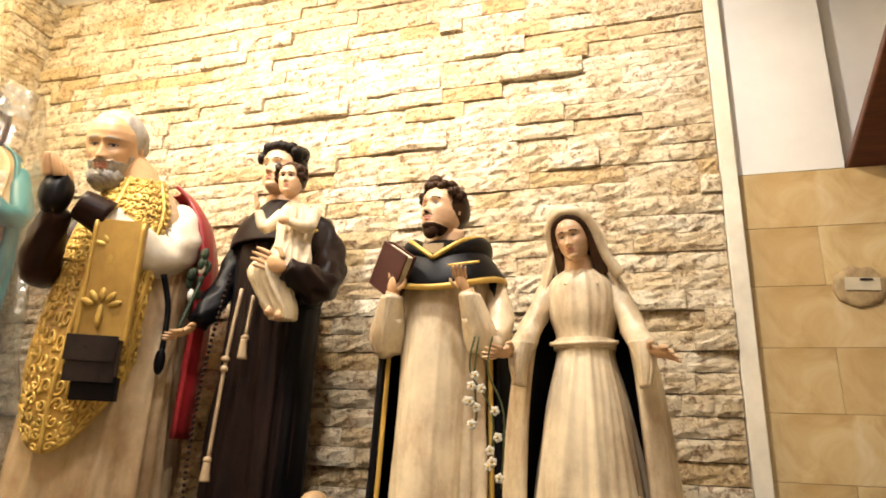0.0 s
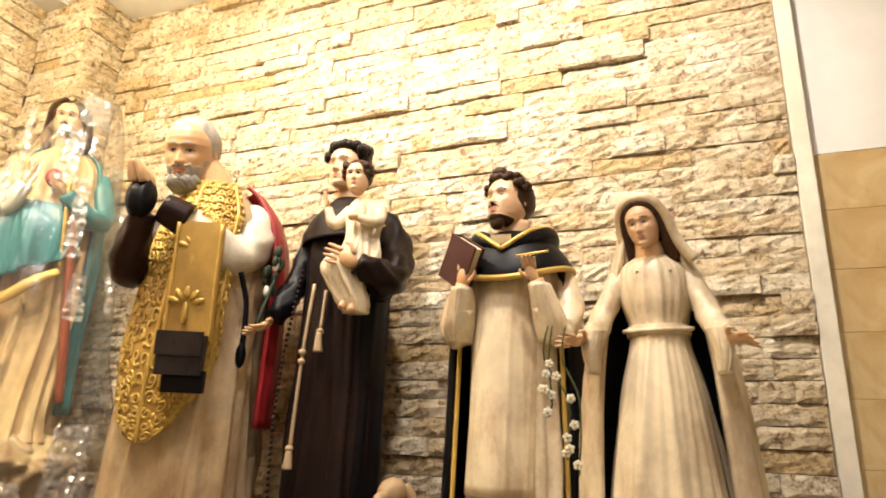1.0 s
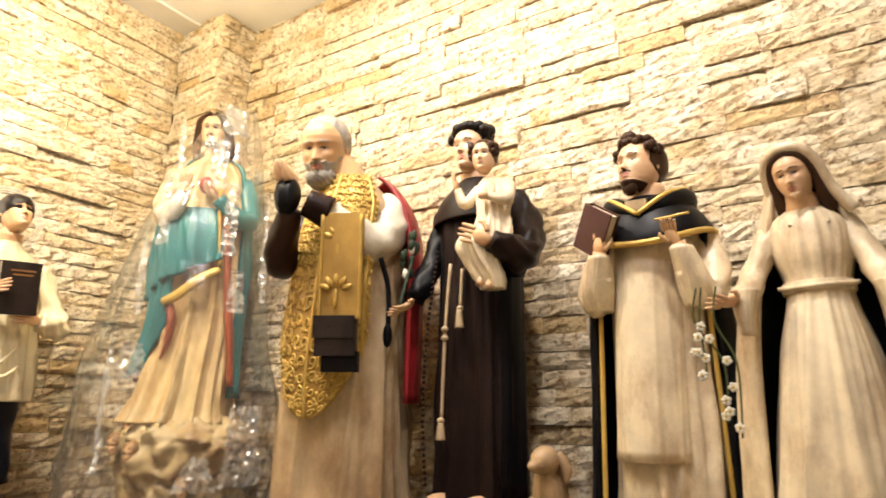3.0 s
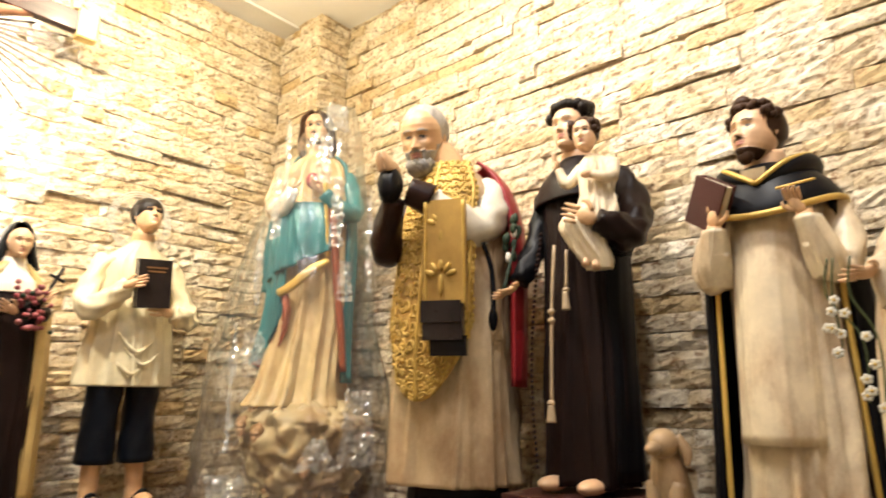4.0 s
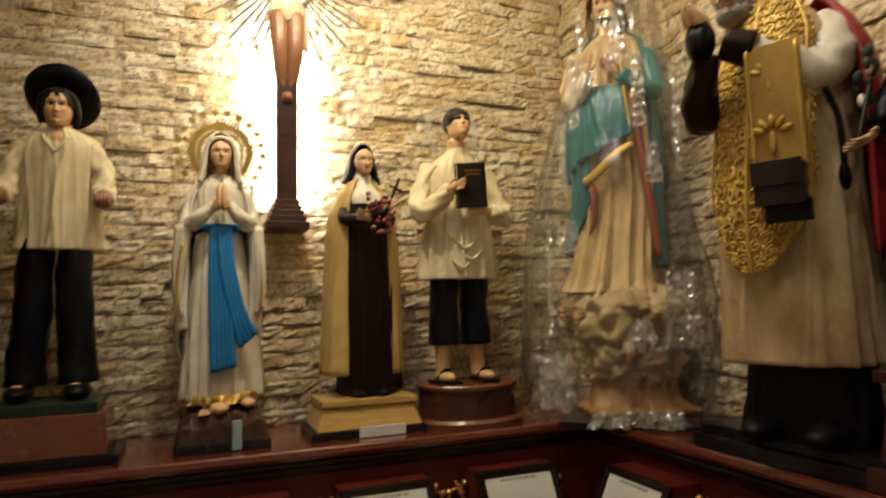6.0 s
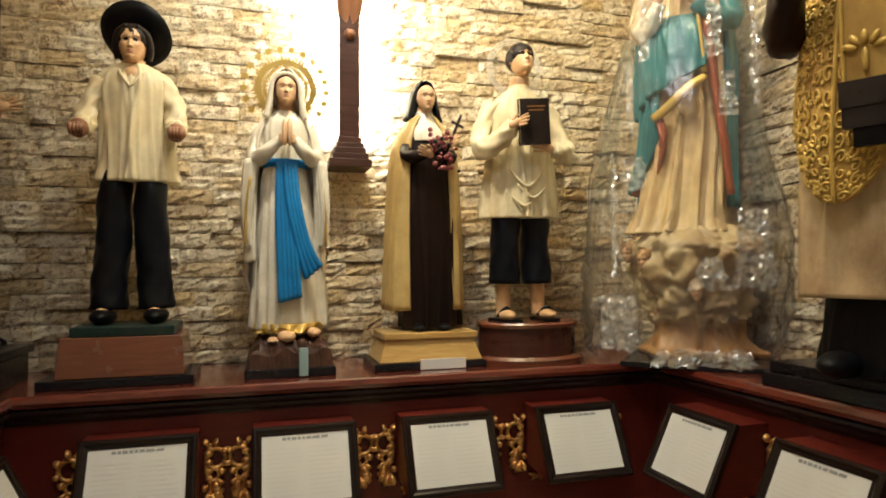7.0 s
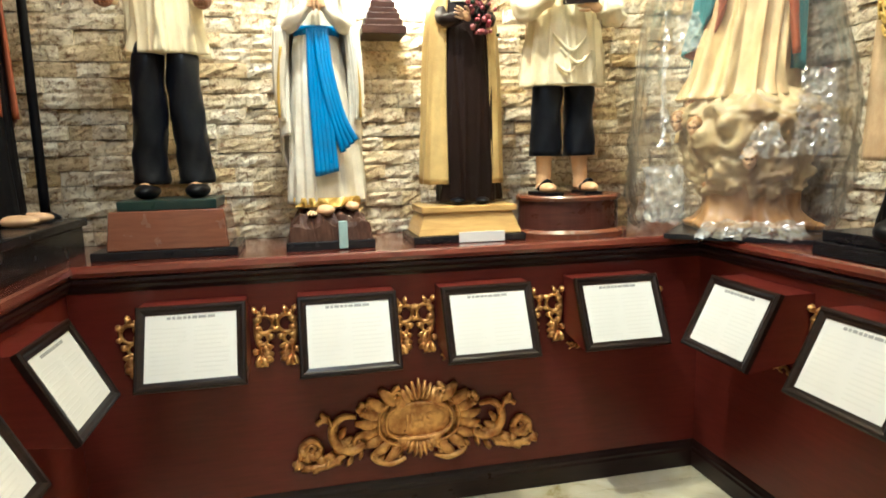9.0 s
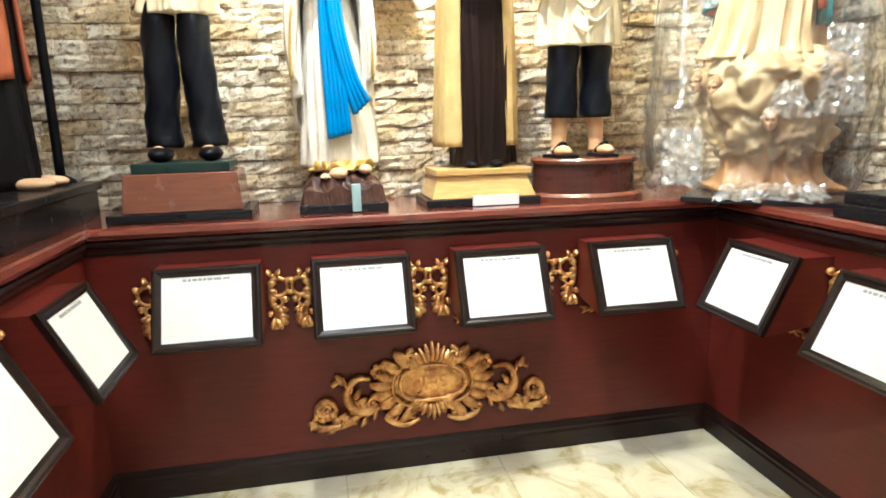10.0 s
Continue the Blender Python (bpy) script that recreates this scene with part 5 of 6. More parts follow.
S.grid(rows, P_BLACK)
S.done("farmer_statue", "farmer statue in cream shirt, dark trousers and black hat", "statue", STATUES)

# Dark-robed figure with a staff on the short side
S = Sculpt(-2.19, -0.79, 1.13, 180, 12)
S.loft([(1.14, 0, 0, 0.14, 0.12), (1.4, 0, 0, 0.13, 0.11), (1.7, 0, 0, 0.125, 0.1), (1.95, 0, 0, 0.13, 0.1), (2.12, 0, 0, 0.12, 0.08), (2.2, 0, 0, 0.05, 0.05)], P_BLACK, amp=0.15, top=0.2)
S.cloak([(1.38, 0, 0.01, 0.165, 0.13), (1.7, 0, 0.01, 0.16, 0.125), (2.0, 0, 0.005, 0.15, 0.115), (2.14, 0, 0, 0.13, 0.09), (2.2, 0, 0, 0.06, 0.06)], -70, 250, P_RUST, None, 0.012, amp=0.08, hem=lambda q: 0.1 * math.cos(6.28 * q))
cp = S.cloak([(1.93, 0, 0, 0.185, 0.145), (2.02, 0, 0, 0.172, 0.135), (2.12, 0, 0, 0.13, 0.1), (2.18, 0, 0, 0.06, 0.06)], -180, 179, P_BLACK, None, 0.01, amp=0.02)
S.tube([Vector(p) for p in cp[0][::4]], [0.007] * len(cp[0][::4]), P_TRIM, 8, sub=2)
for sx in (-0.06, 0.06):
    S.ball((sx, -0.12, 1.15), (0.034, 0.065, 0.02), P_PALE)
for sx in (-1, 1):
    S.tube([(sx * 0.12, 0, 2.1), (sx * 0.17, -0.05, 1.95), (sx * 0.15, -0.12, 1.95)], [0.045, 0.05, 0.04], P_RUST, 14)
    S.hand((sx * 0.15, -0.13, 1.95), (0, -0.8, 0.3), (0, 0.3, 0.9), 0.08, P_SKIN)
S.tube([(0, 0, 2.16), (0, -0.01, 2.26)], [0.045, 0.04], P_SKIN)
at, rot = S.head((0, -0.03, 2.32), 0.16, 0, 0, P_SKIN)
S.ball(at(0, 0.1, 0.1), (0.062, 0.068, 0.072), P_HAIR, rot)
S.ball(at(0, -0.25, -0.36), (0.035, 0.036, 0.034), P_HAIR, rot)
S.done("pilgrim_statue", "dark-robed statue with rust mantle standing on black pedestal", "statue", STATUES)

# ---- pedestals ----


def stepped(steps, bevel=0.004, bm=None):
    """Boxes on one another: (x0, x1, y0, y1, z0, z1)."""
    bm = bm or bmesh.new()
    for q in steps:
        box(*q, bevel, bm)
    return bm


def taper(x0, x1, y0, y1, z0, z1, inset):
    bm = bmesh.new()
    lo = [bm.verts.new(p) for p in ((x0, y0, z0), (x1, y0, z0), (x1, y1, z0), (x0, y1, z0))]
    i = inset
    hi = [bm.verts.new(p) for p in ((x0 + i, y0 + i, z1), (x1 - i, y0 + i, z1), (x1 - i, y1 - i, z1), (x0 + i, y1 - i, z1))]
    bm.faces.new(lo[::-1]), bm.faces.new(hi)
    for k in range(4):
        bm.faces.new((lo[k], lo[(k + 1) % 4], hi[(k + 1) % 4], hi[k]))
    bmesh.ops.bevel(bm, geom=bm.edges[:], offset=0.004, segments=2, affect="EDGES", profile=0.5)
    return bm


def pedestal(label, *pieces):
    """pieces: (name, mesh, material, label)"""
    ob = tagged(new("pedestal"), label, "pedestal", "statue pedestals")
    for name, bm, mat, lab in pieces:
        part(name, bm, mat, ob, lab)
    return ob


M_TANWOOD = wood_material("tan_wood", (0.42, 0.25, 0.07), (0.60, 0.39, 0.13), 0.3)
M_GREENBLACK = paint("green_black_plate", (0.014, 0.03, 0.026), (0.04, 0.05, 0.045), 0.3)
M_ROCK = paint("brown_rock", (0.055, 0.026, 0.018), (0.12, 0.06, 0.04), 0.35, 0.8, scale=25)
M_STREAM = paint("pale_blue_stream", (0.22, 0.40, 0.42), (0.5, 0.6, 0.6), 0.3)

pedestal("low black lacquered pedestal box under the friar statue", ("box", stepped([(-1.52, -0.86, 1.785, 2.2, TOP, 1.045)]), M_BLACKWOOD, ""), ("top_step", stepped([(-1.50, -0.88, 1.80, 2.19, 1.045, 1.08)]), M_BLACKWOOD, ""))
pedestal("dark red-brown wooden pedestal under the child-bearing statue", ("base_step", stepped([(-0.93, -0.51, 1.78, 2.2, TOP, 1.06)]), M_PEDDARK, ""), ("block", taper(-0.91, -0.53, 1.80, 2.18, 1.06, 1.27, 0.025), M_PEDDARK, ""), ("top_step", stepped([(-0.91, -0.53, 1.80, 2.18, 1.27, 1.299)]), M_PEDDARK, ""))
pedestal("dark wooden pedestal shared by preacher statue and dog", ("base_step", stepped([(-0.50, 0.015, 1.775, 2.19, TOP, 1.03)]), M_PEDDARK, ""), ("block", taper(-0.49, 0.01, 1.785, 2.18, 1.03, 1.16, 0.01), M_PEDDARK, ""), ("top_step", stepped([(-0.50, 0.015, 1.775, 2.19, 1.16, 1.184)]), M_PEDDARK, ""))
pedestal("low dark wooden pedestal under the lady statue", ("base_step", stepped([(0.03, 0.42, 1.77, 2.18, TOP, 1.03)]), M_PEDDARK, ""), ("block", taper(0.035, 0.415, 1.775, 2.16, 1.03, 1.085, 0.008), M_PEDDARK, ""))
ob = pedestal("thin black board under the plastic-wrapped statue", ("board", box(-0.27, 0.27, -0.21, 0.21, 0, 0.02, 0.003), M_BLACKWOOD, ""))
ob.matrix_world = pose(-1.968, 1.905, TOP, 0, 0, 47)


def oval(rows, n=48):
    bm = bmesh.new()
    rings = [[bm.verts.new((b * math.cos(2 * math.pi * k / n), a * math.sin(2 * math.pi * k / n), z)) for k in range(n)] for z, a, b in rows]
    for p, q in zip(rings, rings[1:]):
        for k in range(n):
            bm.faces.new((p[k], p[(k + 1) % n], q[(k + 1) % n], q[k]))
    bm.faces.new(rings[0][::-1]), bm.faces.new(rings[-1])
    return bm


ob = pedestal("oval dark mahogany pedestal under the martyr statue", ("foot", oval([(0, 0.245, 0.19), (0.02, 0.248, 0.193), (0.032, 0.235, 0.18)]), M_PEDESTAL, ""), ("drum", oval([(0.032, 0.212, 0.158), (0.145, 0.208, 0.155)]), M_PEDDARK, "dark drum"), ("top_step", oval([(0.145, 0.218, 0.165), (0.158, 0.222, 0.168), (0.165, 0.216, 0.162)]), M_PEDESTAL, ""))
ob.location = (-2.285, 1.3, TOP)
pedestal("tan wooden pedestal with black foot under the nun statue", ("foot", stepped([(-2.43, -2.155, 0.625, 1.07, TOP, 1.03)]), M_BLACKWOOD, "black foot"), ("block", taper(-2.425, -2.165, 0.645, 1.055, 1.03, 1.115, 0.03), M_TANWOOD, "varnished tan block"), ("top_step", stepped([(-2.41, -2.18, 0.665, 1.04, 1.115, 1.14)]), M_TANWOOD, ""), ("plate", box(-2.156, -2.148, 0.80, 0.98, 1.003, 1.042, 0.001), M_PAPER, "white label plate"))
rock = bmesh.new()
bmesh.ops.create_grid(rock, x_segments=26, y_segments=26, size=0.5)
rr = random.Random(3)
for v in rock.verts:
    e = max(abs(v.co.x), abs(v.co.y))
    h = 0.122 + 0.03 * noise.noise(v.co * 7) + 0.014 * noise.noise(v.co * 19) - 0.05 * max(0.0, e - 0.36) / 0.13
    v.co.z = 0.03 if e > 0.49 else h
    v.co.x, v.co.y = v.co.x * 0.27 * (1 + 0.04 * noise.noise(v.co * 9)), v.co.y * 0.31
bmesh.ops.translate(rock, verts=rock.verts, vec=(-2.295, 0.322, TOP))
pedestal("dark rocky pedestal with a pale stream under the blue-sashed statue", ("plinth", stepped([(-2.44, -2.148, 0.163, 0.482, TOP, 1.034)]), M_BLACKWOOD, "black plinth"), ("rock", rock, M_ROCK, "dark brown modelled rock"), ("stream", box(-2.157, -2.143, 0.35, 0.382, 1.005, 1.105, 0.003), M_STREAM, "pale blue stream"))
pedestal("wooden pedestal with black foot under the farmer statue", ("foot", stepped([(-2.43, -2.14, -0.475, -0.0, TOP, 1.032)]), M_BLACKWOOD, "black foot"), ("block", taper(-2.42, -2.15, -0.425, -0.03, 1.032, 1.166, 0.012), M_PEDESTAL, "reddish varnished block"), ("plate", stepped([(-2.42, -2.165, -0.385, -0.065, 1.166, 1.20)]), M_GREENBLACK, "green-black plate"))
pedestal("long black lacquered pedestal on the short side", ("box", stepped([(-2.42, -1.66, -0.98, -0.575, TOP, 1.10)]), M_BLACKWOOD, ""), ("top_step", stepped([(-2.435, -1.645, -0.985, -0.56, 1.10, 1.13)], 0.006), M_BLACKWOOD, ""))

# ---- staff beside the dark-robed statue ----
S = Sculpt(-2.44, -0.70, 1.13, 0, 1)
S.tube([(0, 0, 1.145), (0, 0, 1.7), (0, 0, 2.42)], [0.017, 0.016, 0.014], P_BLACK, 14)
S.loft([(1.13, 0, 0, 0.05, 0.05), (1.14, 0, 0, 0.045, 0.045), (1.155, 0, 0, 0.02, 0.02)], P_BLACK, 24)
S.done("staff", "slim black standing staff on a small round foot", "staff")

# ---- halos ----
M_BRASS = Mat("brass_halo", 0.28, 0.9).colour((0.62, 0.43, 0.12)).m
M_SILVER = Mat("tinned_rays", 0.35, 0.7).colour((0.72, 0.71, 0.68)).m


def ring_bm(r, w, n=64, teeth=0.0, count=32):
    bm = bmesh.new()
    rows = []
    for rad, y in ((r - w, -0.002), (r + w, -0.002), (r + w, 0.002), (r - w, 0.002)):
        rows.append([bm.verts.new(((rad + (teeth * (k % 2) if rad > r else 0)) * math.cos(2 * math.pi * k / n), y, (rad + (teeth * (k % 2) if rad > r else 0)) * math.sin(2 * math.pi * k / n))) for k in range(n)])
    for a in range(4):
        for k in range(n):
            bm.faces.new((rows[a][k], rows[a][(k + 1) % n], rows[(a + 1) % 4][(k + 1) % n], rows[(a + 1) % 4][k]))
    return bm


halo = tagged(new("halo"), "brass filigree halo ringed with small stars", "halo")
halo.matrix_world = pose(-2.365, 0.312, 2.098, 0, 0, 90)
part("ring", ring_bm(0.104, 0.009, 96, 0.008), M_BRASS, halo)
for k in range(56):
    spike = bmesh.new()
    bmesh.ops.create_cube(spike, size=1, matrix=Matrix.Rotation(2 * math.pi * k / 56, 4, "Y") @ Matrix.Translation((0.1, 0, 0)) @ Matrix.Diagonal((0.05 + 0.014 * (k % 2), 0.002, 0.0068, 1)))
    part("spike", spike, M_BRASS, halo)
part("inner_ring", ring_bm(0.080, 0.0045), M_BRASS, halo)
for k in range(16):
    a = radians(-35 + 250 * k / 15)
    sb = bmesh.new()
    ring = [sb.verts.new((math.cos(a) * 0.158 + math.cos(t) * rad, y, math.sin(a) * 0.158 + math.sin(t) * rad)) for y in (-0.002, 0.002) for q in range(12) for t, rad in ((2 * math.pi * q / 12, 0.019 if q % 2 else 0.010),)]
    for q in range(12):
        sb.faces.new((ring[q], ring[(q + 1) % 12], ring[12 + (q + 1) % 12], ring[12 + q]))
    sb.faces.new(ring[:12][::-1]), sb.faces.new(ring[12:])
    box(math.cos(a) * 0.158 - 0.0012, math.cos(a) * 0.158 + 0.0012, -0.001, 0.001, math.sin(a) * 0.158 - 0.0012, math.sin(a) * 0.158 + 0.0012, 0, sb)
    part("star", sb, M_BRASS, halo)
    wire = bmesh.new()
    m = Matrix.Rotation(-a, 4, "Y")
    bmesh.ops.create_cube(wire, size=1, matrix=m @ Matrix.Translation((0.128, 0, 0)) @ Matrix.Diagonal((0.05, 0.0018, 0.0018, 1)))
    part("ray", wire, M_BRASS, halo)
part("stem", box(-0.004, 0.004, -0.001, 0.0012, -0.2, -0.08), M_BRASS, halo)

halo = tagged(new("halo"), "thin silvery wire halo behind the martyr statue", "halo")
halo.matrix_world = pose(-2.345, 1.28, 2.258, 0, 0, 90)
for rad in (0.105, 0.115, 0.125):
    part("ring", ring_bm(rad, 0.0022), M_SILVER, halo)
for k in range(24):
    wire = bmesh.new()
    bmesh.ops.create_cube(wire, size=1, matrix=Matrix.Rotation(2 * math.pi * k / 24, 4, "Y") @ Matrix.Translation((0.1, 0, 0)) @ Matrix.Diagonal((0.06, 0.0022, 0.0022, 1)))
    part("ray", wire, M_SILVER, halo)
part("stem", box(-0.003, 0.003, -0.001, 0.0012, -0.2, -0.1), M_SILVER, halo)

# ---- crucifix on the west wall, lit from behind ----
M_RAY = paint("bronzed_rays", (0.10, 0.06, 0.03), (0.05, 0.03, 0.02), 0.5, 0.7)
M_TIP = paint("gilt_tip", (0.62, 0.47, 0.17), (0.42, 0.28, 0.08), 0.4, 0.6, metal=0.2)
cross = tagged(new("crucifix"), "dark wooden wall crucifix with rays, lit from behind", "crucifix")
cx, cy = -2.47, 0.577
M_CROSS = wood_material("cross_wood", (0.028, 0.012, 0.010), (0.06, 0.026, 0.02), 0.34, 0.2)
part("shaft", box(cx - 0.02, cx + 0.02, cy - 0.043, cy + 0.043, 1.93, 3.42, 0.004), M_CROSS, cross, "dark brown shaft")
part("crossbar", box(cx - 0.021, cx + 0.021, cy - 0.40, cy + 0.40, 3.035, 3.125, 0.004), M_CROSS, cross)
for sy in (-1, 1):
    part("arm_tip", box(cx - 0.026, cx + 0.026, *sorted((cy + sy * 0.395, cy + sy * 0.475)), 3.012, 3.148, 0.008), M_TIP, cross, "gilt tip")
part("head_tip", box(cx - 0.026, cx + 0.026, cy - 0.053, cy + 0.053, 3.40, 3.46, 0.006), M_TIP, cross, "gilt tip")
foot = bmesh.new()
for h, z0, z1 in ((0.05, 1.915, 1.94), (0.058, 1.895, 1.915), (0.066, 1.87, 1.895), (0.075, 1.845, 1.87), (0.088, 1.812, 1.845)):
    box(W2_X, cx + h * 0.6, cy - h, cy + h, z0, z1, 0.003, foot)
part("foot", foot, M_CROSS, cross, "stepped moulded foot")
for k in range(54):
    a = 2 * math.pi * k / 54
    ray = bmesh.new()
    l0, l1 = 0.13, 0.27 + 0.055 * (k % 3)
    w = 0.0065
    vs = [ray.verts.new((x, y, z)) for x in (-0.002, 0.002) for y, z in ((l0, -w), (l1, -w * 0.6), (l1 + 0.02, 0), (l1, w * 0.6), (l0, w))]
    ray.faces.new(vs[:5]), ray.faces.new(vs[5:][::-1])
    for q in range(5):
        ray.faces.new((vs[q], vs[(q + 1) % 5], vs[5 + (q + 1) % 5], vs[5 + q]))
    o = part("ray", ray, M_RAY, cross)
    o.matrix_world = pose(cx - 0.028, cy, 2.93) @ Matrix.Rotation(a, 4, "X")
part("ray_ring", ring_bm(0.135, 0.012), M_RAY, cross).matrix_world = pose(cx - 0.03, cy, 2.93, 0, 0, 90)
M_TUBE = bpy.data.materials.new("lamp_tube")
M_TUBE.use_nodes = True
M_TUBE.node_tree.nodes["Principled BSDF"].inputs["Emission Color"].default_value = (1, 0.95, 0.82, 1)
M_TUBE.node_tree.nodes["Principled BSDF"].inputs["Emission Strength"].default_value = 6.0
part("lamp_tube", box(cx - 0.042, cx - 0.022, cy - 0.02, cy + 0.02, 1.95, 3.05, 0.004), M_TUBE, cross, "glowing light strip behind the shaft")
part("bracket", box(W2_X, cx - 0.02, cy - 0.012, cy + 0.012, 3.15, 3.18, 0.002), M_CROSS, cross)

S = Sculpt(cx + 0.022, cy, 2.3, 90, 14)
S.loft([(2.71, 0, -0.035, 0.075, 0.045), (2.76, 0, -0.04, 0.07, 0.05), (2.82, 0, -0.04, 0.062, 0.045)], P_CREAM, amp=0.15)
# The darker skin colour stands in for the body being lit from behind.
S.loft([(2.8, 0, -0.04, 0.055, 0.038), (2.88, 0, -0.042, 0.062, 0.045), (2.96, 0, -0.04, 0.078, 0.045), (3.01, 0, -0.038, 0.055, 0.035), (3.05, 0, -0.04, 0.03, 0.03)], P_DKSKIN)
S.cloak([(2.6, 0.065, -0.03, 0.03, 0.02), (2.7, 0.065, -0.035, 0.026, 0.02), (2.77, 0.06, -0.04, 0.02, 0.02)], -180, 60, P_CREAM, None, 0.006, 16)
for sx in (-1, 1):
    S.tube([(sx * 0.035, -0.04, 2.74), (sx * 0.032, -0.075, 2.58), (sx * 0.02, -0.045, 2.46), (sx * 0.008, -0.04, 2.40)], [0.042, 0.034, 0.027, 0.018], P_DKSKIN, 14)
    S.ball((sx * 0.006, -0.055, 2.375), (0.018, 0.035, 0.024), P_DKSKIN)
    S.tube([(sx * 0.07, -0.04, 2.985), (sx * 0.18, -0.04, 3.03), (sx * 0.3, -0.035, 3.075), (sx * 0.345, -0.035, 3.085)], [0.026, 0.022, 0.017, 0.012], P_DKSKIN, 12)
    S.hand((sx * 0.335, -0.035, 3.083), (sx, 0, 0.25), (0, -0.3, 0.9), 0.055, P_DKSKIN, 0.2, 0.5)
at, rot = S.head((0.01, -0.065, 3.1), 0.125, -10, 18, P_DKSKIN, P_HAIR)
S.ball(at(0, 0.1, 0.1), (0.05, 0.054, 0.062), P_HAIR, rot)
for sx in (-1, 1):
    S.tube([at(sx * 0.1, -0.25, 0.42), at(sx * 0.36, -0.12, 0.1), at(sx * 0.4, 0.0, -0.4), at(sx * 0.3, -0.1, -0.75)], [0.01, 0.014, 0.015, 0.008], P_HAIR, 10)
S.done("corpus_statue", "painted crucified figure fixed to the wall crucifix", "statue")

# ---- clear plastic over the corner statue ----
m = bpy.data.materials.new("clear_plastic")
m.use_nodes = True
nt = m.node_tree
nt.nodes.remove(nt.nodes["Principled BSDF"])
tr, gl, fr, lim, mx, df, hz = (nt.nodes.new("ShaderNode" + k) for k in ("BsdfTransparent", "BsdfGlossy", "Fresnel", "Math", "MixShader", "BsdfDiffuse", "MixShader"))
tr.inputs[0].default_value = (0.985, 0.985, 0.98, 1)
df.inputs[0].default_value = (0.8, 0.8, 0.78, 1)
gl.inputs["Roughness"].default_value = 0.13
fr.inputs["IOR"].default_value = 1.5
lim.operation = "MINIMUM"
lim.inputs[1].default_value = 0.4
hz.inputs[0].default_value = 0.04
for a, b in ((fr.outputs[0], lim.inputs[0]), (lim.outputs[0], mx.inputs[0]), (tr.outputs[0], hz.inputs[1]), (df.outputs[0], hz.inputs[2]), (hz.outputs[0], mx.inputs[1]), (gl.outputs[0], mx.inputs[2]), (mx.outputs[0], nt.nodes["Material Output"].inputs[0])):
    nt.links.new(a, b)
wave, tc, bp = (nt.nodes.new("ShaderNode" + k) for k in ("TexNoise", "TexCoord", "Bump"))
wave.inputs["Scale"].default_value, wave.inputs["Detail"].default_value = 22, 3
bp.inputs["Strength"].default_value, bp.inputs["Distance"].default_value = 0.3, 0.01
nt.links.new(tc.outputs["Object"], wave.inputs["Vector"])
nt.links.new(wave.outputs["Fac"], bp.inputs["Height"])
nt.links.new(bp.outputs[0], gl.inputs["Normal"])
M_PLASTIC = m
bm = bmesh.new()
rows = []
# height, reach to either side, depth
prof = smooth_path([(1.03, -0.44, 0.30, 0.26), (1.12, -0.46, 0.33, 0.27), (1.35, -0.45, 0.36, 0.27), (1.6, -0.43, 0.34, 0.26), (1.93, -0.38, 0.27, 0.23), (2.2, -0.30, 0.24, 0.2), (2.47, -0.21, 0.205, 0.17), (2.67, -0.12, 0.18, 0.14), (2.80, -0.06, 0.16, 0.1), (2.86, -0.02, 0.145, 0.06), (2.885, 0.0, 0.14, 0.015)], 7)
foil = random.Random(5)
NW = 120
for z, s0, s1, dp in prof:
    ring = []
    low = min(1.0, max(0.0, (1.75 - z) / 0.35))
    for k in range(NW):
        a = 2 * math.pi * k / NW
        ca, sa = math.cos(a), math.sin(a)
        p = Vector((ca * 3.0, sa * 3.0, z * 0.7 + 0.6 * ca))
        q = Vector((ca * 3.2, sa * 3.2, z * 7))
        crease = 0.07 * abs(noise.noise(p)) + 0.05 * abs(noise.noise(p * 2.3)) - 0.035
        crumple = 0.16 * abs(noise.noise(q)) + 0.10 * abs(noise.noise(q * 2.2)) + 0.05 * abs(noise.noise(q * 4.5)) - 0.09
        g = 1 + crease * (1 - 0.6 * low) + crumple * low + 0.06 * noise.noise(q * 0.6)
        ring.append(bm.verts.new(((s0 + s1) / 2 + (s1 - s0) / 2 * g * math.copysign(abs(ca) ** 0.85, ca), dp * g * sa, z + 0.012 * noise.noise(q * 0.5))))
    rows.append(ring)
for a, b in zip(rows, rows[1:]):
    for k in range(NW):
        j = (k + 1) % NW
        bm.faces.new((a[k], a[j], b[j], b[k]))
bm.faces.new(rows[-1])
wrap = tagged(part("plastic_wrap", bm, M_PLASTIC, smooth=True), "crumpled clear plastic sheet draped over the corner statue", "plastic wrap")
wrap.matrix_world = pose(-1.968, 1.895, 0, 0, 0, 47)
wrap.visible_shadow = False

# creased, doubled-up patches of the same sheet, which catch the lamps
m = Mat("creased_highlight_plastic", 0.22)
m.t.nodes.remove(m.b)
gl, tr, df, ma, mb = (m.add("ShaderNode" + k) for k in ("BsdfGlossy", "BsdfTransparent", "BsdfDiffuse", "MixShader", "MixShader"))
gl.inputs["Roughness"].default_value = 0.24
# Diffuse white mixed in paints pale highlight streaks onto the film.
df.inputs[0].default_value = (0.85, 0.85, 0.82, 1)
ma.inputs[0].default_value, mb.inputs[0].default_value = 0.26, 0.3
for a, b in ((tr.outputs[0], ma.inputs[1]), (df.outputs[0], ma.inputs[2]), (ma.outputs[0], mb.inputs[1]), (gl.outputs[0], mb.inputs[2]), (mb.outputs[0], m.t.nodes["Material Output"].inputs[0])):
    m.link(a, b)
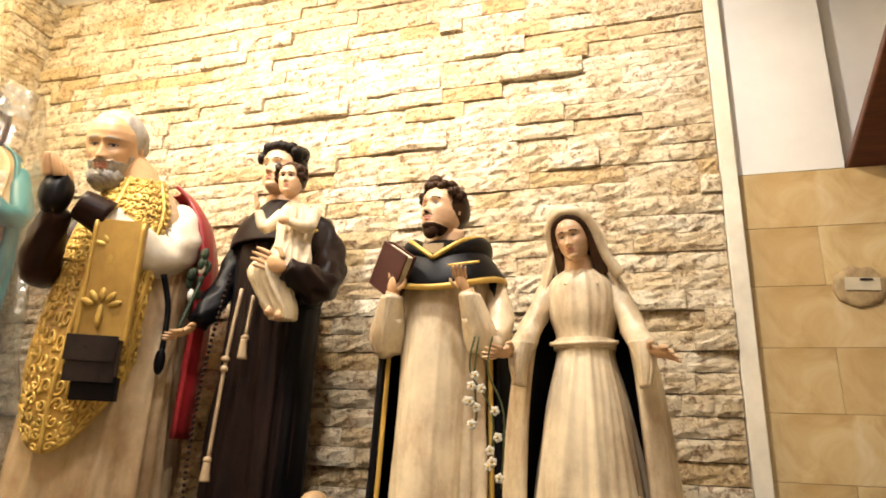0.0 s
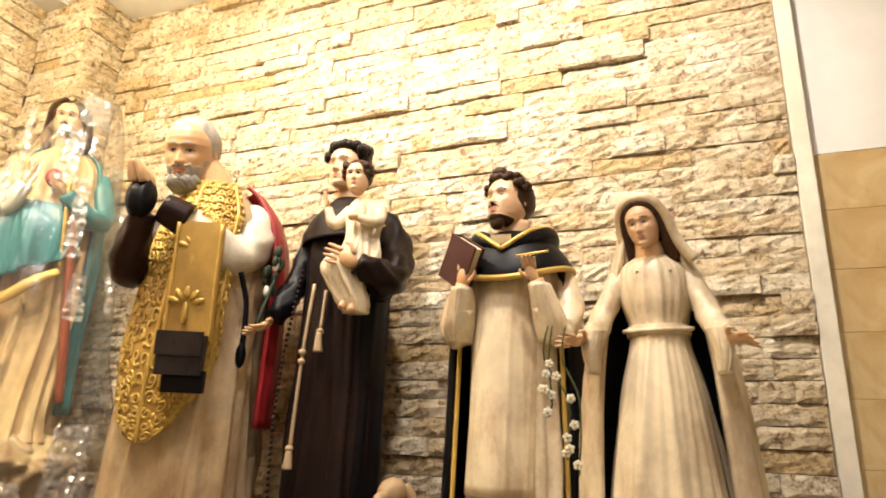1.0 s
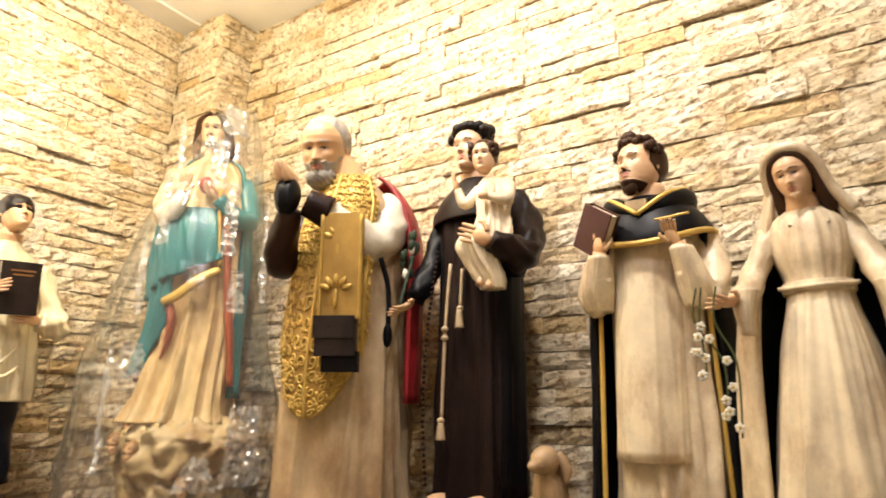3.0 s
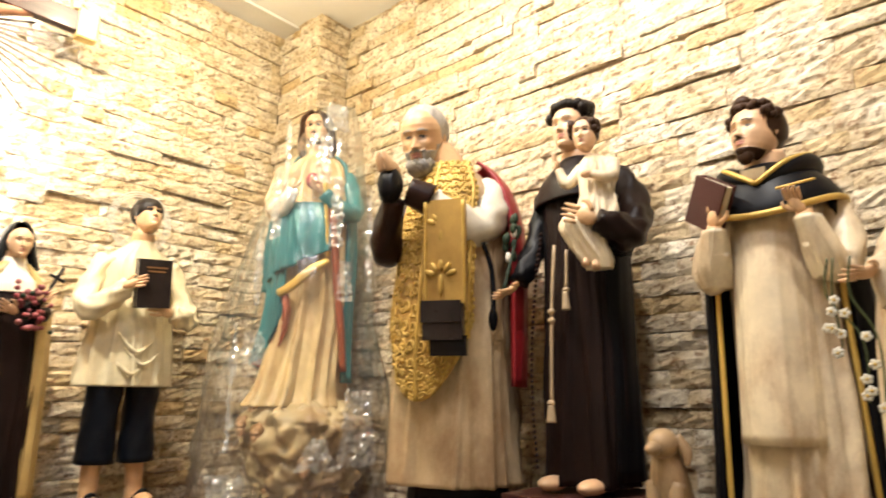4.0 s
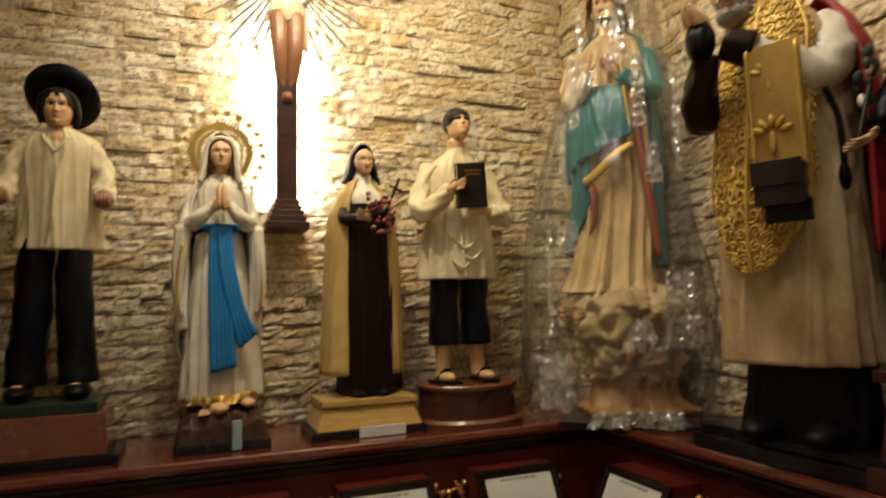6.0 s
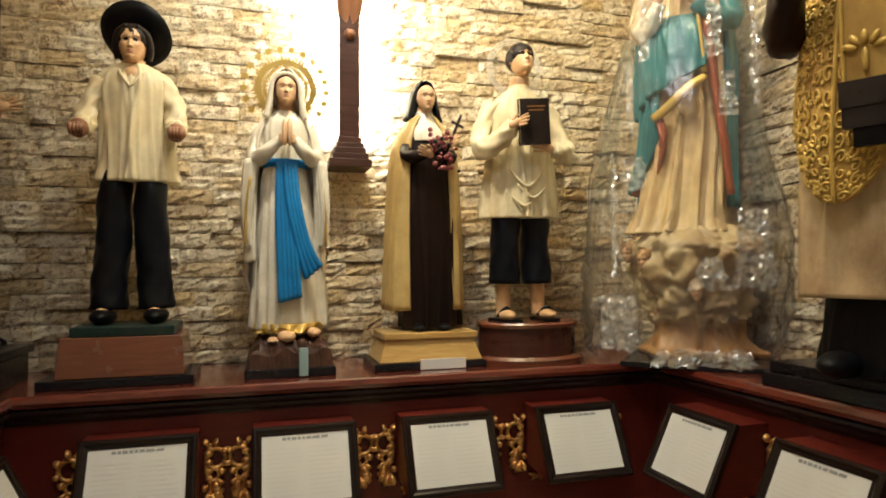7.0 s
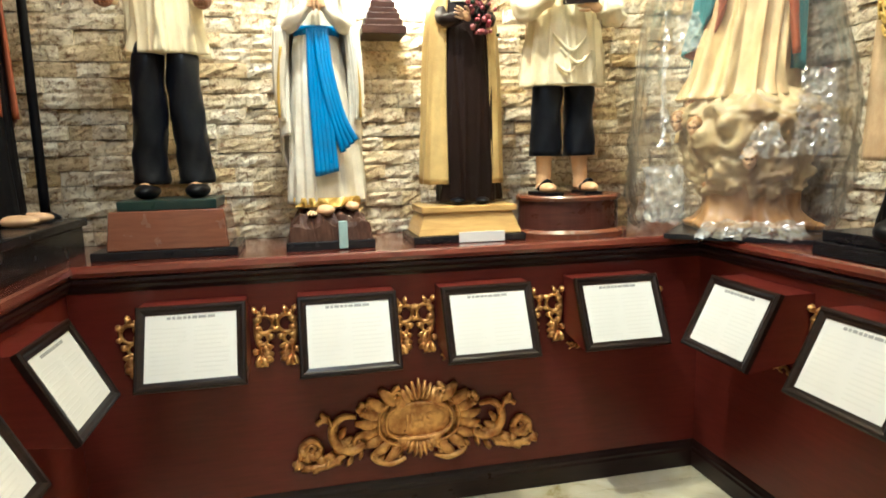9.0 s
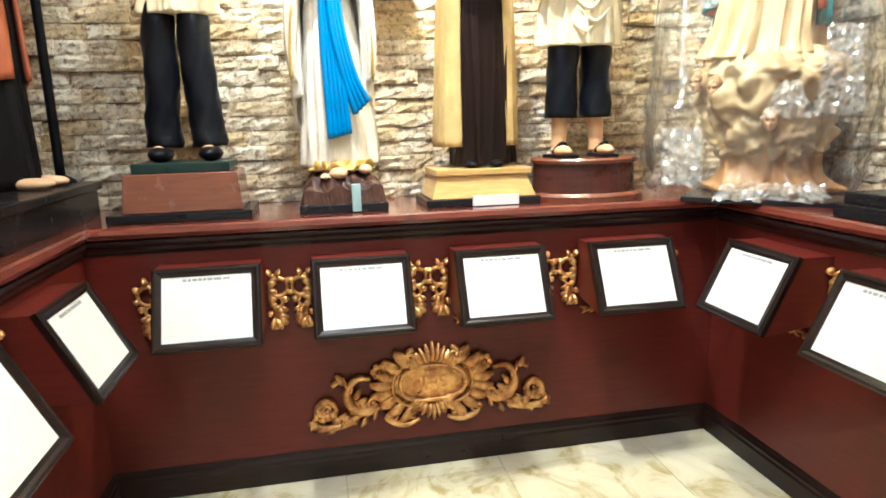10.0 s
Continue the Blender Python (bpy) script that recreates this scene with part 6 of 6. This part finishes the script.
for x, y, z, w, h, turn, cut in ((-0.27, -0.22, 1.17, 0.17, 0.21, -25, 0.0), (0.08, -0.36, 1.36, 0.17, 0.11, 5, 0.8), (0.22, -0.24, 1.45, 0.17, 0.28, 30, 0.35), (0.05, -0.37, 1.065, 0.36, 0.06, 10, 0.2), (-0.2, -0.25, 1.74, 0.11, 0.13, -30, 0.1), (0.1, -0.25, 2.3, 0.06, 0.3, 20, 0.2), (-0.17, -0.14, 2.36, 0.05, 0.3, -40, 0.3), (0.07, -0.08, 2.80, 0.12, 0.13, 20, 0.3), (-0.23, -0.12, 2.08, 0.05, 0.3, -45, 0.2), (0.03, -0.18, 2.56, 0.08, 0.22, 15, 0.4), (0.14, -0.22, 2.02, 0.07, 0.16, 25, 0.3), (-0.3, -0.12, 1.6, 0.03, 0.5, -45, 0.5), (-0.14, -0.12, 2.6, 0.04, 0.3, -40, 0.4), (0.24, -0.08, 2.2, 0.04, 0.4, 50, 0.3)):
    bm = bmesh.new()
    nx, nz = max(5, int(w / 0.013)), max(5, int(h / 0.013))
    vs = [[bm.verts.new(((i / nx - 0.5) * w * (1 - cut * j / nz) + foil.uniform(-1, 1) * 0.004 + 0.012 * noise.noise(Vector((i * 0.9, j * 0.5, z * 9))), foil.uniform(-1, 1) * 0.0045 + 0.03 * abs(noise.noise(Vector((i * 0.32, j * 0.32, z * 7)))), (j / nz - 0.5) * h + foil.uniform(-1, 1) * 0.004 + 0.012 * noise.noise(Vector((i * 0.5, j * 0.9, z * 5))))) for j in range(nz + 1)] for i in range(nx + 1)]
    for i in range(nx):
        for j in range(nz):
            p, q, u, v = vs[i][j], vs[i + 1][j], vs[i + 1][j + 1], vs[i][j + 1]
            for tri in ((p, q, u), (p, u, v)) if (i + j) % 2 else ((p, q, v), (q, u, v)):
                bm.faces.new(tri)
    crease = part("crease", bm, m.m, wrap, "shiny creased patch with highlight white mixed in")
    crease.matrix_basis = pose(x, y, z, 0, 0, turn)
    crease.visible_shadow = False

# ---- gilt carving on the altar front ----


def carve(S, p, q, turns, r0, r1, th0, thick, flip=1):
    """A C- or S-scroll from p that winds up round q."""
    pts, rad = [], []
    n = 18
    for k in range(n + 1):
        v = k / n
        a = radians(th0 + flip * 360 * turns * v)
        rr2 = r0 + (r1 - r0) * v
        c = Vector(p).lerp(Vector(q), min(1, v * 1.2))
        pts.append((c.x + rr2 * math.cos(a), -0.012 - 0.006 * v, c.z + rr2 * math.sin(a)))
        rad.append(thick * (1 - 0.55 * v))
    S.tube(pts, rad, M_GILT, 8, sub=1)
    S.ball(pts[-1], thick * 0.9, M_GILT, None, None, 8, 6)


def leaf(S, x, z, a, l, w):
    d = Vector((math.cos(radians(a)), 0, math.sin(radians(a))))
    o = Vector((x, -0.008, z))
    S.tube([o, o + d * l * 0.5 + Vector((0, -0.012, 0)), o + d * l + Vector((0, -0.002, 0))], [w * 0.5, w * 1.1, w * 0.5], M_GILT, 8, 0.5, sub=3)


def gilt_bit(name, parent, build):
    S = Sculpt(0, 0, 0, 0, 5)
    build(S)
    ob = new(name, mesh_of(name, S.bm, *S.mats, smooth=True))
    ob.parent = parent


def c_scroll(S, x, z, r, a0, a1, thick):
    """An open C with curled, thicker ends."""
    n = 14
    pts = [(x + r * (1 - 0.25 * abs(2 * k / n - 1) ** 3) * math.cos(radians(a0 + (a1 - a0) * k / n)), -0.01, z + 1.15 * r * math.sin(radians(a0 + (a1 - a0) * k / n))) for k in range(n + 1)]
    S.tube(pts, [thick * (1.1 - 0.4 * math.sin(math.pi * k / n)) for k in range(n + 1)], M_GILT, 8, sub=2)
    for e in (pts[0], pts[-1]):
        S.ball(e, (thick * 1.5, thick * 1.2, thick * 1.5), M_GILT, None, None, 10, 7)


def place_scroll(m, flip):
    """A C-scroll over a smaller one, leaves outside and a leaf fan at the foot; it opens away from the frame."""
    ob = tagged(new("gilt_ornament"), "gilded carved leaf scroll beside a framed sheet", "ornament", "gilt scrolls on the altar")
    f = flip
    turn = (lambda a: a) if f > 0 else (lambda a: 180 - a)
    gilt_bit("scroll", ob, lambda S: c_scroll(S, f * 0.014, 0.142, 0.026, turn(-150), turn(150), 0.0085))
    gilt_bit("scroll", ob, lambda S: c_scroll(S, f * 0.008, 0.092, 0.016, turn(-140), turn(140), 0.0075))
    gilt_bit("stem", ob, lambda S: S.tube([(0.0, -0.006, 0.0), (f * 0.004, -0.009, 0.05), (-f * 0.006, -0.01, 0.095), (-f * 0.008, -0.01, 0.14), (f * 0.002, -0.006, 0.185)], [0.009, 0.007, 0.008, 0.007, 0.006], M_GILT, 8))
    for x, z, a, l, w in ((0.03, 0.160, 30, 0.024, 0.008), (0.012, 0.178, 75, 0.026, 0.009), (-0.004, 0.182, 110, 0.022, 0.008), (0.034, 0.128, -15, 0.02, 0.007), (0.022, 0.1, 10, 0.022, 0.008), (0.018, 0.075, -40, 0.024, 0.009), (0.004, 0.046, -14, 0.036, 0.013), (0.004, 0.040, -42, 0.040, 0.014), (0.002, 0.036, -70, 0.040, 0.014), (-0.002, 0.036, -100, 0.036, 0.013), (0.006, 0.056, 18, 0.028, 0.011), (-0.004, 0.05, 140, 0.018, 0.009)):
        gilt_bit("leaf", ob, lambda S: leaf(S, f * x, z, turn(a), l * 0.9, w * 1.25))
    ob.matrix_world = m @ Matrix.Diagonal((1.22, 1.2, 1.08, 1))
    return ob


left_o = place_scroll(pose(PX, -0.143 - 0.198, 0.606, 0, 0, 90), -1)
right_o = place_scroll(pose(PX, -0.143 + 0.198, 0.606, 0, 0, 90), 1)
for yc in (0.36, 0.857, 1.366):
    copy_thing(left_o, pose(PX, yc - 0.192, 0.606, 0, 0, 90))
    copy_thing(right_o, pose(PX, yc + 0.192, 0.606, 0, 0, 90))
for xc in (-1.687, -1.192, -0.702):
    if xc > -1.6:
        copy_thing(left_o, pose(xc - 0.2, PY, 0.625, 0, 0, 0))
    copy_thing(right_o, pose(xc + 0.2, PY, 0.625, 0, 0, 0))
for xc in (-1.65, -1.14):
    copy_thing(left_o, pose(xc + 0.2, PS, 0.645, 0, 0, 180))


def under_scroll():
    S = Sculpt(0, 0, 0, 0, 6)
    for f in (-1, 1):
        S.tube([(f * 0.01, -0.006, 0.0), (f * 0.04, -0.008, -0.012), (f * 0.08, -0.008, 0.0), (f * 0.12, -0.008, -0.01), (f * 0.15, -0.006, 0.004)], [0.006, 0.007, 0.006, 0.007, 0.005], M_GILT, 8)
        carve(S, (f * 0.13, 0, 0.0), (f * 0.135, 0, 0.0), 0.9, 0.014, 0.004, 0, 0.006, f)
        for k in range(4):
            leaf(S, f * (0.03 + 0.035 * k), -0.004, -90 + f * 30, 0.02, 0.007)
    ob = S.done("gilt_ornament", "gilded carved leaf border under a framed sheet", "ornament", "gilt scrolls on the altar")
    return ob


low = under_scroll()
low.matrix_world = pose(PX, -0.143, 0.588, 0, 0, 90)
for yc in (0.36, 0.857, 1.366):
    copy_thing(low, pose(PX, yc, 0.588, 0, 0, 90))
for xc in (-1.687, -1.192, -0.702):
    copy_thing(low, pose(xc, PY, 0.6, 0, 0, 0))

crest = tagged(new("gilt_crest"), "gilded carved cartouche with scrolls and letters on the altar", "ornament")
crest.matrix_world = pose(PX, 0.615, 0.338, 0, 0, 90) @ Matrix.Diagonal((1.1, 1.2, 1.1, 1))


def crest_part(name, S, label="", whole=False):
    """Adds a carving to the crest; unless whole, each leaf and scroll of it is a part of its own."""
    groups, seen = [], set()
    for v in S.bm.verts:
        if v in seen:
            continue
        stack, island = [v], []
        seen.add(v)
        while stack:
            p = stack.pop()
            island.append(p)
            for e in p.link_edges:
                q = e.other_vert(p)
                if q not in seen:
                    seen.add(q)
                    stack.append(q)
        groups.append(island)
    if whole:
        groups = [[v for g in groups for v in g]]
    for island in groups:
        bm, copy = bmesh.new(), {}
        for v in island:
            copy[v] = bm.verts.new(v.co)
        for f in {f for v in island for f in v.link_faces}:
            bm.faces.new([copy[v] for v in f.verts])
        ob = new(name, mesh_of(name, bm, *S.mats, smooth=True))
        ob.parent = crest
        if label:
            ob["label"] = label
    S.bm.free()


S = Sculpt(0, 0, 0, 0, 7)
S.ball((0, 0.0, 0.0), (0.155, 0.016, 0.098), M_GILT, None, None, 40, 16)
S.ball((0, -0.010, 0.005), (0.098, 0.010, 0.052), M_GILT, None, None, 36, 12)


def oval(k, ax, az):
    t = 2 * math.pi * k / 32
    c, s = math.cos(t), math.sin(t)
    return (ax * math.copysign(abs(c) ** 0.7, c), -0.018, 0.005 + az * math.copysign(abs(s) ** 0.8, s))


S.tube([oval(k, 0.115, 0.062) for k in range(33)], [0.008] * 33, M_GILT, 8, sub=1)
S.tube([oval(k, 0.14, 0.085) for k in range(33)], [0.006] * 33, M_GILT, 8, sub=1)
crest_part("cartouche", S, "", True)
for sg, zc in ((1, 0.082), (-1, -0.07)):
    S = Sculpt(0, 0, 0, 0, 8)
    for k in range(11):
        a = 90 * sg - sg * (k - 5) * 13
        leaf(S, 0.008 * (k - 5), zc - 0.004 * sg * abs(k - 5), a, (0.072 if sg > 0 else 0.062) * (1 - 0.05 * abs(k - 5)), 0.016)
    for f in (-1, 1):
        carve(S, (f * 0.065, 0, zc + 0.02 * sg), (f * 0.08, 0, zc + 0.02 * sg), 1.3, 0.028, 0.006, 90 * sg, 0.010, -f * sg)
    crest_part("shell_leaf", S)
for f in (-1, 1):
    S = Sculpt(0, 0, 0, 0, 9)
    for k in range(8):  # acanthus round the cartouche
        a = -62 + 17 * k
        leaf(S, f * 0.135 * math.cos(radians(a)), 0.08 * math.sin(radians(a)), a * 0.8 if f > 0 else 180 - a * 0.8, 0.085, 0.02)
    S.tube([(f * 0.05, -0.014, -0.125), (f * 0.1, -0.014, -0.14), (f * 0.15, -0.014, -0.125), (f * 0.165, -0.012, -0.105)], [0.007, 0.011, 0.010, 0.006], M_GILT, 10)
    carve(S, (f * 0.15, 0, -0.105), (f * 0.155, 0, -0.105), 1.2, 0.022, 0.005, 0, 0.008, f)
    crest_part("acanthus", S)
    S = Sculpt(0, 0, 0, 0, 9)
    S.tube([(f * 0.19, -0.014, -0.055), (f * 0.235, -0.016, -0.075), (f * 0.285, -0.016, -0.045), (f * 0.295, -0.014, 0.01), (f * 0.26, -0.014, 0.045), (f * 0.215, -0.012, 0.04)], [0.016, 0.018, 0.018, 0.014, 0.012, 0.008], M_GILT, 10)
    S.tube([(f * 0.29, -0.012, 0.02), (f * 0.32, -0.012, 0.04), (f * 0.345, -0.012, 0.028)], [0.008, 0.009, 0.010], M_GILT, 10)
    S.tube([(f * 0.255, -0.014, -0.085), (f * 0.31, -0.014, -0.115), (f * 0.375, -0.014, -0.12), (f * 0.42, -0.012, -0.10)], [0.010, 0.015, 0.013, 0.006], M_GILT, 10)
    S.tube([(f * 0.33, -0.012, -0.06), (f * 0.36, -0.012, -0.025), (f * 0.395, -0.012, -0.045), (f * 0.405, -0.012, -0.09)], [0.008, 0.012, 0.012, 0.006], M_GILT, 10)
    for k in range(20):
        v = k / 19
        x, z = 0.2 + 0.2 * v + 0.012 * math.sin(k * 2.1), -0.07 - 0.03 * v + 0.02 * math.sin(k * 1.7)
        a = -80 + 150 * ((k * 0.37) % 1)
        leaf(S, f * x, z, a if f > 0 else 180 - a, 0.042, 0.014)
    for k in range(5):
        leaf(S, f * (0.27 + 0.008 * k), -0.05 + 0.02 * k, (150 - 25 * k) if f > 0 else (30 + 25 * k), 0.045, 0.012)
    carve(S, (f * 0.36, 0, -0.055), (f * 0.365, 0, -0.055), 1.2, 0.026, 0.006, 0, 0.010, f)
    carve(S, (f * 0.205, 0, -0.05), (f * 0.21, 0, -0.05), 1.2, 0.026, 0.006, 0, 0.010, -f)
    crest_part("scroll", S)
    S = Sculpt(0, 0, 0, 0, 10)
    for k in range(6):
        a = k * math.pi / 3
        S.ball((f * 0.185 + 0.018 * math.cos(a), -0.016, 0.065 + 0.018 * math.sin(a)), (0.013, 0.008, 0.013), M_GILT, None, None, 10, 6)
    S.ball((f * 0.185, -0.022, 0.065), 0.008, M_GILT, None, None, 10, 6)
    crest_part("flower", S, "", True)
txt = bpy.data.curves.new("letters", "FONT")
txt.body, txt.size, txt.extrude, txt.align_x, txt.align_y = "JHS", 0.072, 0.003, "CENTER", "CENTER"
tmp = new("letters_curve", txt)
me = bpy.data.meshes.new_from_object(tmp.evaluated_get(bpy.context.evaluated_depsgraph_get()))
bpy.data.objects.remove(tmp)
me.materials.append(M_GILT)
lt = new("letters", me)
lt.parent = crest
lt.matrix_basis = pose(0, -0.019, 0.005, 90, 0, 0)
lt["label"] = "raised gilded letters"

# ---- flower garland from the lady's hand ----
S = Sculpt(0, 0, 0, 0, 15)
M_STEM = paint("green_stem", (0.08, 0.10, 0.03), None, 0.5)
M_PETAL = paint("white_petal", (0.78, 0.74, 0.62), None, 0.5)
gr = random.Random(9)
for x0, x1, zb in ((-0.01, 0.03, 1.56), (0.03, 0.055, 1.53), (0.0, -0.005, 1.66)):
    pts = [(x0, 1.70, 1.845), (x0 - 0.01, 1.705, 1.77), (x1, 1.71, 1.68), (x1 - 0.005, 1.715, zb)]
    S.tube(pts, [0.0022] * 4, M_STEM, 6)
    for k in range(5):
        p = Vector(pts[1]).lerp(Vector(pts[3]), 0.15 + 0.2 * k) + Vector((gr.uniform(-0.018, 0.018), -0.008, gr.uniform(-0.01, 0.01)))
        for q in range(5):
            a = q * 1.257 + k
            S.ball(p + Vector((0.006 * math.cos(a), -0.002, 0.006 * math.sin(a))), (0.005, 0.003, 0.005), M_PETAL, None, None, 8, 5)
        S.ball(p + Vector((0, -0.004, 0)), 0.0035, P_TRIM, None, None, 6, 4)
S.done("flower_garland", "string of small white flowers hanging from the lady's hand", "garland")

# ---- broken patch on the marble ----
S = Sculpt(0, 0, 0, 0, 16)
M_PATCH = paint("grey_mortar_patch", (0.46, 0.34, 0.17), (0.18, 0.11, 0.06), 0.8, 0.8, scale=30)
rows = []
for k, (rr1, yy) in enumerate(((1.0, 0.0015), (0.97, -0.004), (0.7, -0.007), (0.25, -0.006))):
    rows.append([(0.94 + 0.068 * rr1 * math.cos(t) * (1 + 0.14 * noise.noise(Vector((math.cos(t) * 2, math.sin(t) * 2, 3)))), W1_Y + yy, 2.075 + 0.058 * rr1 * math.sin(t) * (1 + 0.2 * noise.noise(Vector((math.cos(t) * 3, math.sin(t) * 3, 7))))) for t in np.linspace(0, 2 * math.pi, 49)[:-1]])
S.grid(rows, M_PATCH)
S.slab(pose(0.945, W1_Y - 0.006, 2.082, 0, 3, 0), 0.085, 0.008, 0.036, P_PAGE)
S.slab(pose(0.955, W1_Y - 0.011, 2.094, 0, 3, 0), 0.03, 0.004, 0.005, P_BLKBOOK)
S.done("wall_patch", "rough grey mortar patch stuck to the marble tiles", "patch")

# ---- split-stone cladding, floor and wall tiles ----
COURSE = 0.0598
LENGTHS = (0.085, 0.12, 0.165, 0.22, 0.29)


def strip_verts(length, rng):
    """A split-face strip: back at y = 0, rough face near y = -0.03; x from 0, z from 0."""
    h, nx, nz = COURSE - 0.0008, max(4, int(length / 0.028)), 4
    grid = [[None] * (nz + 1) for _ in range(nx + 1)]
    verts, faces = [], []
    tilt = rng.uniform(-0.006, 0.006)
    for i in range(nx + 1):
        for j in range(nz + 1):
            edge = i in (0, nx) or j in (0, nz)
            u, v = i / nx, j / nz
            x = u * (length - 0.001) + (rng.uniform(-0.1, 0.1) * length / nx if 0 < i < nx else 0)
            z = v * h + (rng.uniform(-0.004, 0.004) if 0 < j < nz else rng.uniform(0, 0.0016) * (1 if j == 0 else -1))
            y = -0.03 - (rng.uniform(-0.003, 0.004) if edge else rng.uniform(0.0, 0.011)) + tilt * (v - 0.5)
            grid[i][j] = len(verts)
            verts.append((x, y, z))
    for i in range(nx):
        for j in range(nz):
            faces.append((grid[i][j], grid[i + 1][j], grid[i + 1][j + 1], grid[i][j + 1]))
    rim = [grid[i][0] for i in range(nx + 1)] + [grid[nx][j] for j in range(1, nz + 1)] + [grid[i][nz] for i in range(nx - 1, -1, -1)] + [grid[0][j] for j in range(nz - 1, 0, -1)]
    base = len(verts)
    for k in rim:
        x, y, z = verts[k]
        verts.append((x, 0.0, z))
    for a in range(len(rim)):
        b = (a + 1) % len(rim)
        faces.append((rim[b], rim[a], base + a, base + b))
    return verts, faces


rng = random.Random(11)
STRIPS = {}
for ln in LENGTHS:
    STRIPS[ln] = []
    for k in range(6):
        vf = strip_verts(ln, rng)
        me = bpy.data.meshes.new("stone_strip")
        me.from_pydata(vf[0], [], vf[1])
        me.materials.append(M_STONE)
        STRIPS[ln].append((vf, me))


def clad(wall, m, u0, u1, z0, z1, near, seed, mixed=(1, 2, 3, 3, 2)):
    """Strips over a wall; m takes local (u, -out, z) to the world. near: the stretch (u, u, z, z) that is built piece by piece."""
    r = random.Random(seed)
    rest_v, rest_f, count = [], [], 0
    z, row = z0, 0
    while z < z1 - 0.01:
        u = u0
        while u < u1 - 0.012:
            ln = r.choices(LENGTHS, mixed)[0]
            if u + ln > u1 - 0.05:
                ln = min(LENGTHS, key=lambda q: abs(q - (u1 - u)))
            sx = min(1.0, (u1 - u) / ln) if u + ln > u1 else (u1 - u) / ln if u1 - u < ln + 0.04 else 1.0
            vf, me = r.choice(STRIPS[ln])
            out = r.choices((0.0, 0.005, 0.010, 0.022), (3, 4, 3, 1.5))[0] + r.uniform(0, 0.003)
            sz = min(1.0, (z1 - z) / COURSE)
            place = m @ Matrix.Translation((u, 0.018 - out, z)) @ Matrix.Diagonal((sx, 1, sz, 1))
            if near[0] < u < near[1] and near[2] < z < near[3] and count < 300:
                ob = new("stone_strip", me)
                ob.parent = wall
                ob.matrix_world = place
                count += 1
            else:
                k = len(rest_v)
                rest_v.extend(tuple(place @ Vector(v)) for v in vf[0])
                rest_f.extend(tuple(k + i for i in f) for f in vf[1])
            u += ln * sx
        z += COURSE
        row += 1
    if rest_v:
        me = bpy.data.meshes.new("stone_strips")
        me.from_pydata(rest_v, [], rest_f)
        me.materials.append(M_STONE)
        ob = new("stone_strips", me)
        ob.parent = wall
        tagged(ob, kind="stuff")


north_m = pose(0, W1_Y, 0)
west_m = pose(W2_X, 0, 0, 0, 0, 90)
clad(wall_north, north_m, -2.256, 0.611, TOP, CEIL, (-1.7, 0.7, 1.8, 2.85), 3)
clad(wall_west, west_m, -1.02, 2.05, TOP, CEIL, (-0.9, 1.9, 1.0, 2.0), 4, (2, 4, 4, 2, 0.6))
clad(pillar, pose(0, 2.068, 0), -2.6, -2.256, TOP, CEIL, (-9, 9, 2.6, 4), 5)
clad(pillar, pose(-2.272, 0, 0, 0, 0, 90), 2.05, 2.26, TOP, CEIL, (-9, 9, 2.6, 4), 6)
clad(wall_south, pose(0, W3_Y, 0, 0, 0, 180), 0.2, 2.6, TOP, 3.4, (9, 9, 9, 9), 7)


def tile_mesh(w, h, d):
    return mesh_of("tile", box(0, w, 0, d, 0, h, 0.0015), M_MARBLE)


big, small = tile_mesh(0.3914, 0.1754, 0.012), tile_mesh(0.1964, 0.1754, 0.012)
z, row = 2.436 - 0.176, 0
while z > 0:
    x = 0.6625
    start = True
    while x < 1.5:
        me = small if (start and row % 2) else big
        ob = new("tile", me)
        ob.parent = wall_marble
        ob.location = (x, W1_Y + 0.002, z)
        x += 0.197 if me is small else 0.392
        start = False
    z -= 0.176
    row += 1

ft = mesh_of("floor_tile", box(0, 0.598, 0, 0.598, -0.01, 0, 0.0012), M_FLOOR)
for i in range(-4, 4):
    for j in range(-5, 5):
        ob = new("floor_tile", ft)
        ob.parent = floor
        ob.location = (i * 0.6 - 0.2, j * 0.6 + 0.27, 0)
